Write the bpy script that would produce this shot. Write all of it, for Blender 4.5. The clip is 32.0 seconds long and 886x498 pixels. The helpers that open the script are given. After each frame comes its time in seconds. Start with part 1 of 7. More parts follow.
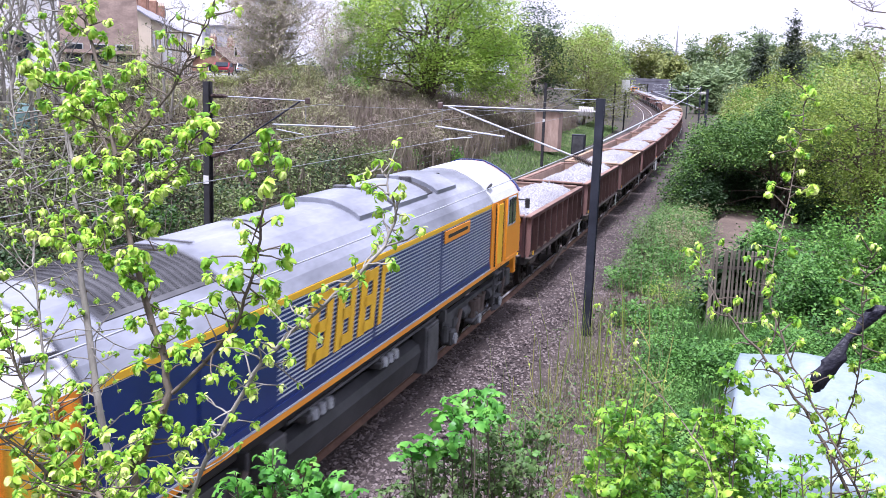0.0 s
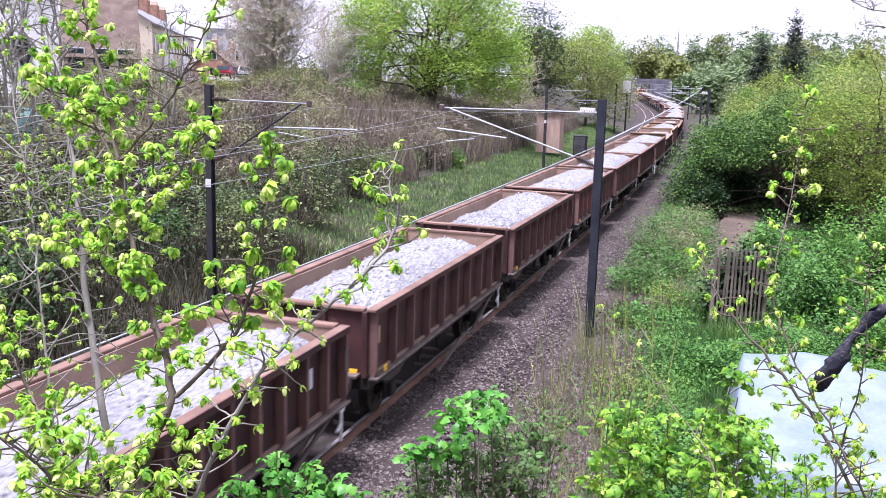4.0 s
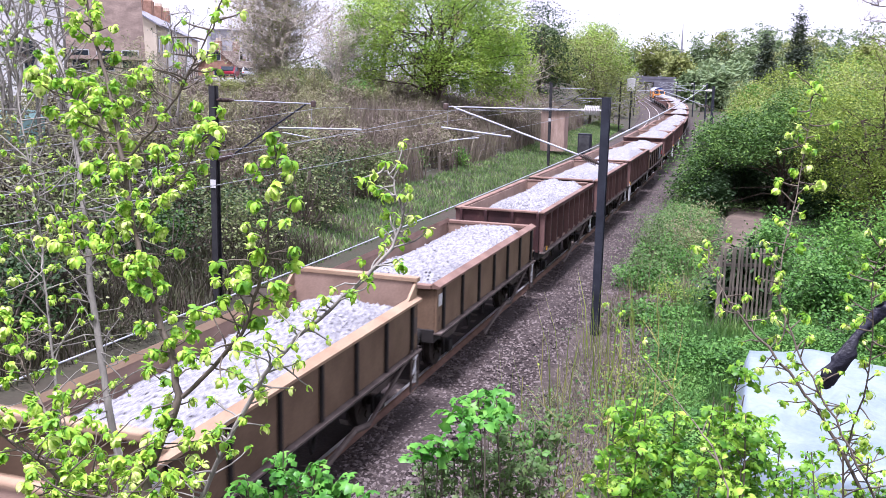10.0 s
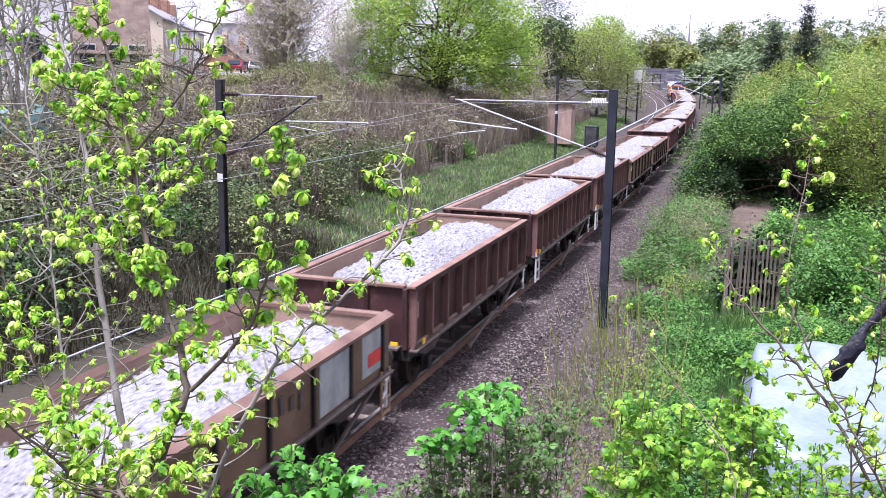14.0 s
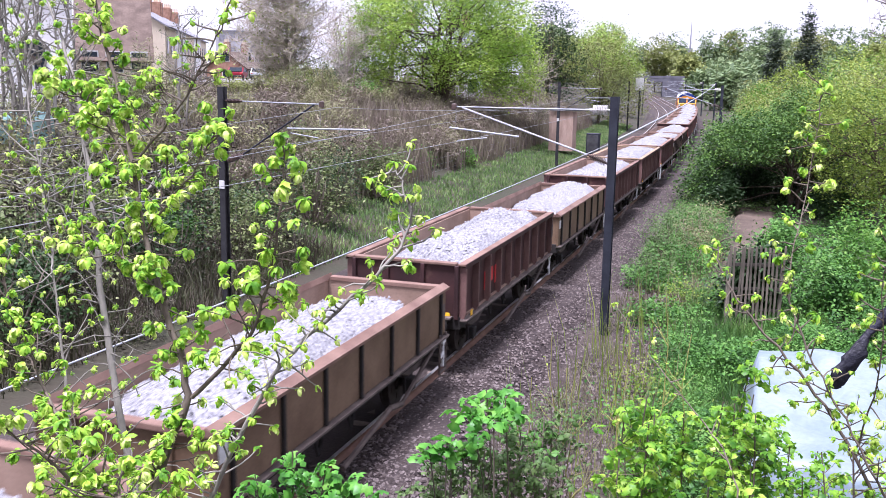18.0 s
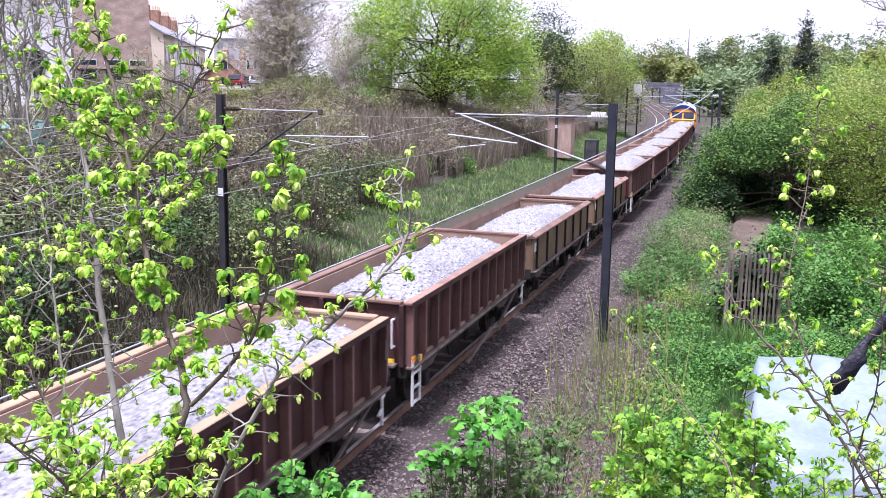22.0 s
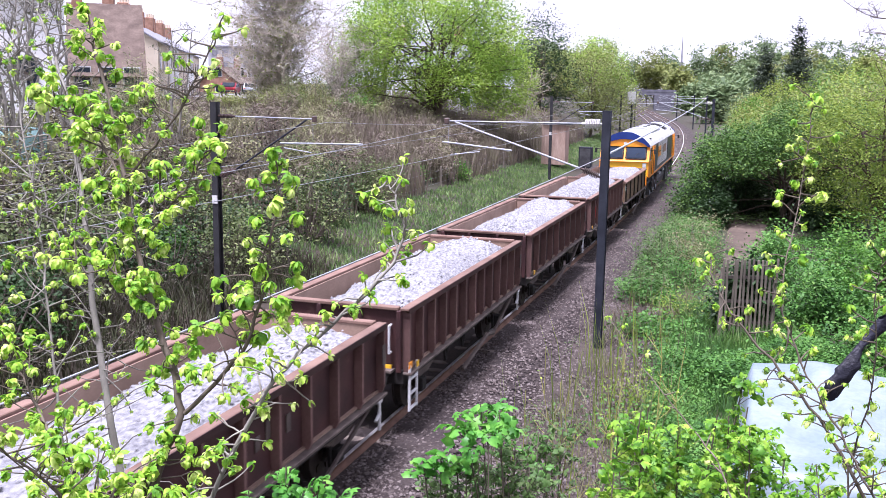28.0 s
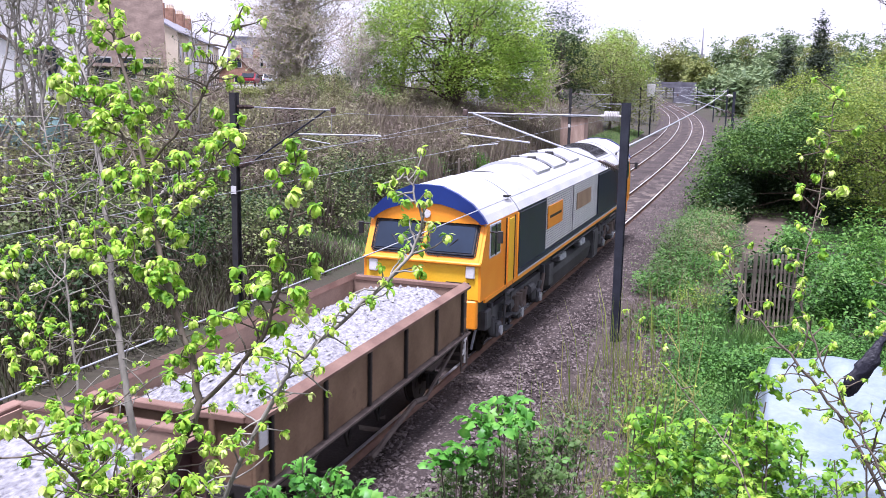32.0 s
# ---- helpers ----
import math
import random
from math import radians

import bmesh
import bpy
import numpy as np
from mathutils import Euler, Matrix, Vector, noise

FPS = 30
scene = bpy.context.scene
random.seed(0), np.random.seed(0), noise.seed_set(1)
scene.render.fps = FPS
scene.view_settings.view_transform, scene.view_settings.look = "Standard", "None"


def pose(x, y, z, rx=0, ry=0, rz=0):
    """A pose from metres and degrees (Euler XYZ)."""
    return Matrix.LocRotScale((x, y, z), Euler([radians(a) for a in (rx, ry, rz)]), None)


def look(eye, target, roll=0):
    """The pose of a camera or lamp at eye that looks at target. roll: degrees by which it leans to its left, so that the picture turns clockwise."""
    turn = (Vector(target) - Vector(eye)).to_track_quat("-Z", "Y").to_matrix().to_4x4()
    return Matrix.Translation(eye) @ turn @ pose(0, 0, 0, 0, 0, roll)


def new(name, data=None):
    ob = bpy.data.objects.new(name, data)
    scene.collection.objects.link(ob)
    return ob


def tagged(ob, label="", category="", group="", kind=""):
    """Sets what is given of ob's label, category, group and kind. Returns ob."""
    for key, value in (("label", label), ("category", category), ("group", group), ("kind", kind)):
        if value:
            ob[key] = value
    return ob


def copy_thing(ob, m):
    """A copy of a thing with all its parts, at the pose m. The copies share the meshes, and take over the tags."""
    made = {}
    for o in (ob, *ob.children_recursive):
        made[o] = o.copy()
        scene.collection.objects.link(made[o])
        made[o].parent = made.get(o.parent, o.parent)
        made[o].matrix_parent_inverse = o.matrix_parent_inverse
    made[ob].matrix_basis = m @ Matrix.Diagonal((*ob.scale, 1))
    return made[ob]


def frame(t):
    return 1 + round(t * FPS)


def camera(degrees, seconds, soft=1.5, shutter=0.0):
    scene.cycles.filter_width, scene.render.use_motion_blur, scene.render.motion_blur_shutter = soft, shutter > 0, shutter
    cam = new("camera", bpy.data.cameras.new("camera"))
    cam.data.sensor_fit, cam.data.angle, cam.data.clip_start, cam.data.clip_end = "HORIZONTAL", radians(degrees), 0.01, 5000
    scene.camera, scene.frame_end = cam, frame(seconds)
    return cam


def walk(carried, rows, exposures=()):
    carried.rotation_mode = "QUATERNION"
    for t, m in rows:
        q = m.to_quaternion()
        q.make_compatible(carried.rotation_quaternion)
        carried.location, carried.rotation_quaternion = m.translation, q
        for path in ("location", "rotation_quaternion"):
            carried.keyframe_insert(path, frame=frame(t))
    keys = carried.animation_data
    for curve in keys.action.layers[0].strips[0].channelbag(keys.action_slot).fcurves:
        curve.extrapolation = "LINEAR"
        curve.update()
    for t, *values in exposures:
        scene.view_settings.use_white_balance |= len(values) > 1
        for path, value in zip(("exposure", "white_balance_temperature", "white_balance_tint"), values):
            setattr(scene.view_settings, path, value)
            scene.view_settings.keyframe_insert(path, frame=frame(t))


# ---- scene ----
cam = camera(50.0, 32.0, soft=0.8, shutter=0.2)
PATH = [
    (0.0, pose(0, 0, 6.1, 79.51, -2.02, -1.46)),
    (0.5, pose(0, 0, 6.1, 79.75, -1.96, -1.36)),
    (1.0, pose(0, 0, 6.1, 79.64, -1.92, -1.33)),
    (1.5, pose(0, 0, 6.1, 79.61, -1.87, -1.35)),
    (2.0, pose(0, 0, 6.1, 79.65, -1.80, -1.42)),
    (2.5, pose(0, 0, 6.1, 79.57, -1.73, -1.39)),
    (3.0, pose(0, 0, 6.1, 79.57, -1.73, -1.42)),
    (3.5, pose(0, 0, 6.1, 79.57, -1.72, -1.39)),
    (5.5, pose(0, 0, 6.1, 79.88, -1.30, -1.48)),
    (6.0, pose(0, 0, 6.1, 79.83, -1.31, -1.48)),
    (6.5, pose(0, 0, 6.1, 79.88, -1.21, -1.50)),
    (7.0, pose(0, 0, 6.1, 79.83, -1.29, -1.50)),
    (7.5, pose(0, 0, 6.1, 79.85, -1.12, -1.41)),
    (8.0, pose(0, 0, 6.1, 79.67, -1.19, -1.41)),
    (8.5, pose(0, 0, 6.1, 79.57, -1.11, -1.35)),
    (9.0, pose(0, 0, 6.1, 79.41, -1.23, -1.14)),
    (9.5, pose(0, 0, 6.1, 79.52, -1.23, -1.19)),
    (10.0, pose(0, 0, 6.1, 79.56, -1.22, -1.15)),
    (10.5, pose(0, 0, 6.1, 79.46, -1.24, -1.06)),
    (11.0, pose(0, 0, 6.1, 79.45, -1.05, -0.97)),
    (11.5, pose(0, 0, 6.1, 79.21, -1.19, -1.10)),
    (12.0, pose(0, 0, 6.1, 79.33, -1.15, -1.09)),
    (12.5, pose(0, 0, 6.1, 79.34, -1.11, -1.08)),
    (13.0, pose(0, 0, 6.1, 79.18, -1.05, -0.96)),
    (13.5, pose(0, 0, 6.1, 79.16, -1.00, -0.84)),
    (14.0, pose(0, 0, 6.1, 79.14, -0.97, -0.77)),
    (14.5, pose(0, 0, 6.1, 79.27, -1.02, -0.76)),
    (16.5, pose(0, 0, 6.1, 79.32, -1.04, -0.66)),
    (17.0, pose(0, 0, 6.1, 79.34, -1.03, -0.63)),
    (17.5, pose(0, 0, 6.1, 79.52, -0.96, -0.73)),
    (18.0, pose(0, 0, 6.1, 79.56, -1.01, -0.67)),
    (18.5, pose(0, 0, 6.1, 79.64, -0.96, -0.68)),
    (19.0, pose(0, 0, 6.1, 79.67, -0.91, -0.62)),
    (19.5, pose(0, 0, 6.1, 79.68, -0.96, -0.61)),
    (20.0, pose(0, 0, 6.1, 79.76, -0.92, -0.53)),
    (20.5, pose(0, 0, 6.1, 79.86, -0.87, -0.66)),
    (21.0, pose(0, 0, 6.1, 79.96, -0.90, -0.67)),
    (21.5, pose(0, 0, 6.1, 79.95, -0.90, -0.72)),
    (22.0, pose(0, 0, 6.1, 79.98, -0.85, -0.77)),
    (22.5, pose(0, 0, 6.1, 79.91, -0.85, -0.68)),
    (23.0, pose(0, 0, 6.1, 79.97, -0.81, -0.83)),
    (23.5, pose(0, 0, 6.1, 80.01, -0.95, -0.91)),
    (24.0, pose(0, 0, 6.1, 80.06, -0.79, -0.91)),
    (24.5, pose(0, 0, 6.1, 80.18, -0.83, -0.95)),
    (25.0, pose(0, 0, 6.1, 80.29, -0.84, -1.02)),
    (25.5, pose(0, 0, 6.1, 80.23, -0.76, -0.96)),
    (27.5, pose(0, 0, 6.1, 80.44, -0.88, -1.13)),
    (28.0, pose(0, 0, 6.1, 80.41, -0.82, -1.11)),
    (28.5, pose(0, 0, 6.1, 80.42, -0.79, -1.14)),
    (29.0, pose(0, 0, 6.1, 80.28, -0.79, -1.01)),
    (29.5, pose(0, 0, 6.1, 80.37, -0.88, -1.09)),
    (30.0, pose(0, 0, 6.1, 80.43, -0.94, -1.04)),
    (30.5, pose(0, 0, 6.1, 80.45, -0.92, -0.97)),
    (31.0, pose(0, 0, 6.1, 80.25, -0.85, -0.82)),
    (31.5, pose(0, 0, 6.1, 80.24, -0.80, -0.80)),
    (32.0, pose(0, 0, 6.1, 79.90, -1.03, 0.00)),
]
walk(cam, PATH, [(0.0, 0.97, 5560, 28), (1.0, 0.83, 5600, 29), (2.2, 0.97, 5620, 30), (31.0, 0.97, 5620, 30), (32.0, 0.86, 5620, 30)])

# ---- light ----
world = bpy.data.worlds.new("sky")
scene.world = world
world.use_nodes = True
wn, wl = world.node_tree.nodes, world.node_tree.links
sky = wn.new("ShaderNodeTexSky")
sky.sky_type, sky.sun_disc = "NISHITA", False
sky.sun_elevation, sky.sun_rotation = radians(73), radians(-144)
sky.air_density, sky.dust_density, sky.ozone_density = 1.0, 7.0, 1.0
cloud = wn.new("ShaderNodeMix")
cloud.data_type = "RGBA"
cloud.inputs["Factor"].default_value = 0.85
cloud.inputs["B"].default_value = (11.0, 10.9, 11.0, 1)
wl.new(sky.outputs["Color"], cloud.inputs["A"])
wl.new(cloud.outputs["Result"], wn["Background"].inputs["Color"])
wn["Background"].inputs["Strength"].default_value = 0.065
sun = new("sun", bpy.data.lights.new("sun", "SUN"))
sun.data.energy, sun.data.angle, sun.data.color = 5.0, radians(14), (1.0, 0.97, 0.92)
sun.matrix_world = look((-10, -14, 57), (0, 0, 0))


# ---- materials ----
def mat(name, c1, c2, scale=3.0, fine=40.0, rough=0.8, metal=0.0, bump=0.15, rnd=0.0, spec=0.4, c3=None, stretch=(1, 1, 1), detail=0.25):
    m = bpy.data.materials.new(name)
    m.use_nodes = True
    N, L = m.node_tree.nodes, m.node_tree.links
    b = N["Principled BSDF"]
    tc, mp = N.new("ShaderNodeTexCoord"), N.new("ShaderNodeMapping")
    mp.inputs["Scale"].default_value = stretch
    L.new(tc.outputs["Object"], mp.inputs["Vector"])
    n1, n2 = N.new("ShaderNodeTexNoise"), N.new("ShaderNodeTexNoise")
    n1.inputs["Scale"].default_value, n1.inputs["Detail"].default_value = scale, 5
    n2.inputs["Scale"].default_value, n2.inputs["Detail"].default_value = fine, 3
    L.new(mp.outputs[0], n1.inputs["Vector"]), L.new(mp.outputs[0], n2.inputs["Vector"])
    r = N.new("ShaderNodeValToRGB")
    e = r.color_ramp.elements
    e[0].position, e[0].color, e[1].position, e[1].color = 0.34, (*c1, 1), 0.66, (*c2, 1)
    if c3:
        k = e.new(0.72)
        k.color = (*c3, 1)
    L.new(n1.outputs["Fac"], r.inputs["Fac"])
    hv = N.new("ShaderNodeHueSaturation")
    L.new(r.outputs["Color"], hv.inputs["Color"])
    a = N.new("ShaderNodeMath")
    a.operation = "MULTIPLY_ADD"
    L.new(n2.outputs["Fac"], a.inputs[0])
    a.inputs[1].default_value, a.inputs[2].default_value = detail * 2, 1 - detail
    if rnd:
        oi, q, p = N.new("ShaderNodeObjectInfo"), N.new("ShaderNodeMath"), N.new("ShaderNodeMath")
        q.operation, p.operation = "MULTIPLY_ADD", "MULTIPLY"
        L.new(oi.outputs["Random"], q.inputs[0])
        q.inputs[1].default_value, q.inputs[2].default_value = rnd * 2, 1 - rnd
        L.new(a.outputs[0], p.inputs[0]), L.new(q.outputs[0], p.inputs[1])
        L.new(p.outputs[0], hv.inputs["Value"])
    else:
        L.new(a.outputs[0], hv.inputs["Value"])
    L.new(hv.outputs["Color"], b.inputs["Base Color"])
    b.inputs["Roughness"].default_value, b.inputs["Metallic"].default_value = rough, metal
    b.inputs["Specular IOR Level"].default_value = spec
    if bump:
        bp = N.new("ShaderNodeBump")
        bp.inputs["Strength"].default_value, bp.inputs["Distance"].default_value = bump, 0.02
        L.new(n2.outputs["Fac"], bp.inputs["Height"]), L.new(bp.outputs[0], b.inputs["Normal"])
    return m


def leafmat(name, cols, trans=0.35, rough=0.55, clump=0.7):
    m = bpy.data.materials.new(name)
    m.use_nodes = True
    N, L = m.node_tree.nodes, m.node_tree.links
    b, out = N["Principled BSDF"], N["Material Output"]
    g, oi, ad, fr = N.new("ShaderNodeNewGeometry"), N.new("ShaderNodeObjectInfo"), N.new("ShaderNodeMath"), N.new("ShaderNodeMath")
    ad.operation, fr.operation = "ADD", "FRACT"
    L.new(g.outputs["Random Per Island"], ad.inputs[0]), L.new(oi.outputs["Random"], ad.inputs[1]), L.new(ad.outputs[0], fr.inputs[0])
    fac = fr
    if clump:
        # leaf by leaf, and in patches over the whole plant
        cols = sorted(cols, key=lambda q: q[0] + 2 * q[1])
        tc, nz, k1, k2 = N.new("ShaderNodeTexCoord"), N.new("ShaderNodeTexNoise"), N.new("ShaderNodeMath"), N.new("ShaderNodeMath")
        nz.inputs["Scale"].default_value, nz.inputs["Detail"].default_value = clump, 2
        L.new(tc.outputs["Object"], nz.inputs["Vector"])
        k1.operation, k2.operation = "MULTIPLY_ADD", "MULTIPLY_ADD"
        L.new(nz.outputs["Fac"], k1.inputs[0])
        k1.inputs[1].default_value, k1.inputs[2].default_value = 2.0, -0.78
        L.new(fr.outputs[0], k2.inputs[0]), L.new(k1.outputs[0], k2.inputs[2])
        k2.inputs[1].default_value = 0.5
        fac = k2
    r = N.new("ShaderNodeValToRGB")
    e = r.color_ramp.elements
    while len(e) < len(cols):
        e.new(0.5)
    for i, c in enumerate(cols):
        e[i].position, e[i].color = i / (len(cols) - 1), (*c, 1)
    L.new(fac.outputs[0], r.inputs["Fac"]), L.new(r.outputs["Color"], b.inputs["Base Color"])
    b.inputs["Roughness"].default_value, b.inputs["Specular IOR Level"].default_value = rough, 0.3
    t, mx = N.new("ShaderNodeBsdfTranslucent"), N.new("ShaderNodeMixShader")
    mx.inputs[0].default_value = trans
    L.new(r.outputs["Color"], t.inputs["Color"]), L.new(b.outputs[0], mx.inputs[1]), L.new(t.outputs[0], mx.inputs[2]), L.new(mx.outputs[0], out.inputs["Surface"])
    return m


M = {}
M["soil"] = mat("soil", (0.030, 0.034, 0.017), (0.045, 0.034, 0.024), 0.35, 9, 0.95, bump=0.6)
M["ballast"] = mat("ballast", (0.026, 0.019, 0.017), (0.060, 0.046, 0.041), 0.7, 24, 0.95, bump=1.0, detail=0.65)
M["cess"] = mat("cess", (0.030, 0.023, 0.018), (0.060, 0.046, 0.037), 0.6, 16, 0.95, bump=0.8, detail=0.55)
M["path"] = mat("path", (0.060, 0.044, 0.033), (0.115, 0.085, 0.064), 0.8, 10, 0.95, bump=0.4, detail=0.4)
M["stone"] = leafmat("stone", [(0.018, 0.013, 0.012), (0.045, 0.034, 0.030), (0.075, 0.060, 0.053), (0.16, 0.135, 0.125), (0.030, 0.022, 0.020)], 0.0, 0.9, 0)
M["load"] = mat("load", (0.13, 0.13, 0.14), (0.335, 0.335, 0.345), 18, 42, 0.95, bump=1.0, detail=0.6)
M["rail_top"] = mat("rail_top", (0.66, 0.65, 0.64), (0.78, 0.77, 0.76), 2, 30, 0.35, 0.8, 0.02)
M["rail_rust"] = mat("rail_rust", (0.10, 0.052, 0.035), (0.16, 0.09, 0.06), 3, 40, 0.85)
M["concrete"] = mat("concrete", (0.085, 0.068, 0.056), (0.17, 0.14, 0.115), 4, 50, 0.9, rnd=0.25)
M["maroon"] = mat("maroon", (0.030, 0.011, 0.011), (0.062, 0.023, 0.021), 1.6, 24, 0.7, bump=0.08, rnd=0.28, c3=(0.10, 0.052, 0.040))
M["rib"] = mat("rib", (0.095, 0.048, 0.042), (0.19, 0.108, 0.09), 1.6, 24, 0.7, bump=0.08, rnd=0.25)
M["brown"] = mat("brown", (0.105, 0.063, 0.035), (0.165, 0.107, 0.064), 1.4, 24, 0.75, bump=0.08, rnd=0.2, c3=(0.08, 0.045, 0.027))
M["inner"] = mat("inner", (0.20, 0.132, 0.094), (0.30, 0.205, 0.152), 1.3, 24, 0.85, bump=0.15, rnd=0.1)
M["rim"] = mat("rim", (0.13, 0.074, 0.055), (0.22, 0.137, 0.102), 1.5, 30, 0.75, bump=0.08, rnd=0.15)
M["rim_yellow"] = mat("rim_yellow", (0.25, 0.165, 0.10), (0.33, 0.23, 0.145), 1.5, 30, 0.75, bump=0.08)
M["under"] = mat("under", (0.009, 0.008, 0.007), (0.022, 0.018, 0.016), 3, 30, 0.85, rnd=0.2)
M["dusty"] = mat("dusty", (0.060, 0.045, 0.038), (0.12, 0.095, 0.08), 3, 30, 0.85, rnd=0.15)
M["wheel"] = mat("wheel", (0.018, 0.013, 0.011), (0.04, 0.03, 0.024), 6, 40, 0.7, 0.3)
M["white"] = mat("white", (0.50, 0.50, 0.49), (0.64, 0.64, 0.63), 3, 30, 0.6, bump=0.05)
M["red"] = mat("red", (0.45, 0.03, 0.03), (0.55, 0.06, 0.05), 3, 30, 0.6, bump=0.05)
M["pale_panel"] = mat("pale_panel", (0.20, 0.22, 0.22), (0.36, 0.37, 0.36), 2.2, 18, 0.7, stretch=(1, 1, 0.4))
M["lo_blue"] = mat("lo_blue", (0.009, 0.023, 0.12), (0.013, 0.034, 0.165), 1.2, 30, 0.35, bump=0.02, detail=0.12)
M["lo_navy"] = mat("lo_navy", (0.006, 0.009, 0.030), (0.010, 0.015, 0.045), 1.2, 30, 0.4, bump=0.02, detail=0.12)
M["lo_orange"] = mat("lo_orange", (0.80, 0.27, 0.015), (0.86, 0.33, 0.02), 1.2, 30, 0.4, bump=0.02, detail=0.1)
M["lo_yellow"] = mat("lo_yellow", (0.82, 0.46, 0.015), (0.86, 0.52, 0.03), 1.2, 30, 0.4, bump=0.02, detail=0.1)
M["lo_roof"] = mat("lo_roof", (0.34, 0.355, 0.38), (0.46, 0.47, 0.49), 0.9, 20, 0.45, bump=0.03, c3=(0.28, 0.285, 0.30))
M["lo_grey"] = mat("lo_grey", (0.032, 0.033, 0.036), (0.085, 0.086, 0.088), 1.6, 20, 0.7, rnd=0.15)
M["lo_tank"] = mat("lo_tank", (0.018, 0.019, 0.021), (0.048, 0.049, 0.052), 1.2, 20, 0.65)
M["lo_dark"] = mat("lo_dark", (0.010, 0.010, 0.011), (0.026, 0.025, 0.025), 2, 24, 0.6)
M["lo_silver"] = mat("lo_silver", (0.40, 0.43, 0.50), (0.52, 0.55, 0.60), 2, 24, 0.5, 0.1, detail=0.1)
M["lo_roof_dirty"] = mat("lo_roof_dirty", (0.10, 0.108, 0.125), (0.25, 0.265, 0.30), 0.8, 14, 0.5, bump=0.03, c3=(0.36, 0.38, 0.41), stretch=(1, 0.5, 1))
M["mast"] = mat("mast", (0.013, 0.015, 0.023), (0.030, 0.034, 0.046), 2.5, 25, 0.6, 0.2)
M["mast_black"] = mat("mast_black", (0.016, 0.016, 0.018), (0.032, 0.032, 0.034), 2.5, 25, 0.6)
M["galv"] = mat("galv", (0.30, 0.32, 0.35), (0.42, 0.44, 0.46), 5, 40, 0.5, 0.3, bump=0.03)
M["wire"] = mat("wire", (0.20, 0.21, 0.21), (0.30, 0.31, 0.31), 2, 30, 0.6, 0.2)
M["insul"] = mat("insul", (0.55, 0.52, 0.50), (0.66, 0.64, 0.62), 5, 40, 0.3)
M["insul_dark"] = mat("insul_dark", (0.05, 0.035, 0.03), (0.09, 0.06, 0.05), 5, 40, 0.35)
# darker copy of the fence wood: shade behind the palings as colour
M["fence_wood_shade"] = mat("fence_wood_shade", (0.03, 0.025, 0.02), (0.06, 0.05, 0.04), 4, 40, 0.9)
M["bark"] = mat("bark", (0.075, 0.06, 0.042), (0.14, 0.115, 0.085), 8, 60, 0.9, bump=0.4, stretch=(1, 1, 0.25))
M["bark_pale"] = mat("bark_pale", (0.14, 0.132, 0.108), (0.26, 0.245, 0.205), 7, 60, 0.85, bump=0.3, stretch=(1, 1, 0.3))
M["bark_dark"] = mat("bark_dark", (0.055, 0.04, 0.03), (0.10, 0.075, 0.055), 8, 60, 0.9, bump=0.4, stretch=(1, 1, 0.25))
M["shoot"] = mat("shoot", (0.20, 0.19, 0.05), (0.34, 0.32, 0.10), 3, 30, 0.8, bump=0.1)
M["twig"] = mat("twig", (0.13, 0.104, 0.082), (0.23, 0.19, 0.152), 2, 20, 0.9, bump=0)
# paler copy of twig: distance haze put into the colour
M["twig_haze"] = mat("twig_haze", (0.33, 0.29, 0.235), (0.47, 0.42, 0.345), 0.5, 6, 0.9, bump=0)
M["straw"] = leafmat("straw", [(0.19, 0.155, 0.10), (0.29, 0.25, 0.155), (0.14, 0.11, 0.075), (0.22, 0.24, 0.10)], 0.15)
M["bramble"] = leafmat("bramble", [(0.125, 0.098, 0.078), (0.245, 0.198, 0.162), (0.18, 0.143, 0.115), (0.18, 0.17, 0.10)], 0.2)
M["grass"] = leafmat("grass", [(0.07, 0.165, 0.035), (0.125, 0.245, 0.05), (0.045, 0.115, 0.027), (0.22, 0.27, 0.10)], 0.35)
M["bank_green"] = leafmat("bank_green", [(0.11, 0.20, 0.06), (0.19, 0.29, 0.09), (0.08, 0.13, 0.045), (0.27, 0.30, 0.15)], 0.3)
M["lime"] = leafmat("lime", [(0.07, 0.21, 0.015), (0.21, 0.44, 0.03), (0.43, 0.64, 0.06), (0.76, 0.84, 0.32)], 0.40, 0.5, 18.0)
M["shrub"] = leafmat("shrub", [(0.11, 0.28, 0.02), (0.24, 0.45, 0.035), (0.04, 0.14, 0.014), (0.46, 0.61, 0.09)], 0.42, 0.45, 8.0)
M["green"] = leafmat("green", [(0.085, 0.21, 0.032), (0.14, 0.30, 0.045), (0.04, 0.12, 0.02), (0.26, 0.41, 0.10)], 0.38, clump=1.4)
M["herb"] = leafmat("herb", [(0.058, 0.16, 0.026), (0.10, 0.245, 0.04), (0.025, 0.085, 0.015), (0.15, 0.27, 0.06)], 0.22, clump=1.2)
M["plant"] = leafmat("plant", [(0.07, 0.25, 0.03), (0.13, 0.37, 0.05), (0.04, 0.15, 0.02), (0.23, 0.47, 0.08)], 0.4, 0.4, 9.0)
M["tree_green"] = leafmat("tree_green", [(0.24, 0.39, 0.052), (0.34, 0.49, 0.07), (0.15, 0.27, 0.038), (0.43, 0.54, 0.115)], 0.4, clump=0.45)
M["tree_olive"] = leafmat("tree_olive", [(0.17, 0.25, 0.035), (0.25, 0.34, 0.055), (0.10, 0.155, 0.025), (0.34, 0.40, 0.085)], 0.38, clump=0.55)
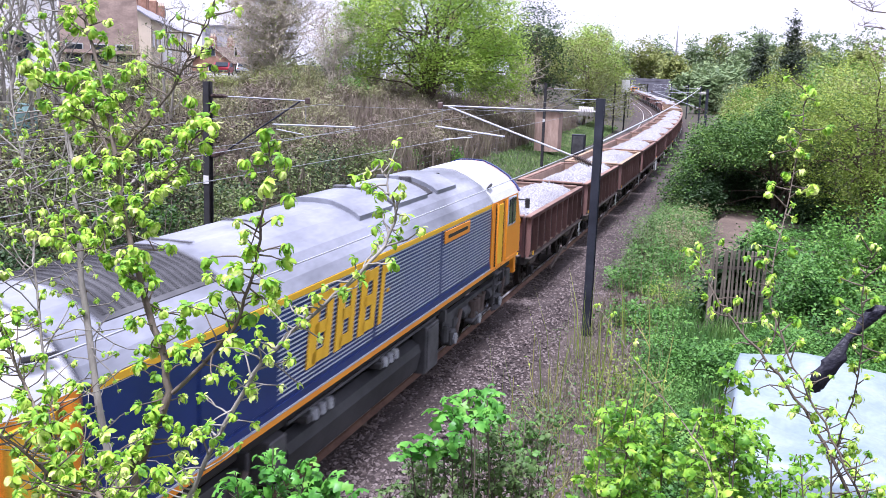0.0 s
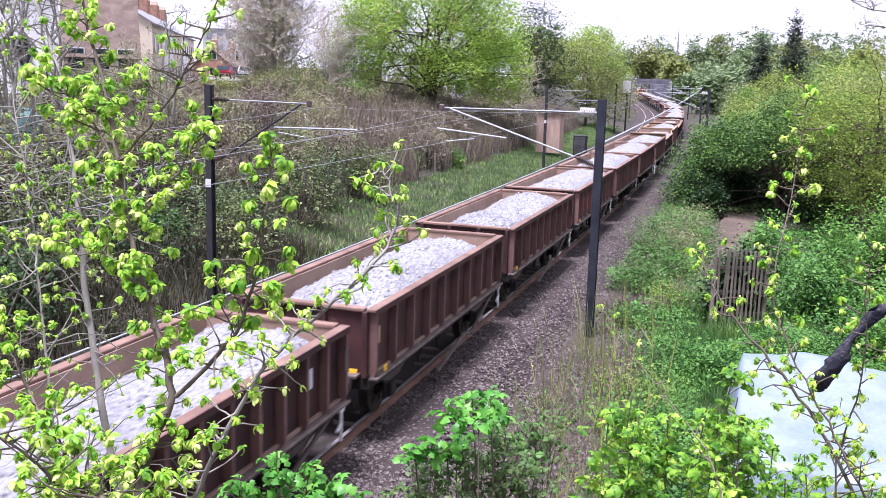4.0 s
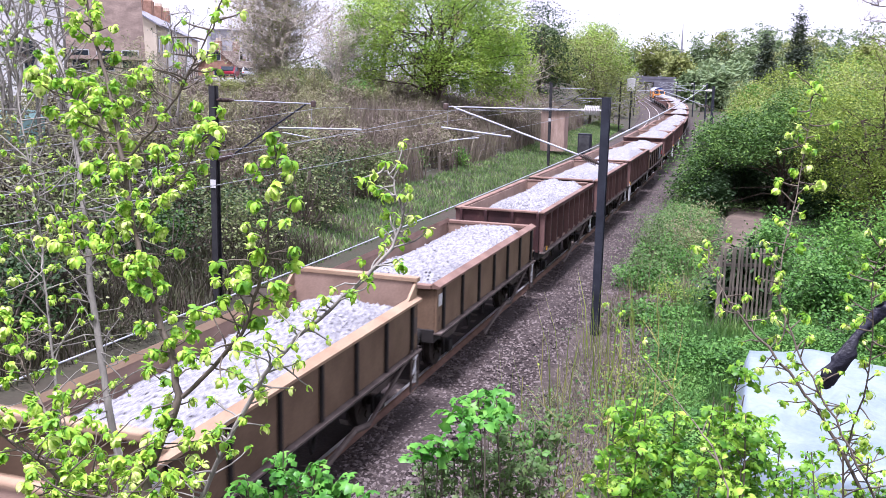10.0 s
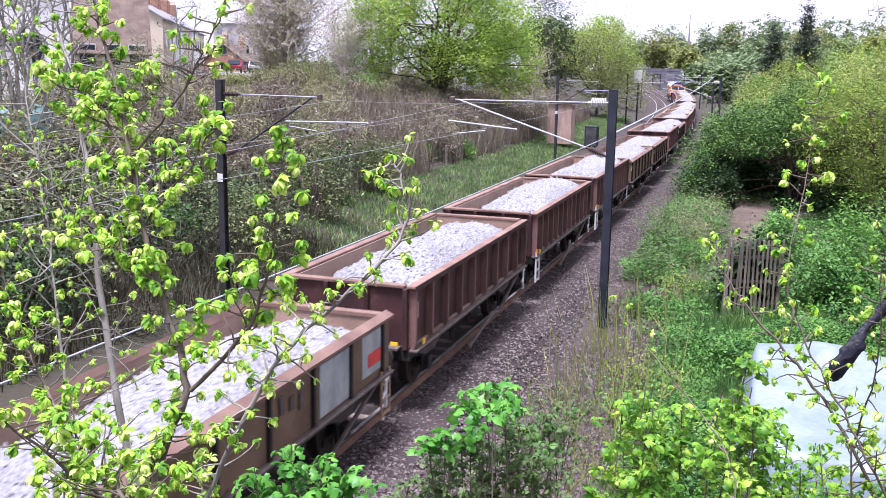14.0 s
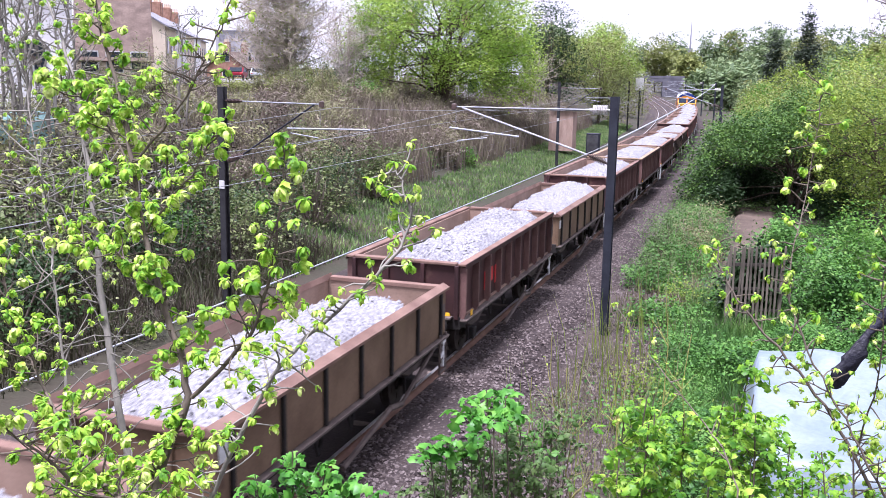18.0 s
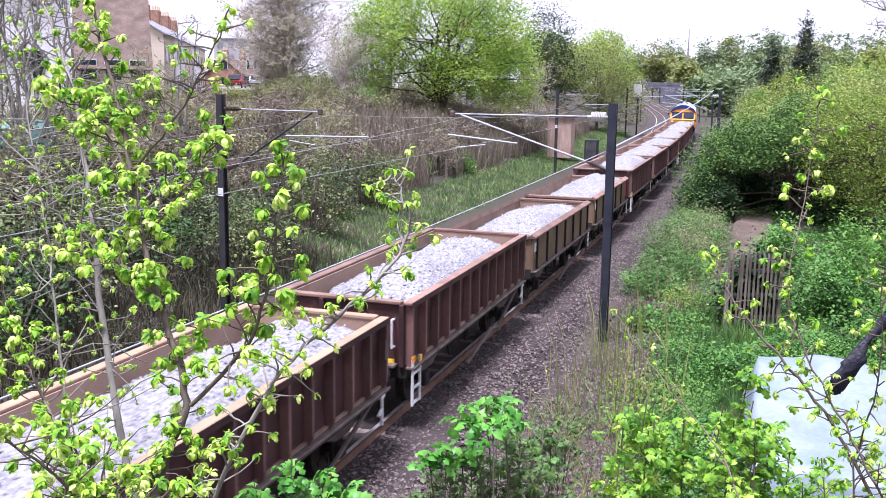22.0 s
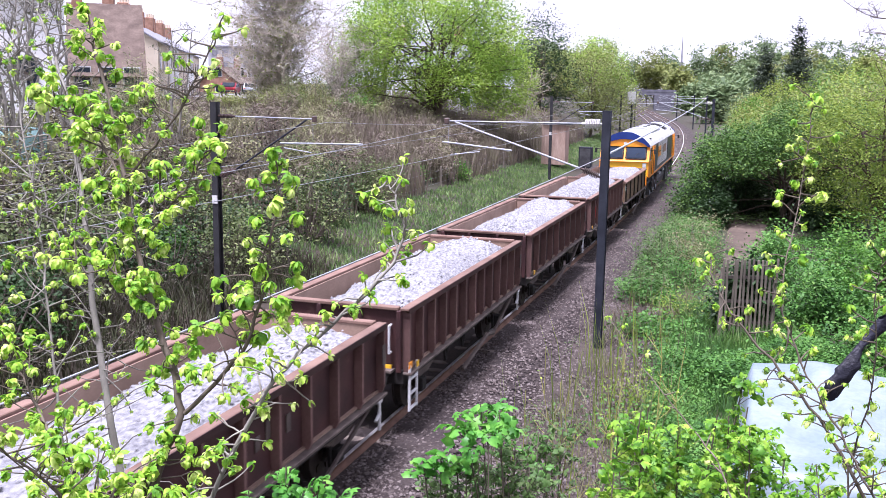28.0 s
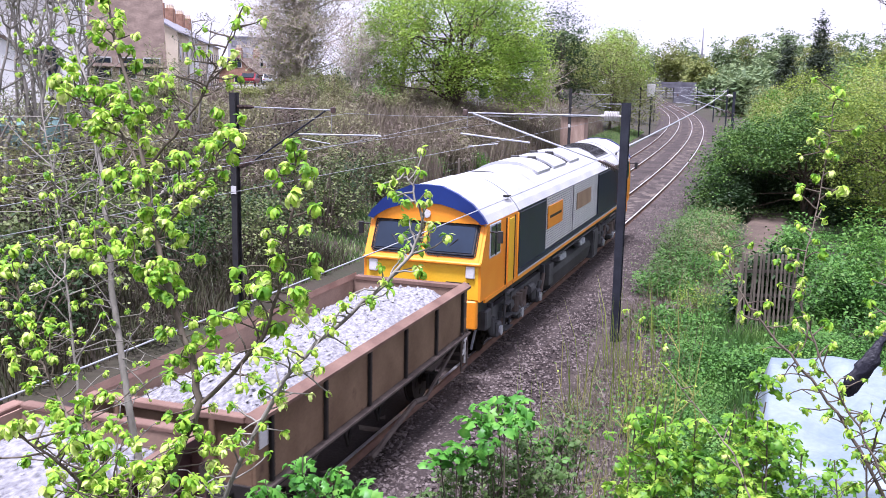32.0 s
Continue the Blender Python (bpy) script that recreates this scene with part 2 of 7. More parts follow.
# dark green of evergreens; also stands in for shade below the trees
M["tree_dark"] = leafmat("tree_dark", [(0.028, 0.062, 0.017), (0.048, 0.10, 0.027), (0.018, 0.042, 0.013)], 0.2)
M["tree_fir"] = leafmat("tree_fir", [(0.035, 0.055, 0.032), (0.06, 0.085, 0.05), (0.085, 0.11, 0.07)], 0.15)
# the crown's shading put into darker leaf greens
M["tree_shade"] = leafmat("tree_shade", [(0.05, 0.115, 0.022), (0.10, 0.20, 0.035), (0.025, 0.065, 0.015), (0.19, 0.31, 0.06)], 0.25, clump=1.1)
# softened greens with the haze of distance put into the leaf colour
M["tree_haze"] = leafmat("tree_haze", [(0.135, 0.20, 0.085), (0.19, 0.26, 0.11), (0.10, 0.155, 0.07), (0.23, 0.28, 0.135)], 0.25)
M["blossom"] = leafmat("blossom", [(0.11, 0.15, 0.05), (0.17, 0.21, 0.075), (0.07, 0.095, 0.035), (0.31, 0.34, 0.16)], 0.28)
# far haze put into the wall's grey
M["concrete_haze"] = mat("concrete_haze", (0.36, 0.36, 0.38), (0.45, 0.45, 0.47), 0.8, 12, 0.9, bump=0.05, detail=0.1)
M["hazel"] = leafmat("hazel", [(0.19, 0.23, 0.06), (0.27, 0.30, 0.09), (0.12, 0.155, 0.045), (0.30, 0.30, 0.13)], 0.3, clump=0.5)
M["scrub"] = leafmat("scrub", [(0.14, 0.155, 0.065), (0.21, 0.22, 0.095), (0.25, 0.23, 0.13), (0.30, 0.265, 0.185)], 0.28)
# near-black browns: shade between the bank's stems put into the colour
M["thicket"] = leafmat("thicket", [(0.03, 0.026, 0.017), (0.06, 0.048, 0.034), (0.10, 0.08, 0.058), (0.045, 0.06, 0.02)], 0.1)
M["hedge"] = leafmat("hedge", [(0.045, 0.10, 0.025), (0.08, 0.155, 0.038), (0.13, 0.20, 0.06), (0.19, 0.235, 0.12)], 0.3)
M["sheet"] = mat("sheet", (0.14, 0.185, 0.21), (0.205, 0.25, 0.275), 1.4, 12, 0.5, bump=0.35, detail=0.2)
M["black_plastic"] = mat("black_plastic", (0.007, 0.007, 0.012), (0.016, 0.016, 0.028), 6, 30, 0.6, bump=0.6)
M["fence_wood"] = mat("fence_wood", (0.085, 0.072, 0.056), (0.20, 0.172, 0.135), 4, 40, 0.9, rnd=0.3, stretch=(1, 1, 0.2))
M["render_wall"] = mat("render_wall", (0.74, 0.74, 0.73), (0.83, 0.83, 0.82), 0.8, 20, 0.9, bump=0.1, detail=0.08)
M["cream"] = mat("cream", (0.58, 0.50, 0.38), (0.68, 0.60, 0.47), 0.8, 20, 0.9, bump=0.1, detail=0.1)
M["brick"] = mat("brick", (0.24, 0.13, 0.085), (0.34, 0.20, 0.14), 3, 25, 0.9, detail=0.3)
M["tile_roof"] = mat("tile_roof", (0.075, 0.052, 0.039), (0.13, 0.095, 0.073), 1.5, 9, 0.85, detail=0.4)
M["slate"] = mat("slate", (0.17, 0.17, 0.19), (0.27, 0.27, 0.30), 1.5, 12, 0.8, detail=0.3)
M["glass"] = mat("glass", (0.012, 0.018, 0.024), (0.02, 0.03, 0.038), 0.5, 3, 0.12, bump=0, spec=0.35)
# blue in the base colour stands in for part of the reflected sky
M["screen_glass"] = mat("screen_glass", (0.010, 0.018, 0.032), (0.018, 0.032, 0.058), 0.5, 3, 0.06, bump=0, spec=0.45)
M["asphalt"] = mat("asphalt", (0.16, 0.155, 0.15), (0.24, 0.235, 0.23), 1, 30, 0.9)
M["car_red"] = mat("car_red", (0.20, 0.010, 0.022), (0.25, 0.016, 0.03), 1, 10, 0.3, bump=0, detail=0.05)
M["car_silver"] = mat("car_silver", (0.45, 0.48, 0.52), (0.52, 0.55, 0.60), 1, 10, 0.3, 0.4, bump=0, detail=0.05)
M["shed_wood"] = mat("shed_wood", (0.32, 0.22, 0.17), (0.46, 0.34, 0.27), 2, 20, 0.9, stretch=(1, 1, 0.3))
M["bridge"] = mat("bridge", (0.09, 0.09, 0.11), (0.15, 0.15, 0.17), 0.5, 6, 0.9)
M["tank_green"] = mat("tank_green", (0.12, 0.23, 0.21), (0.20, 0.33, 0.31), 1, 10, 0.6)


# ---- geometry helpers ----
def meshdata(name, V, F, material):
    V, F = np.asarray(V, dtype=np.float32), np.asarray(F, dtype=np.int32)
    k = F.shape[1]
    me = bpy.data.meshes.new(name)
    me.vertices.add(len(V)), me.loops.add(F.size), me.polygons.add(len(F))
    me.vertices.foreach_set("co", V.ravel())
    me.loops.foreach_set("vertex_index", F.ravel())
    me.polygons.foreach_set("loop_start", np.arange(0, F.size, k, dtype=np.int32))
    me.update(calc_edges=True)
    me.validate()
    me.materials.append(material)
    return me


def bmdata(name, bm, material, smooth=False):
    bmesh.ops.recalc_face_normals(bm, faces=bm.faces)
    me = bpy.data.meshes.new(name)
    bm.to_mesh(me)
    bm.free()
    for x in material if isinstance(material, (list, tuple)) else [material]:
        me.materials.append(x)
    if smooth:
        me.polygons.foreach_set("use_smooth", [True] * len(me.polygons))
    return me


def link(name, me, parent=None, label="", m=None):
    ob = new(name, me)
    if parent is not None:
        ob.parent = parent
    if m is not None:
        ob.matrix_basis = m
    if label:
        ob["label"] = label
    return ob


def part(name, bm, material, parent, label="", smooth=False, m=None):
    return link(name, bmdata(name, bm, material, smooth), parent, label, m)


def thing(name, m=None, **tags):
    ob = new(name)
    ob.empty_display_size = 0.2
    if m is not None:
        ob.matrix_basis = m
    return tagged(ob, **tags)


def box(bm, c, s, bevel=0.0, rot=None, taper=None):
    r = bmesh.ops.create_cube(bm, size=1)
    vs = r["verts"]
    for v in vs:
        k = taper if taper and v.co.z < 0 else 1
        v.co = Vector((v.co.x * s[0] * k, v.co.y * s[1] * k, v.co.z * s[2]))
    if rot is not None:
        bmesh.ops.transform(bm, matrix=rot, verts=vs)
    bmesh.ops.translate(bm, verts=vs, vec=c)
    if bevel:
        es = list({e for v in vs for e in v.link_edges})
        bmesh.ops.bevel(bm, geom=es, offset=bevel, segments=1, affect="EDGES", profile=0.5)
    return bm


def B(c, s, bevel=0.0, rot=None, taper=None):
    return box(bmesh.new(), c, s, bevel, rot, taper)


def rod(bm, a, b, r, n=8, r2=None):
    a, b = Vector(a), Vector(b)
    d = b - a
    q = d.to_track_quat("Z", "Y").to_matrix()
    r2 = r if r2 is None else r2
    ra = [bm.verts.new(a + q @ Vector((r * math.cos(i * 2 * math.pi / n), r * math.sin(i * 2 * math.pi / n), 0))) for i in range(n)]
    rb = [bm.verts.new(b + q @ Vector((r2 * math.cos(i * 2 * math.pi / n), r2 * math.sin(i * 2 * math.pi / n), 0))) for i in range(n)]
    for i in range(n):
        bm.faces.new((ra[i], ra[(i + 1) % n], rb[(i + 1) % n], rb[i]))
    bm.faces.new(ra[::-1]), bm.faces.new(rb)
    return bm


def lathe(a, b, prof, n=10):
    """A turned shape from a to b; prof holds (share of the way, radius)."""
    bm = bmesh.new()
    a, b = Vector(a), Vector(b)
    q = (b - a).to_track_quat("Z", "Y").to_matrix()
    rings = [[bm.verts.new(a + (b - a) * f + q @ Vector((r * math.cos(k * 2 * math.pi / n), r * math.sin(k * 2 * math.pi / n), 0))) for k in range(n)] for f, r in prof]
    for r0, r1 in zip(rings[:-1], rings[1:]):
        for k in range(n):
            bm.faces.new((r0[k], r0[(k + 1) % n], r1[(k + 1) % n], r1[k]))
    bm.faces.new(rings[0][::-1]), bm.faces.new(rings[-1])
    return bm


def prism(bm, pts, depth, axis="y", at=0.0):
    """A flat outline pushed out to a slab; pts in the two axes other than axis."""
    def p(u, v, w):
        return {"y": (u, w, v), "x": (w, u, v), "z": (u, v, w)}[axis]
    A = [bm.verts.new(p(u, v, at)) for u, v in pts]
    Z = [bm.verts.new(p(u, v, at + depth)) for u, v in pts]
    bm.faces.new(A[::-1]), bm.faces.new(Z)
    for i in range(len(pts)):
        bm.faces.new((A[i], A[(i + 1) % len(pts)], Z[(i + 1) % len(pts)], Z[i]))
    return bm


class Tubes:
    """Tapered tubes along lines, gathered into one mesh."""
    def __init__(self):
        self.V, self.F, self.n = [], [], 0

    def add(self, pts, radii, sides=5):
        pts = np.asarray(pts, dtype=float)
        if np.isscalar(radii):
            radii = [radii] * len(pts)
        d = np.gradient(pts, axis=0)
        d /= np.linalg.norm(d, axis=1, keepdims=True) + 1e-9
        ref = np.array([0.31, 0.17, 0.93]) if abs(d[0][2]) < 0.9 else np.array([1.0, 0.1, 0.0])
        a = np.cross(d, ref)
        a /= np.linalg.norm(a, axis=1, keepdims=True) + 1e-9
        b = np.cross(d, a)
        ang = np.arange(sides) * 2 * np.pi / sides
        ring = np.cos(ang)[None, :, None] * a[:, None, :] + np.sin(ang)[None, :, None] * b[:, None, :]
        V = pts[:, None, :] + ring * np.asarray(radii)[:, None, None]
        k = len(pts)
        i, j = np.meshgrid(np.arange(k - 1), np.arange(sides), indexing="ij")
        j2 = (j + 1) % sides
        F = np.stack([i * sides + j, i * sides + j2, (i + 1) * sides + j2, (i + 1) * sides + j], -1).reshape(-1, 4) + self.n
        self.V.append(V.reshape(-1, 3)), self.F.append(F)
        self.n += k * sides

    def data(self, name, material):
        me = meshdata(name, np.concatenate(self.V), np.concatenate(self.F), material)
        me.polygons.foreach_set("use_smooth", [True] * len(me.polygons))
        return me


def leaves(centres, size, rng, aspect=0.6, flat=0.5, spread=0.4, single=False):
    """Folded two-face leaves at the given places: vertices and triangles."""
    n = len(centres)
    d = rng.normal(size=(n, 3))
    d[:, 2] = d[:, 2] * flat - 0.15
    d /= np.linalg.norm(d, axis=1, keepdims=True)
    up = rng.normal(size=(n, 3)) * spread + np.array([0, 0, 1.0])
    s = np.cross(d, up)
    s /= np.linalg.norm(s, axis=1, keepdims=True) + 1e-9
    nn = np.cross(s, d)
    L = (size * rng.uniform(0.6, 1.35, n))[:, None]
    w = L * aspect * 0.5
    base, tip = centres, centres + d * L
    mid = centres + d * L * 0.45
    le, ri = mid + s * w + nn * w * 0.35, mid - s * w + nn * w * 0.35
    if single:
        V = np.stack([base + s * w, tip, base - s * w], 1).reshape(-1, 3)
        return V, np.arange(n * 3).reshape(-1, 3)
    V = np.stack([base, le, tip, ri], 1).reshape(-1, 3)
    o = np.arange(n)[:, None] * 4
    F = np.concatenate([o + [0, 1, 2], o + [0, 2, 3]], 1).reshape(-1, 3)
    return V, F


def blades(xy, z, h, w, rng, lean=0.35):
    """Upright grass blades or stalks: one bent strip of two triangles each."""
    n = len(xy)
    a = rng.uniform(0, 2 * np.pi, n)
    s = np.stack([np.cos(a), np.sin(a), np.zeros(n)], 1)
    ln = rng.normal(size=(n, 2)) * lean
    H = h * rng.uniform(0.5, 1.3, n)
    base = np.concatenate([xy, np.asarray(z)[:, None]], 1)
    mid = base + np.stack([ln[:, 0] * H * 0.35, ln[:, 1] * H * 0.35, H * 0.6], 1)
    tip = base + np.stack([ln[:, 0] * H, ln[:, 1] * H, H], 1)
    W = (w * rng.uniform(0.6, 1.3, n))[:, None]
    V = np.stack([base - s * W / 2, base + s * W / 2, mid + s * W / 2, mid - s * W / 2, tip], 1).reshape(-1, 3)
    o = np.arange(n)[:, None] * 5
    F = np.concatenate([o + [0, 1, 2], o + [0, 2, 3], o + [3, 2, 4]], 1).reshape(-1, 3)
    return V, F


# ---- plan: the near line's centre, by distance along it ----
TH0, D0, BEND0, BEND1, RADIUS = radians(19.62), -7.03, 40.0, 215.0, 1150.0
A0, STEP = -420.0, 1.0
_arc = A0 + STEP * np.arange(2201)
_bear = TH0 - np.clip(_arc - BEND0, 0, BEND1 - BEND0) / RADIUS
_px = np.cumsum(np.sin(_bear) * STEP)
_py = np.cumsum(np.cos(_bear) * STEP)
_i0 = int(-A0)
_px += D0 * math.cos(TH0) - _px[_i0]
_py += -D0 * math.sin(TH0) - _py[_i0]


def centre(a):
    return np.interp(a, _arc, _px), np.interp(a, _arc, _py), np.interp(a, _arc, _bear)


def place(a, lat, z=0.0):
    x, y, b = centre(a)
    return np.stack([x + lat * np.cos(b), y - lat * np.sin(b), np.zeros_like(x) + z], -1)


def on_line(a, lat=0.0, z=0.0, turn=0.0):
    x, y, b = centre(a)
    return pose(x + lat * math.cos(b), y - lat * math.sin(b), z, 0, 0, -math.degrees(b) + turn)


LATS = [-900, -300, -120, -60, -30, -24, -18, -14, -11, -8.5, -6.6, -5.6, 2.4, 3.4, 8, 12, 20, 40, 80, 300, 900]
HTS = [14, 9, 6, 5, 4.4, 4.0, 3.0, 1.7, 0.5, -0.1, -0.42, -0.5, -0.5, -0.55, -0.7, -0.6, -0.1, 1.0, 3, 7, 12]


def ground(a, lat):
    """Ground height over distance along the line and offset from it."""
    a, lat = np.asarray(a, float), np.asarray(lat, float)
    h = np.interp(lat, LATS, HTS)
    near = np.clip((7.5 - a) / 5.0, 0, 1) * np.clip((lat - 2.7) / 3.2, 0, 1)
    bank = near * near * (3 - 2 * near)
    h = h * (1 - bank) + 4.45 * bank
    out = np.clip((np.abs(lat + 1.6) - 6) / 3, 0, 1)
    h = h + out * (0.10 * np.sin(a * 0.9 + lat * 0.7) * np.sin(lat * 1.3 - a * 0.35) + 0.06 * np.sin(a * 2.3 - lat * 1.9))
    return h


def ground_at(x, y):
    """Ground height at a place given in the plan's x and y."""
    a, lat = along(x, y)
    return float(ground(a, lat))


def along(x, y):
    k = int(np.argmin((_px - x) ** 2 + (_py - y) ** 2))
    b = _bear[k]
    dx, dy = x - _px[k], y - _py[k]
    return _arc[k] + dx * math.sin(b) + dy * math.cos(b), dx * math.cos(b) - dy * math.sin(b)


# ---- setting: ground, track beds, track ----
def build_ground():
    aa = np.concatenate([np.arange(-400, -40, 30), np.arange(-40, 0, 4), np.arange(0, 60, 0.7), np.arange(60, 140, 2), np.arange(140, 420, 14), np.arange(420, 1760, 120)])
    ll = np.concatenate([[-900, -500, -250, -120, -80, -60, -45], np.arange(-36, -8, 1.0), np.arange(-8, 16, 0.5), [17, 19, 22, 26, 32, 40, 55, 80, 140, 300, 600, 900]])
    Ag, Lg = np.meshgrid(aa, ll, indexing="ij")
    P = place(Ag.ravel(), Lg.ravel())
    P[:, 2] = ground(Ag, Lg).ravel()
    n = len(ll)
    i, j = np.meshgrid(np.arange(len(aa) - 1), np.arange(n - 1), indexing="ij")
    F = np.stack([i * n + j, i * n + j + 1, (i + 1) * n + j + 1, (i + 1) * n + j], -1).reshape(-1, 4)
    me = meshdata("ground", P, F[:, ::-1], M["soil"])
    me.polygons.foreach_set("use_smooth", [True] * len(me.polygons))
    tagged(link("ground", me), "rough grassy ground with bare earth beside the railway", "ground", kind="structure")


def strip(name, prof, a0, a1, da, material, parent=None, noise_amp=0.0):
    """A profile (offset, height) drawn along the line."""
    aa = np.arange(a0, a1 + da, da)
    pl, pz = np.array([p[0] for p in prof]), np.array([p[1] for p in prof])
    Ag, Lg = np.meshgrid(aa, pl, indexing="ij")
    P = place(Ag.ravel(), Lg.ravel())
    P[:, 2] = np.tile(pz, len(aa))
    if noise_amp:
        rng = np.random.default_rng(7)
        P[:, 2] += rng.uniform(-noise_amp, noise_amp, len(P))
    n = len(pl)
    i, j = np.meshgrid(np.arange(len(aa) - 1), np.arange(n - 1), indexing="ij")
    F = np.stack([i * n + j, i * n + j + 1, (i + 1) * n + j + 1, (i + 1) * n + j], -1).reshape(-1, 4)
    return link(name, meshdata(name, P, F[:, ::-1], material), parent)


def build_track():
    bed = strip("ballast_bed", [(x, z) for x, z in zip(np.concatenate([[-6.4, -5.9], np.arange(-5.6, 2.3, 0.33), [2.6, 3.0]]), np.concatenate([[-0.62, -0.42], np.full(24, -0.172), [-0.34, -0.62]]))], -400, 700, 0.8, M["ballast"], None, 0.03)
    tagged(bed, "grey-brown crushed stone ballast bed under two tracks", "ballast", kind="structure")
    cess = strip("cess_path", [(2.5, -0.45), (2.9, -0.40), (3.6, -0.44), (4.5, -0.47), (5.1, -0.49), (5.4, -0.64)], 8, 140, 0.8, M["cess"], None, 0.02)
    tagged(cess, "worn brown gravel strip beside the track", "path", kind="structure")
    sl = bmesh.new()
    box(sl, (0, 0, -0.235), (2.5, 0.26, 0.12), 0.02)
    for sx in (-1, 1):
        box(sl, (sx * 0.755, 0, -0.168), (0.30, 0.20, 0.02))
    sleeper = bmdata("sleeper", sl, M["concrete"])
    for name, lat, lab in (("near_track", 0.0, "near railway track with steel rails on concrete sleepers"), ("far_track", -3.4, "far railway track with steel rails on concrete sleepers")):
        tr = thing(name, label=lab, category="railway track", kind="structure")
        for sd in (-1, 1):
            c = lat + sd * 0.755
            r = strip("rail", [(c - 0.07, -0.155), (c - 0.07, -0.14), (c - 0.012, -0.12), (c - 0.012, -0.04), (c - 0.036, -0.03), (c - 0.036, -0.003)], -400, 700, 2.0, M["rail_rust"], tr)
            h = strip("rail_head", [(c - 0.037, -0.004), (c - 0.03, 0.0), (c + 0.03, 0.0), (c + 0.037, -0.004)], -400, 700, 2.0, M["rail_top"], r)
            strip("rail_side", [(c + 0.036, -0.003), (c + 0.036, -0.03), (c + 0.012, -0.04), (c + 0.012, -0.12), (c + 0.07, -0.14), (c + 0.07, -0.155)], -400, 700, 2.0, M["rail_rust"], r)
        a = 6.0
        while a < (104 if lat == 0 else 84):
            link("sleeper", sleeper, tr, m=on_line(a + 0.02 * math.sin(a * 7), lat, 0.0, 0.3 * math.sin(a * 3)))
            a += 0.65
        far = bmesh.new()
        while a < 330:
            box(far, on_line(a, lat, -0.235).translation, (2.5, 0.26, 0.12), rot=on_line(a).to_3x3().to_4x4())
            a += 0.65
        part("sleepers", far, M["concrete"], tr)["kind"] = "stuff"


# ---- wagons ----
def wheelset_data():
    bm = bmesh.new()
    rod(bm, (-0.95, 0, 0), (0.95, 0, 0), 0.075, 8)
    for sx in (-1, 1):
        x = sx * 0.755
        rod(bm, (x - 0.065, 0, 0), (x + 0.065, 0, 0), 0.455, 20)
        rod(bm, (x - sx * 0.065, 0, 0), (x - sx * 0.095, 0, 0), 0.485, 20)
        rod(bm, (x + sx * 0.065, 0, 0), (x + sx * 0.12, 0, 0), 0.14, 10)
        for k in range(5):
            t = k * 2 * math.pi / 5
            box(bm, (x + sx * 0.07, 0.27 * math.cos(t), 0.27 * math.sin(t)), (0.03, 0.1, 0.1))
    return bmdata("wheelset", bm, M["wheel"])


def load_data(seed, rim, hl, hw, v0, v1):
    """A heap of crushed stone from v0 to v1 of the half length: high along the near side, falling to the far one."""
    rng = np.random.default_rng(seed)
    nx, ny = 34, 100
    X, Y = np.meshgrid(np.linspace(-hw, hw, nx), np.linspace(-hl, hl, ny), indexing="ij")
    u, v = X / hw, Y / hl
    ends = np.clip((v - v0) / 0.30 + 0.75, 0, 1) * np.clip((v1 - v) / 0.34 + 0.9, 0, 1)
    ends = ends * ends * (3 - 2 * ends)
    ends *= 1 + 0.10 * np.sin(3.2 * v + seed) + 0.06 * np.sin(7.1 * v + 2.3 * seed)
    across = 1 - 0.52 * np.clip(0.15 - u, 0, 2) ** 1.25 - 0.16 * np.clip(u - 0.15, 0, 1) ** 1.3
    low = rim - 0.80
    z = low + 0.96 * ends * across
    z += 0.05 * np.sin(Y * 2.7 + seed + X * 1.3) * np.cos(X * 2.4 + seed) + 0.03 * np.sin(Y * 6.1 + X * 4.7 + seed)
    z += rng.uniform(-0.022, 0.022, z.shape)
    z = np.minimum(z, rim - 0.05 + 0.75 * (hw - np.abs(X)))
    X = X + rng.uniform(-0.015, 0.015, X.shape) * (np.abs(X) < hw - 0.01)
    i, j = np.meshgrid(np.arange(nx - 1), np.arange(ny - 1), indexing="ij")
    V = np.stack([X, Y, z], -1).reshape(-1, 3)
    F = np.stack([i * ny + j, (i + 1) * ny + j, (i + 1) * ny + j + 1, i * ny + j + 1], -1).reshape(-1, 4)
    # loose lumps on top
    n = 1700
    k = rng.integers(0, len(V), n)
    c = V[k] + rng.normal(size=(n, 3)) * 0.01
    r = rng.uniform(0.018, 0.046, n)[:, None, None]
    o = np.array([(1, 0, 0), (0, 1, 0), (-1, 0, 0), (0, -1, 0), (0, 0, 1.0)]) * 1.0
    q = rng.uniform(0.6, 1.2, (n, 5, 1))
    SV = (c[:, None, :] + o[None] * r * q).reshape(-1, 3)
    SV[:, 0] = np.clip(SV[:, 0], -hw, hw)
    b = np.arange(n)[:, None] * 5 + len(V)
    SF = np.concatenate([b + [0, 1, 4], b + [1, 2, 4], b + [2, 3, 4], b + [3, 0, 4]], 1).reshape(-1, 3)
    T = np.concatenate([F[:, [0, 1, 2]], F[:, [0, 2, 3]], SF])
    return meshdata("stone_load", np.concatenate([V, SV]), T, M["load"])


HL, HW = 4.12, 1.30


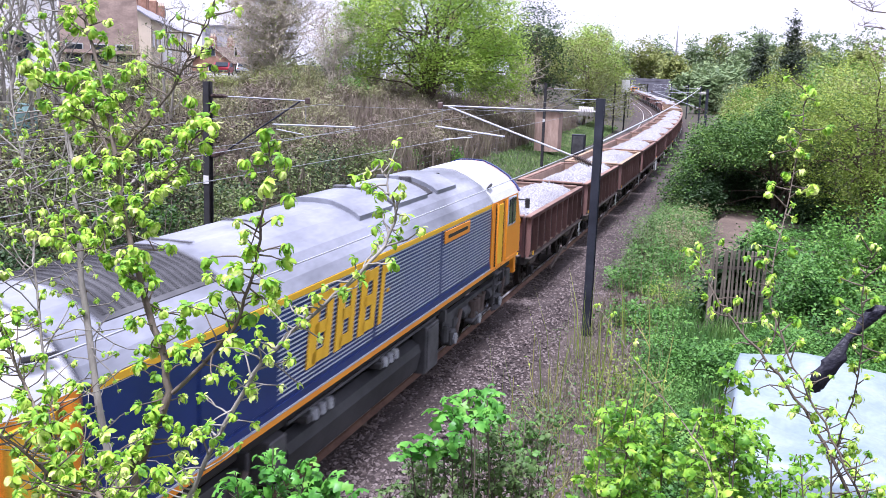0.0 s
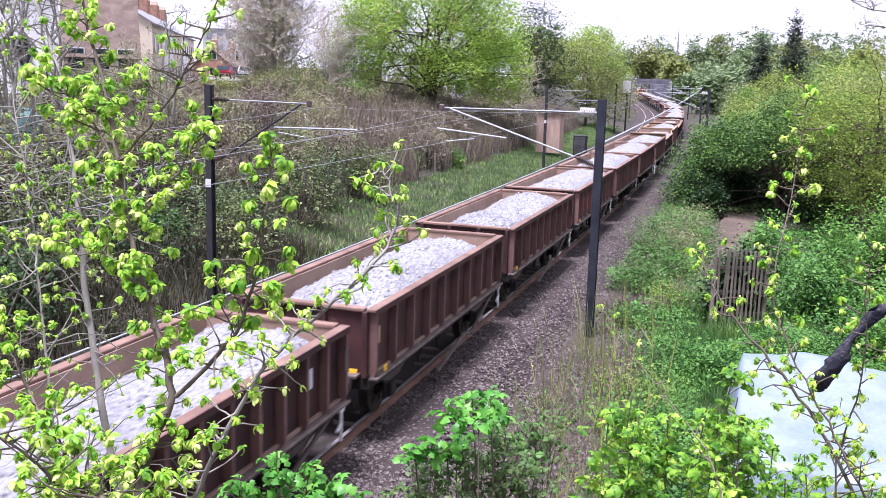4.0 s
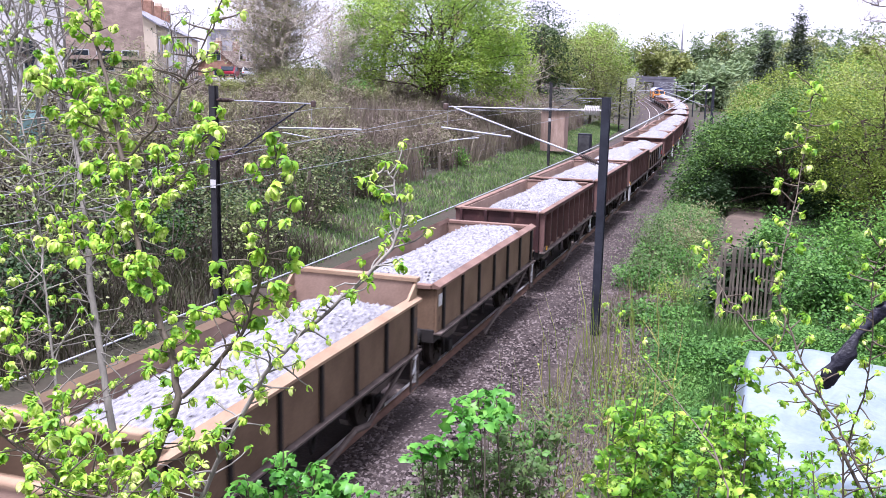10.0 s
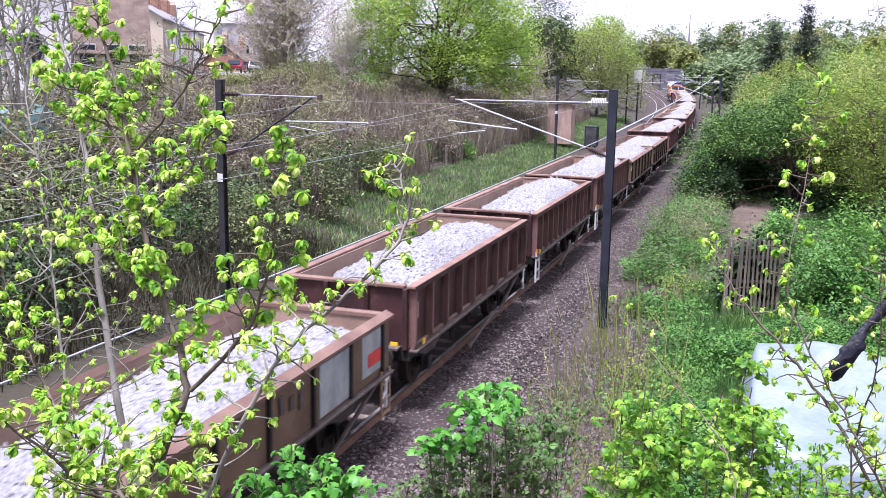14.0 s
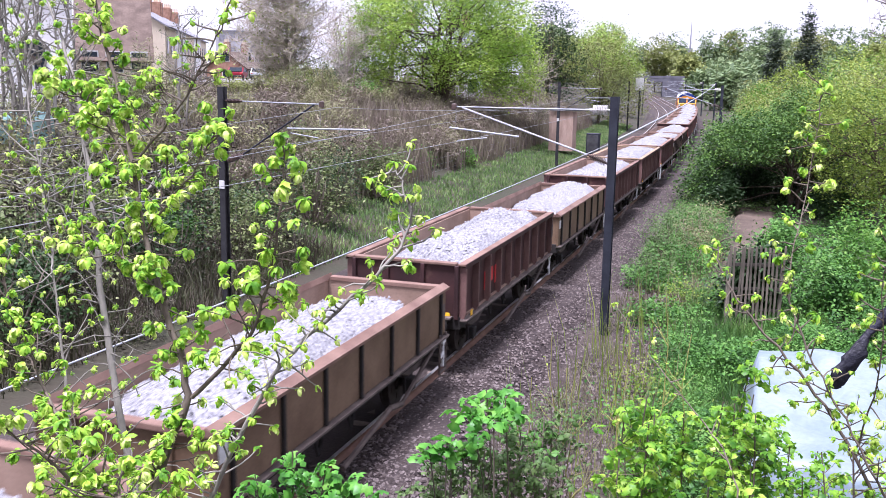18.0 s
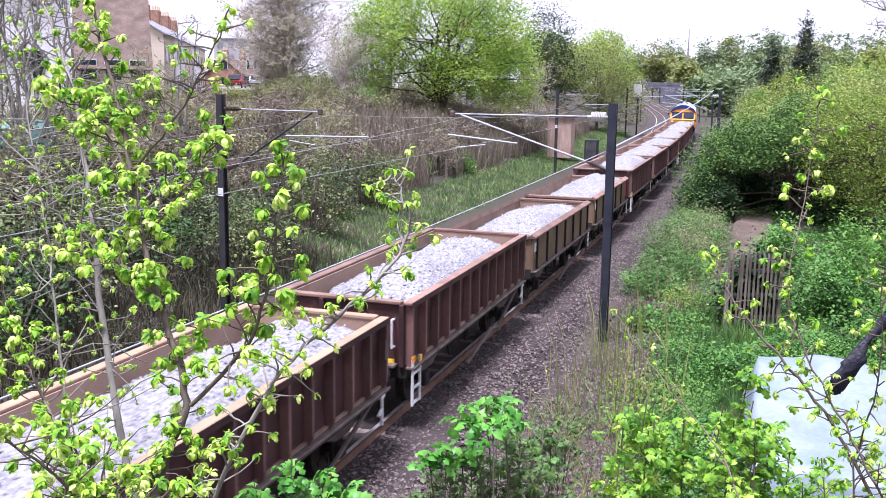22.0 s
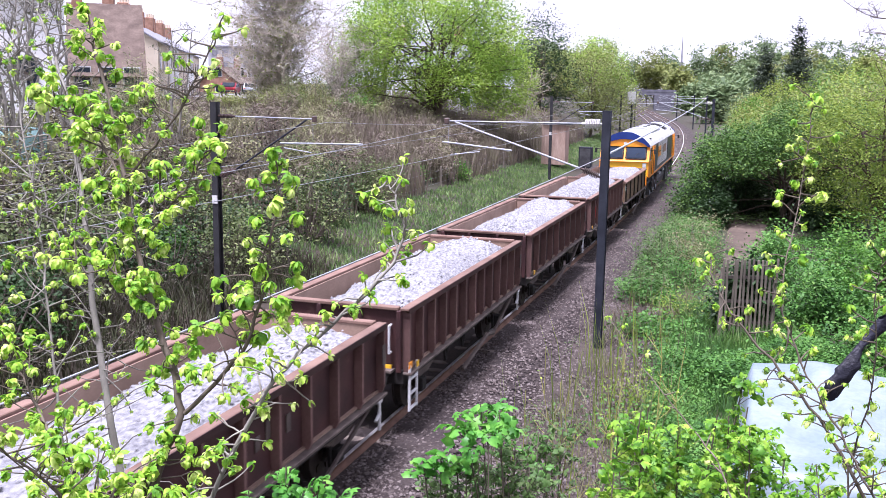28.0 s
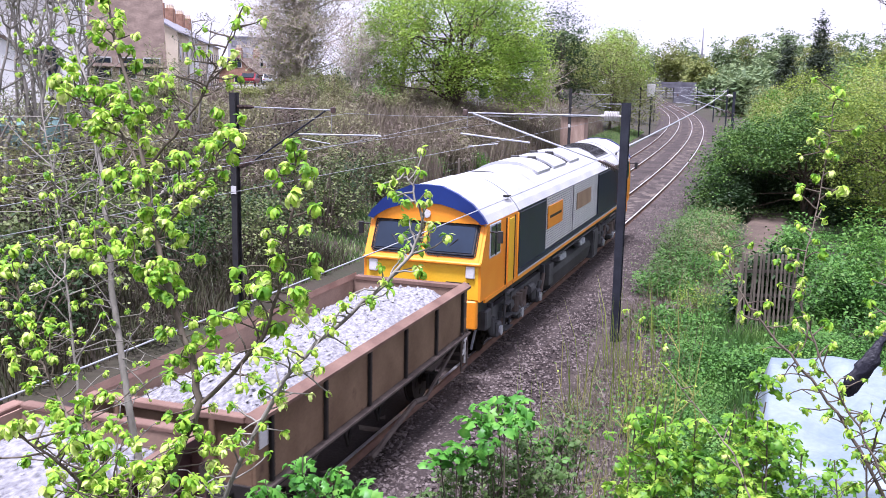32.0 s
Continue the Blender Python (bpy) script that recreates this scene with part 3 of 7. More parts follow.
def running_gear(w, ws):
    """Underframe, axles, springs, buffers and brake gear, alike on all wagons."""
    for sx in (-1, 1):
        part("solebar", B((sx * 1.17, 0, 0.97), (0.10, 2 * HL, 0.20), 0.01), M["under"], w)
        part("sill", B((sx * 1.27, 0, 1.06), (0.22, 2 * HL, 0.05), 0.01), M["dusty"], w, "dusty flat ledge along the side")
        for sy in (-1, 1):
            y = sy * 2.75
            bm = bmesh.new()
            prism(bm, [(y - 0.55, 0.9), (y + 0.55, 0.9), (y + 0.20, 0.62), (y + 0.17, 0.30), (y - 0.17, 0.30), (y - 0.20, 0.62)], 0.05, "x", sx * 1.02 - 0.025)
            box(bm, (sx * 1.07, y, 0.46), (0.16, 0.24, 0.26), 0.02)
            part("axle_guard", bm, M["under"], w)
            sp = bmesh.new()
            for k in range(5):
                box(sp, (sx * 1.10, y, 0.70 + k * 0.028), (0.09, 0.55 + 0.16 * k, 0.024))
            part("leaf_spring", sp, M["dusty"], w)
            bf = bmesh.new()
            rod(bf, (sx * 0.87, sy * HL, 1.03), (sx * 0.87, sy * (HL + 0.36), 1.03), 0.10, 10)
            rod(bf, (sx * 0.87, sy * (HL + 0.36), 1.03), (sx * 0.87, sy * (HL + 0.44), 1.03), 0.2, 14)
            part("buffer", bf, M["under"], w)
        br = bmesh.new()
        rod(br, (sx * 1.24, 3.75, 0.98), (sx * 1.24, 1.9, 0.36), 0.04, 6)
        rod(br, (sx * 1.24, 1.9, 0.36), (sx * 1.24, 1.35, 0.46), 0.055, 6)
        rod(br, (sx * 1.24, 1.35, 0.46), (sx * 1.24, -0.55, 0.14), 0.05, 6)
        part("brake_lever", br, M["dusty"], w, "dusty diagonal brake lever")
        hd = bmesh.new()
        rod(hd, (sx * 1.33, 3.86, 1.02), (sx * 1.33, 3.86, 0.50), 0.03, 6)
        rod(hd, (sx * 1.33, 3.86, 0.78), (sx * 1.33, 3.70, 0.70), 0.03, 6)
        box(hd, (sx * 1.34, 3.84, 1.02), (0.05, 0.16, 0.09))
        part("brake_handle", hd, M["white"], w, "white-painted brake handle")
        for y in (-0.7, 0.5):
            vh = bmesh.new()
            rod(vh, (sx * 0.9, y - 0.25, 0.9), (sx * 0.9, y, 0.36), 0.03, 5), rod(vh, (sx * 0.9, y + 0.25, 0.9), (sx * 0.9, y, 0.36), 0.03, 5)
            part("brake_hanger", vh, M["under"], w)
    part("brake_cylinder", rod(bmesh.new(), (0.35, -0.5, 0.72), (0.35, 0.4, 0.72), 0.2, 10), M["under"], w)
    for sy in (-1, 1):
        part("headstock", B((0, sy * (HL - 0.06), 1.0), (2.45, 0.14, 0.28), 0.015), M["under"], w)
        cp = bmesh.new()
        rod(cp, (0, sy * HL, 0.98), (0, sy * (HL + 0.30), 0.98), 0.05, 6)
        rod(cp, (0, sy * (HL + 0.28), 0.98), (0, sy * (HL + 0.56), 0.86), 0.035, 6)
        part("coupling", cp, M["under"], w)
        rod_ = bmesh.new()
        rod(rod_, (0.35, sy * HL, 0.95), (0.38, sy * (HL + 0.2), 0.55), 0.03, 6), rod(rod_, (0.38, sy * (HL + 0.2), 0.55), (0.30, sy * (HL + 0.5), 0.6), 0.03, 6)
        part("brake_hose", rod_, M["under"], w)
        link("wheelset", ws, w, m=pose(0, sy * 2.75, 0.46))
    # added unseen: deep frames, members and tank that block light below the floor
    for sx in (-1, 1):
        part("inner_frame", B((sx * 0.45, 0, 0.76), (0.16, 2 * HL - 0.3, 0.54)), M["under"], w)
    for y in (-3.4, -1.9, -0.9, 0.9, 1.9, 3.4):
        part("cross_member", B((0, y, 0.90), (2.2, 0.14, 0.28)), M["under"], w)
    part("brake_beam", B((0, -1.6, 0.42), (1.6, 0.12, 0.14)), M["under"], w)
    part("air_tank", rod(bmesh.new(), (-0.5, 1.1, 0.62), (0.7, 1.1, 0.62), 0.19, 10), M["under"], w)
    part("floor", B((0, 0, 1.10), (2.5, 2 * HL - 0.1, 0.05)), M["inner"], w)


def wall(c, s):
    return B(c, s, 0.012)


def wagon_ribbed(name, load, ws, ribs, rim, handles, body="maroon"):
    w = thing(name)
    running_gear(w, ws)
    top, bot = 2.22, 1.085
    hz, cz = top - bot, (top + bot) / 2
    for sx in (-1, 1):
        part("side_panel", wall((sx * (HW - 0.125), 0, cz), (0.05, 2 * HL, hz)), M[body], w)
        part("side_lining", B((sx * (HW - 0.163), 0, cz), (0.02, 2 * HL - 0.1, hz)), M["inner"], w, "rust-tan inner face of the side")
        part("side_rim", B((sx * (HW - 0.045), 0, top + 0.02), (0.17, 2 * HL + 0.06, 0.055), 0.012), M[rim], w, "dusty tan top edge")
        part("rim_lip", B((sx * (HW + 0.046), 0, top - 0.005), (0.012, 2 * HL + 0.04, 0.095)), M[body], w, "maroon lip below the top edge")
        rb = bmesh.new()
        prism(rb, [(0, 0), (0.10 * sx, 0.0), (0.14 * sx, 0.10), (0.14 * sx, hz - 0.05), (0, hz - 0.02)], 0.06, "y", -0.03)
        ribm = bmdata("rib", rb, M["rib"])
        for k in range(ribs):
            y = -HL + 0.06 + (2 * HL - 0.12) * k / (ribs - 1)
            link("rib", ribm, w, m=pose(sx * (HW - 0.10), y, bot + 0.005))
    for sy in (-1, 1):
        part("end_panel", wall((0, sy * (HL - 0.03), cz), (2 * HW - 0.2, 0.05, hz)), M[body], w)
        part("end_lining", B((0, sy * (HL - 0.068), cz), (2 * HW - 0.26, 0.02, hz)), M["inner"], w)
        part("end_rim", B((0, sy * (HL - 0.02), top + 0.028), (2 * HW - 0.32, 0.15, 0.07), 0.015), M[rim], w)
        er = bmdata("end_rib", B((0, sy * (HL + 0.02), cz), (0.09, 0.09, hz), 0.01), M[body])
        for x in (-1.15, -0.4, 0.4, 1.15):
            link("end_rib", er, w, m=pose(x, 0, 0))
    for x, y in ((HW + 0.05, -HL + 0.42), (HW - 0.35, -HL - 0.045)):
        part("yellow_patch", B((x, y, 1.16), (0.02 if y > -HL else 0.14, 0.10 if y > -HL else 0.02, 0.11)), M["lo_yellow"], w, "small yellow paint patch")
    part("floor_step", B((0.9, -HL - 0.12, 1.13), (0.35, 0.2, 0.04)), M["dusty"], w)
    part("data_plate", B((HW - 0.095, -HL + 0.40 if not handles else 3.0, 1.72), (0.012, 0.22, 0.30)), M["rim_yellow"] if not handles else M["white"], w, "small painted data plate")
    part("end_plate", B((HW + 0.045, HL - 0.10, 1.75), (0.012, 0.14, 0.34)), M["dusty"], w)
    if handles:
        part("orange_patch", B((HW + 0.045, -HL + 0.06, 1.22), (0.012, 0.16, 0.12)), M["lo_orange"], w, "small orange patch")
        h = bmesh.new()
        for z in (1.45, 1.95):
            rod(h, (1.0, -HL - 0.02, z), (1.0, -HL - 0.13, z), 0.022, 6)
        rod(h, (1.0, -HL - 0.13, 1.44), (1.0, -HL - 0.13, 1.96), 0.022, 6)
        part("grab_handle", h, M["white"], w, "white grab handle on the end")
        st = bmesh.new()
        for y in (-HL + 0.05, -HL + 0.42):
            rod(st, (1.33, y, 1.22), (1.33, y, 0.36), 0.028, 6)
        for z in (0.40, 0.68, 0.95):
            rod(st, (1.33, -HL + 0.05, z), (1.33, -HL + 0.42, z), 0.028, 6)
        part("step_ladder", st, M["white"], w, "white-painted side step ladder")
    link("stone_load", load, w, "heap of pale grey crushed stone")
    return w


def wagon_panelled(name, load, ws, bays, rim, high_ends=False, marks=False):
    w = thing(name)
    running_gear(w, ws)
    top, bot = 1.97, 1.085
    hz, cz = top - bot, (top + bot) / 2
    te = 2.36 if high_ends else top
    for sx in (-1, 1):
        part("side_panel", wall((sx * (HW - 0.045), 0, cz), (0.05, 2 * HL, hz)), M["brown"], w)
        part("side_lining", B((sx * (HW - 0.083), 0, cz), (0.02, 2 * HL - 0.1, hz)), M["inner"], w)
        c = bmesh.new()
        prism(c, [(sx * (HW - 0.13), top + 0.005), (sx * (HW + 0.045), top + 0.005), (sx * (HW + 0.045), top + 0.05), (sx * (HW - 0.10), top + 0.12)], 2 * HL + 0.1, "y", -HL - 0.05)
        part("side_rim", c, M[rim], w, "dusty tan sloping top edge")
        pm = bmdata("post", B((sx * (HW + 0.005), 0, cz), (0.06, 0.07, hz - 0.02), 0.008), M["under"])
        for k in range(bays + 1):
            link("post", pm, w, m=pose(0, -HL + 0.35 + (2 * HL - 0.7) * k / bays, 0))
        if marks and sx == 1:
            part("pale_patch", B((HW - 0.012, 2.05, cz), (0.012, 1.15, hz - 0.1)), M["pale_panel"], w, "pale bare-metal side patch")
            part("pale_patch", B((HW - 0.012, 3.35, cz + 0.05), (0.012, 0.75, hz - 0.2)), M["pale_panel"], w, "pale bare-metal side patch")
            part("red_patch", B((HW + 0.0, 3.45, cz - 0.05), (0.012, 0.5, 0.22)), M["red"], w, "red painted patch")
    for sy in (-1, 1):
        part("end_panel", wall((0, sy * (HL - 0.03), (te + bot) / 2), (2 * HW - 0.14, 0.05, te - bot)), M["brown"], w)
        part("end_lining", B((0, sy * (HL - 0.068), (te + bot) / 2), (2 * HW - 0.2, 0.02, te - bot)), M["inner"], w)
        part("end_rim", B((0, sy * (HL - 0.02), te + 0.03), (2 * HW - (0.0 if high_ends else 0.28), 0.16, 0.09), 0.012), M[rim], w)
        if high_ends:
            for sx in (-1, 1):
                cr = bmesh.new()
                prism(cr, [(sy * (HL - 0.02), top + 0.1), (sy * (HL - 0.02), te), (sy * (HL - 0.45), top + 0.1)], 0.05, "x", sx * (HW - 0.06) - 0.025)
                part("corner_gusset", cr, M[rim], w)
        er = bmdata("end_post", B((0, sy * (HL + 0.02), cz), (0.08, 0.08, hz), 0.01), M["brown"])
        for x in (-0.7, 0.7):
            link("end_post", er, w, m=pose(x, 0, 0))
    part("data_plate", B((HW - 0.01, -HL + 0.18, 1.72), (0.012, 0.2, 0.24)), M["white"], w, "small white data plate")
    part("data_plate", B((HW - 0.01, HL - 0.18, 1.55), (0.012, 0.2, 0.3)), M["dusty"], w)
    st = bmesh.new()
    for y in (HL - 0.42, HL - 0.08):
        rod(st, (1.32, y, 1.15), (1.32, y, 0.36), 0.026, 6)
    for z in (0.40, 0.66, 0.92):
        rod(st, (1.32, HL - 0.42, z), (1.32, HL - 0.08, z), 0.026, 6)
    part("step_ladder", st, M["dusty"] if not marks else M["rim_yellow"], w)
    link("stone_load", load, w, "heap of pale grey crushed stone")
    return w


# ---- locomotive ----
def section(z0, zg, wide=1.32, top=3.88):
    """Half outline of the body above the side: gutter to ridge."""
    return [(wide, z0), (wide, zg), (wide - 0.10, zg + 0.16), (wide - 0.33, zg + 0.40), (wide - 0.66, zg + 0.60), (0.34, top - 0.02), (0, top)]


def roof_shell(y0, y1, zg, top, thick=0.05):
    bm = bmesh.new()
    half = section(zg, zg, 1.33, top)[1:]
    out = [(-x, z) for x, z in half[:-1]] + [(0, top)] + half[:-1][::-1]
    inn = [(x * 0.965, z - thick) for x, z in out[::-1]]
    prism(bm, out + inn, y1 - y0, "y", y0)
    return bm


def locomotive(name, big_mark):
    L2 = 10.15
    lo = thing(name)
    ZB, ZG = 1.52, 3.12
    blue, slats = ("lo_blue", "lo_silver") if big_mark else ("lo_navy", "white")
    # frame and stripe
    part("main_frame", B((0, 0, 1.30), (2.3, 2 * L2 - 0.5, 0.28), 0.02), M["lo_dark"], lo)
    top = "lo_roof_dirty" if big_mark else "lo_roof"
    for sx in (-1, 1):
        part("bottom_stripe", B((sx * 1.325, 0, 1.485), (0.05, 2 * L2 - 0.6, 0.085)), M["lo_orange"], lo, "orange stripe along the frame")
        part("lower_band", B((sx * 1.315, 0, 1.60), (0.05, 2 * L2 - 5.9, 0.13)), M[blue], lo, "dark blue band above the stripe")
        part("pale_line", B((sx * 1.336, 0, 1.545), (0.03, 2 * L2 - 5.9, 0.03)), M["lo_silver"], lo, "thin pale line above the stripe")
        # bodyside between the cabs
        part("bodyside", B((sx * 1.28, 0, 2.36), (0.06, 2 * L2 - 5.8, 1.52)), M[blue], lo, "dark blue bodyside")
        slat = bmdata("corrugation", B((sx * 1.314, 0, 0), (0.012, 1, 0.021 if big_mark else 0.048)), M[slats])
        for y0, y1 in (((-3.4, -0.1), (0.05, 3.4), (3.55, 7.15)) if big_mark else ((-4.35, -1.05), (-0.9, 2.9))):
            for k in range(21):
                z = 1.745 + k * 0.066
                ob = link("corrugation", slat, lo, m=pose(0, (y0 + y1) / 2, z) @ Matrix.Diagonal((1, y1 - y0, 1, 1)))
        for y0, y1 in (((-7.1, -5.4), (-5.3, -3.55)) if big_mark else ((-7.1, -4.5), (3.1, 7.1))):
            part("side_door", B((sx * 1.315, (y0 + y1) / 2, 2.38), (0.03, y1 - y0, 1.34), 0.01), M[blue], lo, "plain dark blue side door")
        if big_mark:
            part("top_stripe", B((sx * 1.325, 0.0, 3.07), (0.03, 14.2, 0.085)), M["lo_yellow"], lo, "yellow stripe below the roof")
        # big yellow company mark drawn as plain slabs on the corrugated side
        for k, (y, wdt, hgt) in enumerate(() if not big_mark else ((-2.15, 0.78, 1.02), (-1.25, 0.70, 1.02), (-0.37, 0.70, 1.02), (0.35, 0.42, 1.02))):
            bl = bmesh.new()
            box(bl, (sx * 1.342, y - wdt * 0.30, 2.44), (0.012, wdt * 0.36, hgt)), box(bl, (sx * 1.342, y + wdt * 0.34, 2.44), (0.012, wdt * 0.28, hgt * (0.92 if k < 3 else 0.0) + 0.05))
            for z in (2.04, 2.44, 2.84) if k < 3 else (2.84,):
                box(bl, (sx * 1.342, y, z), (0.012, wdt * 0.5, 0.17))
            for v in bl.verts:
                v.co.y += sx * 0.20 * (v.co.z - 2.44)
            part("logo_slab", bl, M["lo_yellow"], lo, "yellow slab of a large company mark")
        yp, zp, hp = (4.45, 2.86, 0.26) if big_mark else (-3.4, 2.55, 0.62)
        if not big_mark:
            part("faded_panel", B((sx * 1.338, 0.6, 2.55), (0.012, 2.2, 0.5)), M["rim_yellow"], lo, "faded yellow lettering panel, unreadable")
        npl = part("nameplate", B((sx * 1.345, yp, zp), (0.02, 1.75, hp), 0.01), M["lo_orange"], lo, "orange plate with a plain bar")
        part("plate_bar", B((sx * 1.358, yp, zp), (0.01, 1.35, 0.07)), M["lo_dark"], npl)
    # roofs
    part("roof", roof_shell(-L2 + 2.95, L2 - 2.95, ZG, 3.86), M[top], lo, "sooty grey curved roof" if big_mark else "dusty white curved roof")
    g = 1 if big_mark else -1
    def bow(w, up):
        # a panel that follows the roof's curve
        half = section(ZG, ZG, 1.33, 3.86)[1:]
        xs, zs = [q[0] for q in half[::-1]], [q[1] for q in half[::-1]]
        line = [(w * k / 6, float(np.interp(abs(w * k / 6), xs, zs))) for k in range(-6, 7)]
        return [(x, z + up) for x, z in line] + [(x, z - 0.03) for x, z in line[::-1]]
    # raised curved covers over the engine, a sooty gap between them
    for y, ln in ((1.1, 1.5), (3.0, 1.7), (5.1, 1.3)) if big_mark else ((-2.9, 1.5), (-0.9, 1.6), (1.2, 1.4)):
        part("roof_cover", prism(bmesh.new(), bow(0.86, 0.085), ln, "y", y - ln / 2), M[top], lo, "raised curved roof cover")
    for y in ((2.0, 4.15) if big_mark else (-1.92, 0.26)):
        part("exhaust", prism(bmesh.new(), bow(0.80, 0.03), 0.36, "y", y - 0.18), M["lo_dark"], lo, "black sooty exhaust opening")
        for x in (-0.25, 0.25):
            part("exhaust_stack", rod(bmesh.new(), (x, y, 3.82), (x, y, 3.97), 0.15, 12, 0.13), M["lo_grey"], lo)
    part("roof_grille", prism(bmesh.new(), bow(1.0, 0.012), 2.3, "y", -5.4 * g - 1.15), M["lo_grey"], lo, "grey slatted cooling grille")
    gs = bmdata("grille_slat", prism(bmesh.new(), bow(0.94, 0.028), 0.05, "y", 0.0), M["lo_dark"])
    for k in range(15):
        link("grille_slat", gs, lo, m=pose(0, -5.4 * g - 1.02 + k * 0.145, 0))
    for y in (-3.9, -2.0, 2.4, 6.1):
        part("roof_seam", B((0, y * g, 3.868), (0.7, 0.04, 0.02)), M["lo_grey"], lo)
    # cabs
    for sy in (-1, 1):
        yf, yb = sy * L2, sy * (L2 - 2.85)
        cab = thing("cab")
        cab.parent = lo
        # side outline of the cab: raked windscreen
        prof = [(yb, ZB), (yb, ZG), (sy * (L2 - 0.42), ZG), (sy * (L2 - 0.02), 2.36), (sy * (L2), 2.28), (sy * L2, ZB)]
        for sx in (-1, 1):
            cs = bmesh.new()
            prism(cs, prof, 0.06, "x", sx * 1.30 - 0.03)
            part("cab_side", cs, M["lo_orange"], cab, "orange cab side")
            part("cab_window", B((sx * 1.338, sy * (L2 - 0.98), 2.72), (0.03, 0.74, 0.66), 0.02), M["glass"], cab, "dark cab side window")
            part("window_frame", B((sx * 1.330, sy * (L2 - 0.98), 2.72), (0.03, 0.82, 0.74), 0.02), M["lo_silver"], cab, "pale window frame")
            part("window_bar", B((sx * 1.348, sy * (L2 - 0.98), 2.72), (0.03, 0.05, 0.68)), M["lo_dark"], cab)
            for y in (L2 - 1.86, L2 - 2.56):
                part("door_edge", B((sx * 1.336, sy * y, 2.30), (0.03, 0.035, 1.52)), M["lo_dark"], cab, "dark door seal")
            part("cab_door", B((sx * 1.332, sy * (L2 - 2.2), 2.28), (0.03, 0.62, 1.48), 0.01), M["lo_yellow"], cab, "yellow-orange cab door")
            hr = bmesh.new()
            for y in (L2 - 1.78, L2 - 2.62):
                rod(hr, (sx * 1.40, sy * y, 1.55), (sx * 1.40, sy * y, 3.1), 0.022, 6)
            part("handrail", hr, M["lo_orange"], cab)
            lg = bmesh.new()
            for y in (L2 - 1.95, L2 - 2.45):
                rod(lg, (sx * 1.33, sy * y, 1.5), (sx * 1.30, sy * y, 0.4), 0.025, 6)
            for z in (0.45, 0.75, 1.05, 1.32):
                box(lg, (sx * 1.32, sy * (L2 - 2.2), z), (0.14, 0.52, 0.03))
            part("cab_steps", lg, M["lo_grey"], cab)
            mr = rod(bmesh.new(), (sx * 1.36, sy * (L2 - 0.5), 2.95), (sx * 1.58, sy * (L2 - 0.45), 2.95), 0.018, 6)
            box(mr, (sx * 1.6, sy * (L2 - 0.44), 2.86), (0.12, 0.05, 0.26), 0.01)
            part("mirror", mr, M["lo_dark"], cab)
        part("cab_front_panel", B((0, sy * (L2 - 0.04), 1.92), (2.58, 0.08, 0.76), 0.02), M["lo_yellow"], cab, "yellow lower front panel")
        part("nose_ledge", B((0, sy * (L2 + 0.01), 2.32), (2.66, 0.14, 0.07), 0.02), M["lo_orange"], cab)
        rake = math.atan2(0.40, 0.78)
        rot = Matrix.Rotation(sy * rake, 4, "X")
        part("windscreen_frame", B((0, sy * (L2 - 0.25), 2.76), (2.56, 0.07, 1.0), 0.02, rot), M["lo_orange"], cab, "orange windscreen surround")
        for sx in (-1, 1):
            part("windscreen_seal", B((sx * 0.62, sy * (L2 - 0.222), 2.78), (1.14, 0.06, 0.78), 0.06, rot), M["lo_dark"], cab)
            part("windscreen", B((sx * 0.62, sy * (L2 - 0.205), 2.78), (1.04, 0.06, 0.68), 0.05, rot), M["screen_glass"], cab, "raked windscreen, its sky reflection helped by a blue-tinted base")
            wp = rod(bmesh.new(), (sx * 0.35, sy * (L2 - 0.02), 2.42), (sx * 0.75, sy * (L2 - 0.17), 2.80), 0.012, 5)
            part("wiper", wp, M["lo_dark"], cab)
            part("marker_light", B((sx * 1.10, sy * (L2 + 0.02), 2.14), (0.20, 0.06, 0.26), 0.02), M["white"], cab, "pale marker lamp cluster")
            bf = bmesh.new()
            rod(bf, (sx * 0.87, sy * (L2 - 0.1), 1.05), (sx * 0.87, sy * (L2 + 0.45), 1.05), 0.13, 10)
            rod(bf, (sx * 0.87, sy * (L2 + 0.45), 1.05), (sx * 0.87, sy * (L2 + 0.54), 1.05), 0.24, 14)
            part("buffer", bf, M["lo_dark"], cab)
        part("bufferbeam", B((0, sy * (L2 - 0.05), 1.22), (2.5, 0.16, 0.62), 0.03), M["lo_orange"], cab, "orange buffer beam")
        part("number_bar", B((0.82, sy * (L2 + 0.005), 1.86), (0.52, 0.02, 0.10)), M["lo_dark"], cab, "dark number bar")
        part("lamp_bracket", B((0, sy * (L2 + 0.02), 1.98), (0.22, 0.05, 0.07)), M["lo_orange"], cab)
        part("headlight", rod(bmesh.new(), (0, sy * (L2 - 0.33), 3.28), (0, sy * (L2 - 0.27), 3.28), 0.09, 12), M["white"], cab, "round upper headlight")
        y0, y1 = sorted((yb, sy * (L2 - 0.36)))
        part("cab_roof", roof_shell(y0, y1, ZG, 3.88), M["lo_roof"], cab, "white curved cab roof")
        half = section(ZG, ZG, 1.33, 3.88)[1:]
        out = [(-x, z) for x, z in half[:-1]] + half[::-1][0:1] + half[:-1][::-1]
        fr = bmesh.new()
        prism(fr, out, 0.06, "y", sy * (L2 - 0.36) - (0.06 if sy < 0 else 0.0))
        part("roof_front", fr, M["lo_orange"], cab, "orange arched panel over the windscreens")
        rimo = [(x * 1.02, z + 0.03) for x, z in out] + [(x * 0.92, ZG + (z - ZG) * 0.52) for x, z in out[::-1]]
        rr = bmesh.new()
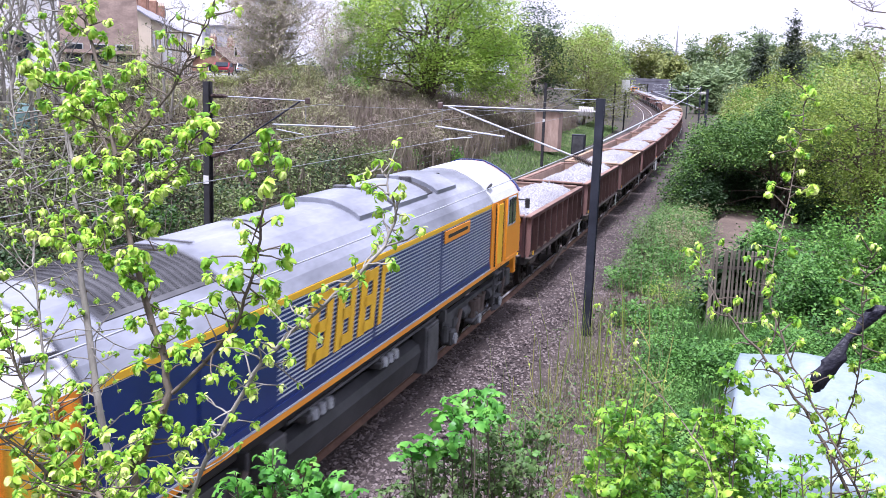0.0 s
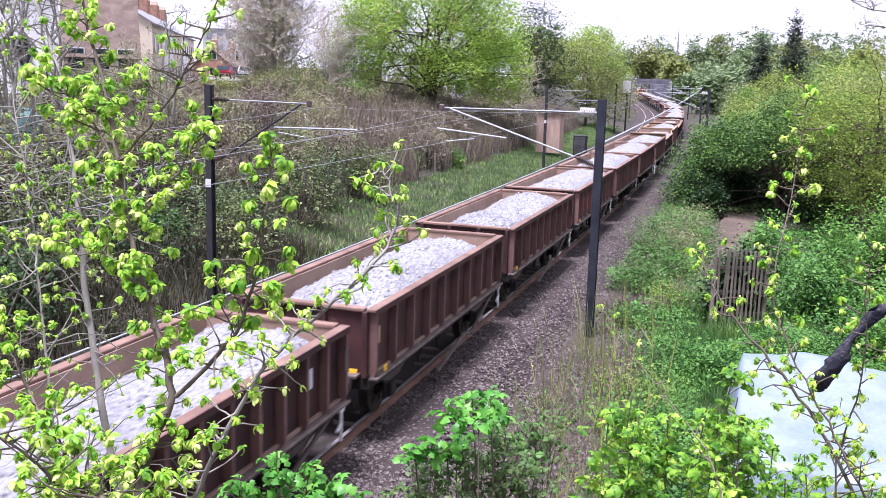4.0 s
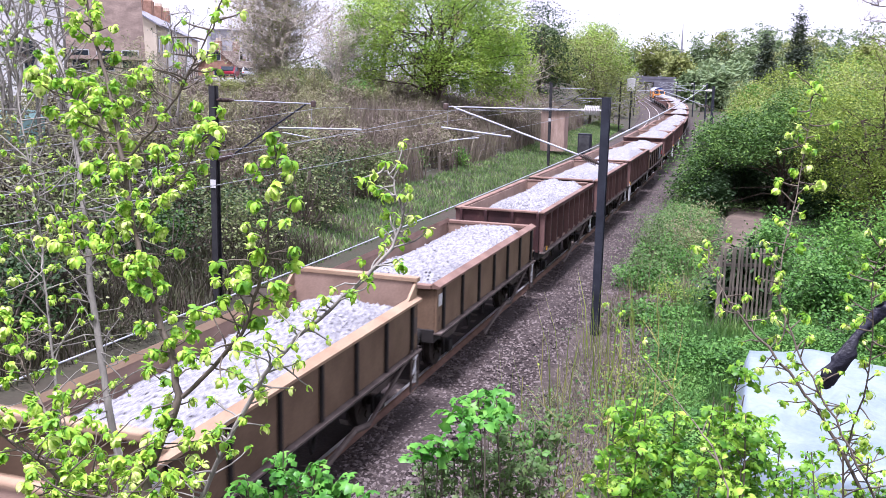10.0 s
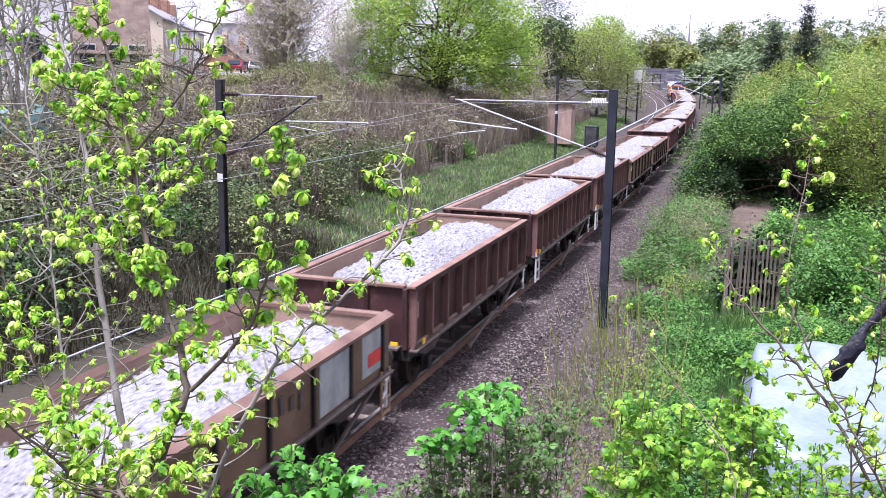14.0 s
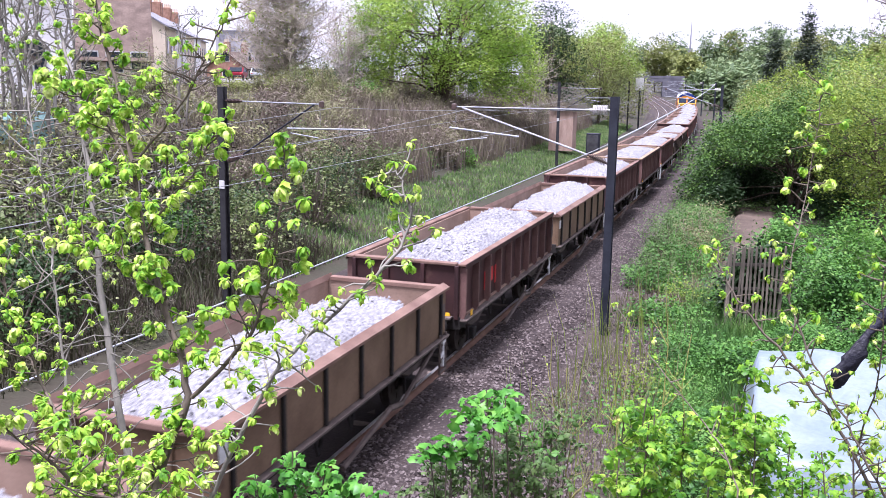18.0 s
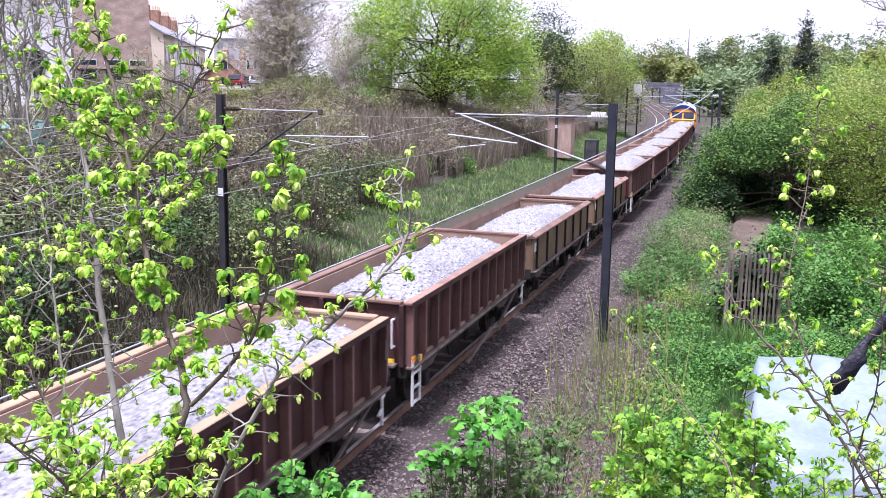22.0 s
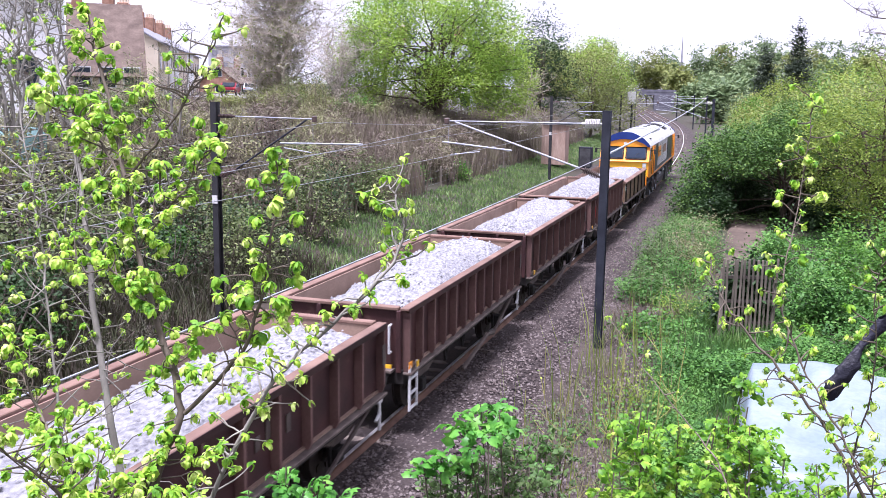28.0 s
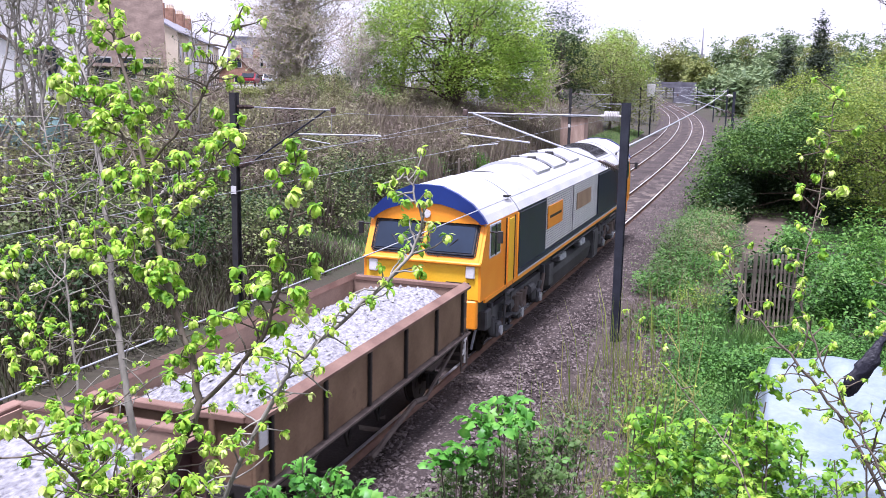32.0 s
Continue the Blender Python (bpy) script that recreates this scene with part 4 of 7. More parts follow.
        prism(rr, rimo, 0.10, "y", sy * (L2 - 0.34) - (0.10 if sy < 0 else 0.0))
        part("roof_band", rr, M["lo_blue"], cab, "dark blue arched band at the roof end")
        part("cab_back", B((0, yb, 2.4), (2.5, 0.06, 1.6)), M["lo_dark"], cab)
        hn = bmesh.new()
        for x in (0.75, 0.9):
            rod(hn, (x + 0.25, sy * (L2 - 2.75), 3.45), (x + 0.22, sy * (L2 - 2.35), 3.50), 0.035, 6)
        part("horn", hn, M["lo_dark"], cab)
    # tank, boxes
    tk = bmesh.new()
    prism(tk, [(-1.0, 0.96), (1.0, 0.96), (1.16, 0.88), (1.22, 0.74), (1.14, 0.34), (0.85, 0.20), (-0.85, 0.20), (-1.14, 0.34), (-1.22, 0.74), (-1.16, 0.88)], 5.6, "y", -2.9)
    part("fuel_tank", tk, M["lo_tank"], lo, "dark grey fuel tank slung under the frame")
    for y in (-1.9, 0.9):
        for sx in (-1, 1):
            tf = part("tank_fitting", B((sx * 1.14, y, 1.08), (0.26, 0.95, 0.12), 0.02), M["lo_grey"], lo)
            for dy in (-0.26, 0.0, 0.26):
                part("filter_bowl", rod(bmesh.new(), (sx * 1.24, y + dy, 1.04), (sx * 1.24, y + dy, 1.20), 0.085, 10, 0.07), M["galv"], tf, "pale round filter bowl")
    for sx in (-1, 1):
        part("battery_box", B((sx * 1.14, 3.15, 0.72), (0.30, 0.80, 0.95), 0.02), M["lo_grey"], lo)
        part("battery_door", B((sx * 1.30, 3.15, 0.74), (0.03, 0.66, 0.80), 0.01), M["lo_grey"], lo, "grey box door")
        part("step_box", B((sx * 1.12, -3.3, 0.85), (0.3, 0.5, 0.6), 0.02), M["lo_grey"], lo)
        pp = bmesh.new()
        rod(pp, (sx * 1.18, -2.9, 1.20), (sx * 1.18, 3.6, 1.20), 0.03, 6)
        part("frame_pipe", pp, M["lo_grey"], lo)
        for y in (-9.0, -4.1, 4.1, 8.9):
            part("frame_bracket", B((sx * 1.18, y, 1.12), (0.16, 0.10, 0.26), 0.01), M["lo_grey"], lo)
    # bogies
    ws = wheelset_data()
    for sy in (-1, 1):
        bg = thing("bogie")
        bg.parent = lo
        yc = sy * 6.55
        for sx in (-1, 1):
            fr = bmesh.new()
            prism(fr, [(yc - 2.35, 1.06), (yc + 2.35, 1.06), (yc + 2.35, 0.80), (yc + 1.5, 0.66), (yc + 0.95, 0.78), (yc + 0.55, 0.62), (yc - 0.55, 0.62), (yc - 0.95, 0.78), (yc - 1.5, 0.66), (yc - 2.35, 0.80)], 0.12, "x", sx * 1.1 - 0.06)
            part("bogie_frame", fr, M["lo_grey"], bg, "grey cast bogie side frame")
            for k in (-1, 0, 1):
                y = yc + k * 1.88
                ab = part("axlebox", B((sx * 1.17, y, 0.52), (0.24, 0.34, 0.34), 0.04), M["lo_grey"], bg)
                part("axle_cap", rod(bmesh.new(), (sx * 1.28, y, 0.50), (sx * 1.33, y, 0.50), 0.12, 12), M["galv"], ab, "pale dusty axle cap")
                part("damper", rod(bmesh.new(), (sx * 1.25, y + 0.22, 0.55), (sx * 1.25, y + 0.52, 1.02), 0.05, 8), M["dusty"], bg)
                for dy in (-0.33, 0.33):
                    part("coil_spring", rod(bmesh.new(), (sx * 1.16, y + dy, 0.50), (sx * 1.16, y + dy, 0.86), 0.10, 10), M["lo_grey"], bg)
                link("wheelset", ws, bg, m=pose(0, y, 0.46) @ Matrix.Diagonal((1, 1.1, 1.1, 1)))
            for y in (-1.2, 0.9):
                part("brake_cylinder", rod(bmesh.new(), (sx * 1.18, yc + y, 0.86), (sx * 1.18, yc + y + 0.45, 0.86), 0.13, 10), M["lo_grey"], bg)
            for y in (-0.35, 0.0, 0.35):
                part("bolster_spring", rod(bmesh.new(), (sx * 1.20, yc + y, 0.60), (sx * 1.20, yc + y, 0.98), 0.11, 10), M["dusty"], bg)
            part("bogie_plank", B((sx * 1.22, yc, 0.56), (0.20, 1.25, 0.07), 0.02), M["lo_grey"], bg)
            part("sand_pipe", rod(bmesh.new(), (sx * 1.0, yc + sy * 2.6, 1.0), (sx * 0.8, yc + sy * 2.5, 0.15), 0.03, 6), M["lo_silver"], bg)
            part("sandbox", B((sx * 1.12, yc + sy * 2.75, 0.95), (0.32, 0.4, 0.45), 0.03), M["lo_grey"], bg)
    return lo


# distance gone by the train at each 4 s, from its speeds
SPEED_T = np.arange(0, 33, 4.0)
SPEED_V = np.array([15.02, 14.14, 13.37, 12.12, 10.93, 10.07, 9.55, 8.76, 8.14])
_tt = np.linspace(0, 32, 3201)
_vv = np.interp(_tt, SPEED_T, SPEED_V)
_xx = np.concatenate([[0], np.cumsum((_vv[1:] + _vv[:-1]) / 2 * 0.01)])


def gone(t):
    return np.interp(t, _tt, _xx)


PITCH, FIRST_END = 9.35, 33.94
TRAIN = []


def build_train():
    ws = wheelset_data()
    spans = ((-0.92, 0.72), (-0.80, 0.66), (-0.95, 0.80), (-0.62, 0.74), (-0.88, 0.60), (0.05, 0.80))
    loads_a = [load_data(k + 1, 2.25, HL - 0.1, HW - 0.18, *q) for k, q in enumerate(spans)]
    loads_b = [load_data(k + 11, 2.02, HL - 0.1, HW - 0.10, *q) for k, q in enumerate(spans[:5])]
    protos = {
        "a": wagon_ribbed("ballast_wagon", loads_a[0], ws, 10, "rim", False),
        "h": wagon_ribbed("ballast_wagon", loads_a[1], ws, 13, "rim", True),
        "y": wagon_ribbed("ballast_wagon", loads_a[2], ws, 13, "rim_yellow", False),
        "c": wagon_ribbed("ballast_wagon", loads_a[3], ws, 10, "rim_yellow", False),
        "b": wagon_panelled("ballast_wagon", loads_b[0], ws, 6, "rim"),
        "e": wagon_panelled("ballast_wagon", loads_b[1], ws, 6, "rim_yellow", True),
        "m": wagon_panelled("ballast_wagon", loads_b[2], ws, 6, "rim", False, True),
        "d": wagon_panelled("ballast_wagon", loads_b[0], ws, 5, "rim"),
    }
    labels = {
        "a": "weathered maroon ribbed open wagon heaped with pale stone", "h": "maroon close-ribbed open wagon with white handles and ladder",
        "y": "maroon close-ribbed open wagon with a yellowed rim", "c": "maroon ribbed open wagon with a yellowed rim",
        "b": "brown flat-sided open wagon heaped with pale stone", "e": "tan flat-sided open wagon with raised yellow ends",
        "m": "brown flat-sided open wagon with pale bare-metal patches", "d": "brown flat-sided open wagon with a dusty rim",
    }
    order = "aacahaaaaa" "heyeb" "aahma" "hhbba" "bayhb" "dhaaha" "ad"
    used, rake = set(), []
    for k, ch in enumerate(order):
        p = protos[ch]
        w = p if ch not in used else copy_thing(p, Matrix())
        used.add(ch)
        heap = (loads_a if ch in "ahyc" else loads_b)[5 if k == 36 else (k * 3 + k // 4) % 5]
        for o in w.children:
            if o.name.startswith("stone_load"):
                o.data = heap
        tagged(w, labels[ch], "wagon", "wagons of the stone train")
        rake.append((k, ch, w))
        TRAIN.append((w, FIRST_END + PITCH * k - HL))
    for k, ch, w in rake:
        if k in (1, 7, 21, 24, 36):
            for j in range(3):
                part("graffiti", B((HW - 0.085, -2.2 + 0.42 * j, 1.55 + 0.06 * (j % 2)), (0.012, 0.26, 0.42 - 0.1 * (j % 2))), M["red"], w, "faded red paint scrawl")
        if k in (12, 18, 26, 33):
            for j in range(4):
                part("graffiti", B((HW + 0.005 if ch in "bmde" else HW - 0.085, 0.9 - 0.28 * j, 1.62 + 0.05 * (j % 3)), (0.012, 0.12, 0.26 - 0.06 * (j % 2))), M["dusty"] if k % 3 == 0 else M["white"], w, "pale chalky paint scrawl")
        if k == 30:
            part("red_end_patch", B((HW - 0.008, HL - 0.30, 1.6), (0.012, 0.5, 0.62)), M["red"], w, "red painted end patch")
    for ch in set(protos) - used:
        for o in [*protos[ch].children_recursive, protos[ch]]:
            bpy.data.objects.remove(o)
    lo = locomotive("locomotive", True)
    tagged(lo, "orange, blue and white diesel locomotive with dusty white roof", "locomotive", "locomotives of the train")
    lo2 = locomotive("locomotive", False)
    tagged(lo2, "orange and blue diesel locomotive with white roof, pushing behind", "locomotive", "locomotives of the train")
    TRAIN.append((lo, 24.4 - 10.15)), TRAIN.append((lo2, FIRST_END + PITCH * 37 + 0.75 + 10.15))


def motions():
    times = [k * 0.5 for k in range(65)]
    for w, a0 in TRAIN:
        walk(w, [(t, on_line(a0 - float(gone(t)))) for t in times])
        # wheels turn while the vehicle is near
        tin = float(np.interp(a0 - 50, _xx, _tt)) if a0 > 50 else 0.0
        tout = float(np.interp(a0 - 2, _xx, _tt)) if a0 > 2 else 1.0
        f0, f1 = int(tin * 30), min(960, int(math.ceil(tout * 30)))
        rows = sorted({0, 960, *range(f0, f1 + 1)})
        for o in w.children_recursive:
            if o.name.startswith("wheelset"):
                c, s = o.matrix_basis.to_translation(), o.matrix_basis.to_scale()
                r = 0.455 * s[2]
                ang = {k: math.degrees((float(gone(min(max(k, f0), f1) / 30)) - float(gone(f0 / 30))) / r) for k in rows}
                walk(o, [(k / 30, pose(c[0], c[1], c[2], ang[k])) for k in rows])


# ---- overhead line ----
def mast_thing(a, lat, h, black, arm_dir, reach, zb):
    m = thing("catenary_mast", on_line(a, lat, 0), label="dark steel overhead-line mast with bracket arm and insulators", category="mast", group="overhead line masts")
    st = M["mast_black"] if black else M["mast"]
    bm = bmesh.new()
    wd = 0.17 if black else 0.20
    for sy in (-1, 1):
        part("flange", B((0, sy * 0.10, (h + zb) / 2), (wd, 0.022, h - zb)), st, m)
    box(bm, (0, 0, (h + zb) / 2), (0.03, 0.176, h - zb))
    part("web", bm, st, m)
    part("base", B((0, 0, zb + 0.02), (0.5, 0.5, 0.25), 0.03), M["concrete"], m)
    d = arm_dir
    zt, zl = 5.27, 4.02
    if black:
        zl = 3.72
    # insulators at the mast
    for (x0, z0, x1, z1, big) in ((d * 0.1, zt + 0.02, d * 0.62, zt + 0.02, not black), (d * 0.1, zl - 0.05, d * 0.62, zl + 0.16, True)):
        ring = 0.125 if z0 > 5 and big else 0.085 if big else 0.06
        ins = lathe((x0, 0, z0), (x1, 0, z1), [(0, 0.03)] + [q for k in range(9) for q in ((0.13 + 0.08 * k, 0.03), (0.135 + 0.08 * k, ring), (0.165 + 0.08 * k, ring), (0.17 + 0.08 * k, 0.03))] + [(1, 0.03)], 10)
        part("insulator", ins, M["insul"] if (big and z0 > 5) else M["insul_dark"], m, "ribbed insulator")
    # top tube, strut, registration arm
    part("top_tube", rod(bmesh.new(), (d * 0.6, 0, zt + 0.02), (d * reach, 0, zt + 0.0), 0.016, 8), M["galv"], m)
    part("strut", rod(bmesh.new(), (d * 0.6, 0, zl + 0.15), (d * (reach - 0.22), 0, zt - 0.02), 0.024, 8), M["galv"] if not black else M["mast"], m)
    rg = rod(bmesh.new(), (d * (reach - 1.0 if black else reach - 1.75), 0, 4.62 if black else 4.56), (d * (reach + (1.35 if black else 0.12)), 0, 4.66 if black else 4.73), 0.022, 8)
    part("registration_tube", rg, M["galv"], m)
    sa = rod(bmesh.new(), (d * (reach - 0.9), 0, 4.50), (d * (reach - 0.1), 0, 4.40), 0.014, 6)
    part("steady_arm", sa, M["galv"], m)
    dr = rod(bmesh.new(), (d * (reach - 0.05), 0, zt), (d * (reach - 0.05), 0, 4.7), 0.008, 5)
    part("dropper", dr, M["wire"], m)
    part("end_fitting", B((d * reach, 0, zt), (0.14, 0.08, 0.16), 0.02), M["insul_dark"], m)
    if black:
        part("number_plate", B((0, -0.12, 3.04), (0.16, 0.015, 0.22)), M["white"], m, "small white plate")
    return m


def cable(name, pts, r, label, material="wire", sag=0.0, n=14):
    t = Tubes()
    P = []
    for p, q in zip(pts[:-1], pts[1:]):
        p, q = np.array(p, float), np.array(q, float)
        for k in range(n):
            f0 = k / n
            v = p + (q - p) * f0
            v[2] -= sag * 4 * f0 * (1 - f0)
            P.append(v)
    P.append(np.array(pts[-1], float))
    t.add(P, r, 6)
    ob = link(name, t.data(name, M[material]))
    return tagged(ob, label, "cable", kind="structure")


def build_overhead():
    near = [(23.7, 3.37), (75.5, 3.95), (127.5, 3.4), (178, 3.4), (230, 3.4)]
    far = [(22.5, -6.95), (67.5, -7.0), (119.0, -6.9), (170, -6.9), (222, -6.9)]
    for k, (a, lat) in enumerate(near):
        mast_thing(a, lat, 5.62, False, -1, 4.15, -0.75)
    for k, (a, lat) in enumerate(far):
        mast_thing(a, lat, 5.66, True, 1, 2.95, -0.6)
    pn = [place(np.array([a]), np.array([-0.45 if k % 2 else -0.70]))[0] for k, (a, lat) in enumerate([(-28, 0)] + near)]
    pf = [place(np.array([a]), np.array([-3.6 if k % 2 else -4.0]))[0] for k, (a, lat) in enumerate([(-28, 0)] + far)]
    for nm, P in (("near line", pn), ("far line", pf)):
        cable("catenary_wire", [(p[0], p[1], 5.2) for p in P], 0.006, "thin catenary wire over the " + nm, sag=0.55)
        cable("contact_wire", [(p[0], p[1], 4.42) for p in P], 0.006, "thin contact wire over the " + nm)
    f1 = place(np.array([127.5]), np.array([3.4]))[0]
    f2 = place(np.array([23.7]), np.array([3.25]))[0]
    f3 = place(np.array([-6.0]), np.array([0.6]))[0]
    cable("feeder_cable", [(f1[0], f1[1], 5.5), (f2[0], f2[1], 4.45)], 0.03, "thick pale overhead feeder cable between masts", "galv", sag=0.25)
    cable("feeder_cable", [(f2[0], f2[1], 4.45), (f3[0], f3[1], 3.35)], 0.009, "pale overhead feeder cable from the mast", "galv", sag=0.12)


# ---- trees, bushes, herbs ----
def crown_points(rng, lobes, n_clumps, per, spread, shell=0.55):
    """Leaf places in clumps over a union of ellipsoid lobes (x, y, z, rx, ry, rz)."""
    w = np.array([l[3] * l[4] * l[5] for l in lobes]) ** 0.67
    pick = rng.choice(len(lobes), n_clumps, p=w / w.sum())
    Lb = np.array(lobes)[pick]
    d = rng.normal(size=(n_clumps, 3))
    d /= np.linalg.norm(d, axis=1, keepdims=True)
    r = shell + (1.08 - shell) * rng.random(n_clumps) ** 0.8
    c = Lb[:, :3] + d * Lb[:, 3:] * r[:, None]
    s = spread * rng.uniform(0.6, 1.5, n_clumps)
    P = c[:, None, :] + rng.normal(size=(n_clumps, per, 3)) * s[:, None, None] * np.array([1, 1, 0.75])
    return c, P.reshape(-1, 3)


def limb(tubes, rng, a, b, r0, r1, bend=0.12, sides=5, k=5):
    a, b = np.array(a, float), np.array(b, float)
    L = np.linalg.norm(b - a)
    t = np.linspace(0, 1, k)[:, None]
    off = rng.normal(size=3) * bend * L
    off2 = rng.normal(size=(k, 3)) * 0.025 * L
    P = a + (b - a) * t + off * (t * (1 - t)) * 2 + off2 * (t * (1 - t)) * 3
    tubes.add(P, list(np.linspace(r0, r1, k)), sides)
    return P


def tree(name, x, y, h, lobes, material, label, seed, clumps=300, per=26, size=0.22, spread=0.45, trunk=0.22, stems=1, bark="bark", z0=None, limbs=26, shell=0.55, group=""):
    """A leafy tree: trunk and limbs, and a crown of clumped leaves. Lobes stand relative to the foot."""
    rng = np.random.default_rng(seed)
    z = ground_at(x, y) - 0.1 if z0 is None else z0
    t = thing(name, pose(x, y, z), label=label, category="tree", group=group)
    c, P = crown_points(rng, lobes, clumps, per, spread, shell)
    tb = Tubes()
    for s in range(stems):
        top = np.array([rng.normal() * 0.1 * h * (stems > 1), rng.normal() * 0.1 * h * (stems > 1), h * rng.uniform(0.5, 0.66)])
        foot = np.array([rng.normal() * 0.18 * (stems > 1), rng.normal() * 0.18 * (stems > 1), 0])
        S = limb(tb, rng, foot, top, trunk, trunk * 0.35, 0.06, 7, 8)
        for k in rng.choice(len(c), min(limbs // stems, len(c)), replace=False):
            u = rng.integers(2, 8)
            Q = limb(tb, rng, S[u], c[k], trunk * (0.62 - 0.055 * u), trunk * 0.06, 0.10, 5, 6)
            for m in rng.choice(len(c), 3, replace=False):
                if np.linalg.norm(c[m] - Q[3]) < 0.35 * h:
                    limb(tb, rng, Q[3], c[m], trunk * 0.13, trunk * 0.04, 0.1, 4, 4)
    link("trunk", tb.data("trunk", M[bark]), t)
    V, F = leaves(P, size, rng, 0.55, single=y > 100)
    link("crown", meshdata("crown", V, F, M[material]), t)
    return t


def bare_tree(name, x, y, h, spread, label, seed, stems=3, bark="twig", z0=None, n1=16, n2=11, n3=9, buds=None, nb=0, first=2):
    """A leafless tree: stems, branches, side branches and a haze of fine twigs."""
    rng = np.random.default_rng(seed)
    z = ground_at(x, y) - 0.1 if z0 is None else z0
    t = thing(name, pose(x, y, z), label=label, category="tree")
    tb, tk = Tubes(), Tubes()
    tips = []
    for s in range(stems):
        top = np.array([rng.normal() * 0.22 * spread, rng.normal() * 0.22 * spread, h * rng.uniform(0.8, 1.0)])
        S = limb(tk, rng, (rng.normal() * 0.2, rng.normal() * 0.2, 0), top, 0.012 * h, 0.003 * h, 0.05, 6, 10)
        for i in range(n1):
            p = S[rng.integers(first, 10)]
            d = rng.normal(size=3) * np.array([1, 1, 0.25]) + np.array([0, 0, 0.75])
            q = p + d / np.linalg.norm(d) * spread * rng.uniform(0.35, 0.8)
            q[2] = min(q[2], h)
            Q = limb(tb, rng, p, q, 0.006 * h, 0.0015 * h, 0.1, 3, 6)
            for j in range(n2):
                p2 = Q[rng.integers(1, 6)]
                d = rng.normal(size=3) * np.array([1, 1, 0.4]) + np.array([0, 0, 0.6])
                q2 = p2 + d / np.linalg.norm(d) * spread * rng.uniform(0.1, 0.3)
                R = limb(tb, rng, p2, q2, 0.0022 * h, 0.0009 * h, 0.08, 3, 3)
                for m in range(n3):
                    p3 = R[rng.integers(1, 3)]
                    d = rng.normal(size=3) + np.array([0, 0, 0.5])
                    q3 = p3 + d / np.linalg.norm(d) * spread * rng.uniform(0.04, 0.14)
                    tb.add([p3, q3], [0.0012 * h, 0.0006 * h], 3)
                    tips.append(q3)
    link("trunk", tk.data("trunk", M[bark]), t)
    link("limb_crown", tb.data("limb_crown", M[bark]), t)
    if buds:
        tips = np.array(tips)
        c = tips[rng.integers(0, len(tips), nb)] + rng.normal(size=(nb, 3)) * 0.03 * h * 0.2
        V, F = leaves(c, 0.016 * h, rng)
        link("foliage", meshdata("foliage", V, F, M[buds]), t)
    return t


def bush(name, x, y, rx, ry, h, n, size, material, label, seed, spread=0.22, lobes=7, stems=10, bark="bark_dark", z0=None, group="", category="bush", per=14, dip=0.1, aspect=0.6):
    rng = np.random.default_rng(seed)
    z = ground_at(x, y) - dip if z0 is None else z0
    t = thing(name, pose(x, y, z), label=label, category=category, group=group)
    lb = []
    for k in range(lobes):
        a, q = rng.uniform(0, 2 * np.pi), rng.random() ** 0.5 * 0.62
        hh = h * rng.uniform(0.55, 1.0) * (1.05 - 0.4 * q)
        lb.append((rx * q * math.cos(a), ry * q * math.sin(a), hh * 0.52, rx * rng.uniform(0.3, 0.5), ry * rng.uniform(0.3, 0.5), hh * 0.5))
    c, P = crown_points(rng, lb, max(8, n // per), per, spread, 0.35)
    P[:, 2] = np.maximum(P[:, 2], 0.05)
    tb = Tubes()
    for k in rng.choice(len(c), min(stems, len(c)), replace=False):
        limb(tb, rng, (c[k][0] * 0.3, c[k][1] * 0.3, 0), c[k], 0.012 * h + 0.008, 0.006, 0.1, 3, 4)
    link("stem", tb.data("stem", M[bark]), t)["kind"] = "stuff"
    V, F = leaves(P, size, rng, aspect * (1 if aspect > 0.5 else 0.8), single=aspect < 0.5)
    link("foliage", meshdata("foliage", V, F, M[material]), t)
    return t


def strewn(name, a0, a1, l0, l1, n, h, w, material, label, seed, category="grass", lean=0.35, keep=None, gap=0.0):
    rng = np.random.default_rng(seed)
    a, l = rng.uniform(a0, a1, n), rng.uniform(l0, l1, n)
    if gap:
        q = np.sin(a * 0.8 + 1.3 * np.sin(l * 0.9 + seed)) + np.sin(l * 1.7 + a * 0.33 + seed)
        ok = q > gap
        a, l = a[ok], l[ok]
    P = place(a, l)
    V, F = blades(P[:, :2], ground(a, l) - 0.03, h, w, rng, lean)
    return tagged(link(name, meshdata(name, V, F, M[material])), label, category, kind="stuff")


def leaf_litter(name, a0, a1, l0, l1, n, h, size, material, label, seed, category="herbs", gap=0.0):
    """Low leafy herbs: leaves at many heights over a stretch of ground."""
    rng = np.random.default_rng(seed)
    a, l = rng.uniform(a0, a1, n), rng.uniform(l0, l1, n)
    q = np.sin(a * 0.9 + 1.5 * np.sin(l * 0.8 + seed)) + np.sin(l * 1.5 + a * 0.4 + seed)
    if gap:
        ok = q > gap
        a, l, q = a[ok], l[ok], q[ok]
    low = np.clip(np.hypot(a - 25.6, l - 6.7) / 1.6, 0.25, 1)
    P = place(a, l)
    top = low * h * (0.55 + 0.45 * np.clip(q / 2, -1, 1))
    P[:, 2] = ground(a, l) + top * rng.random(len(a)) ** 0.6
    V, F = leaves(P, size, rng, 0.65, 0.35)
    return tagged(link(name, meshdata(name, V, F, M[material])), label, category, kind="stuff")


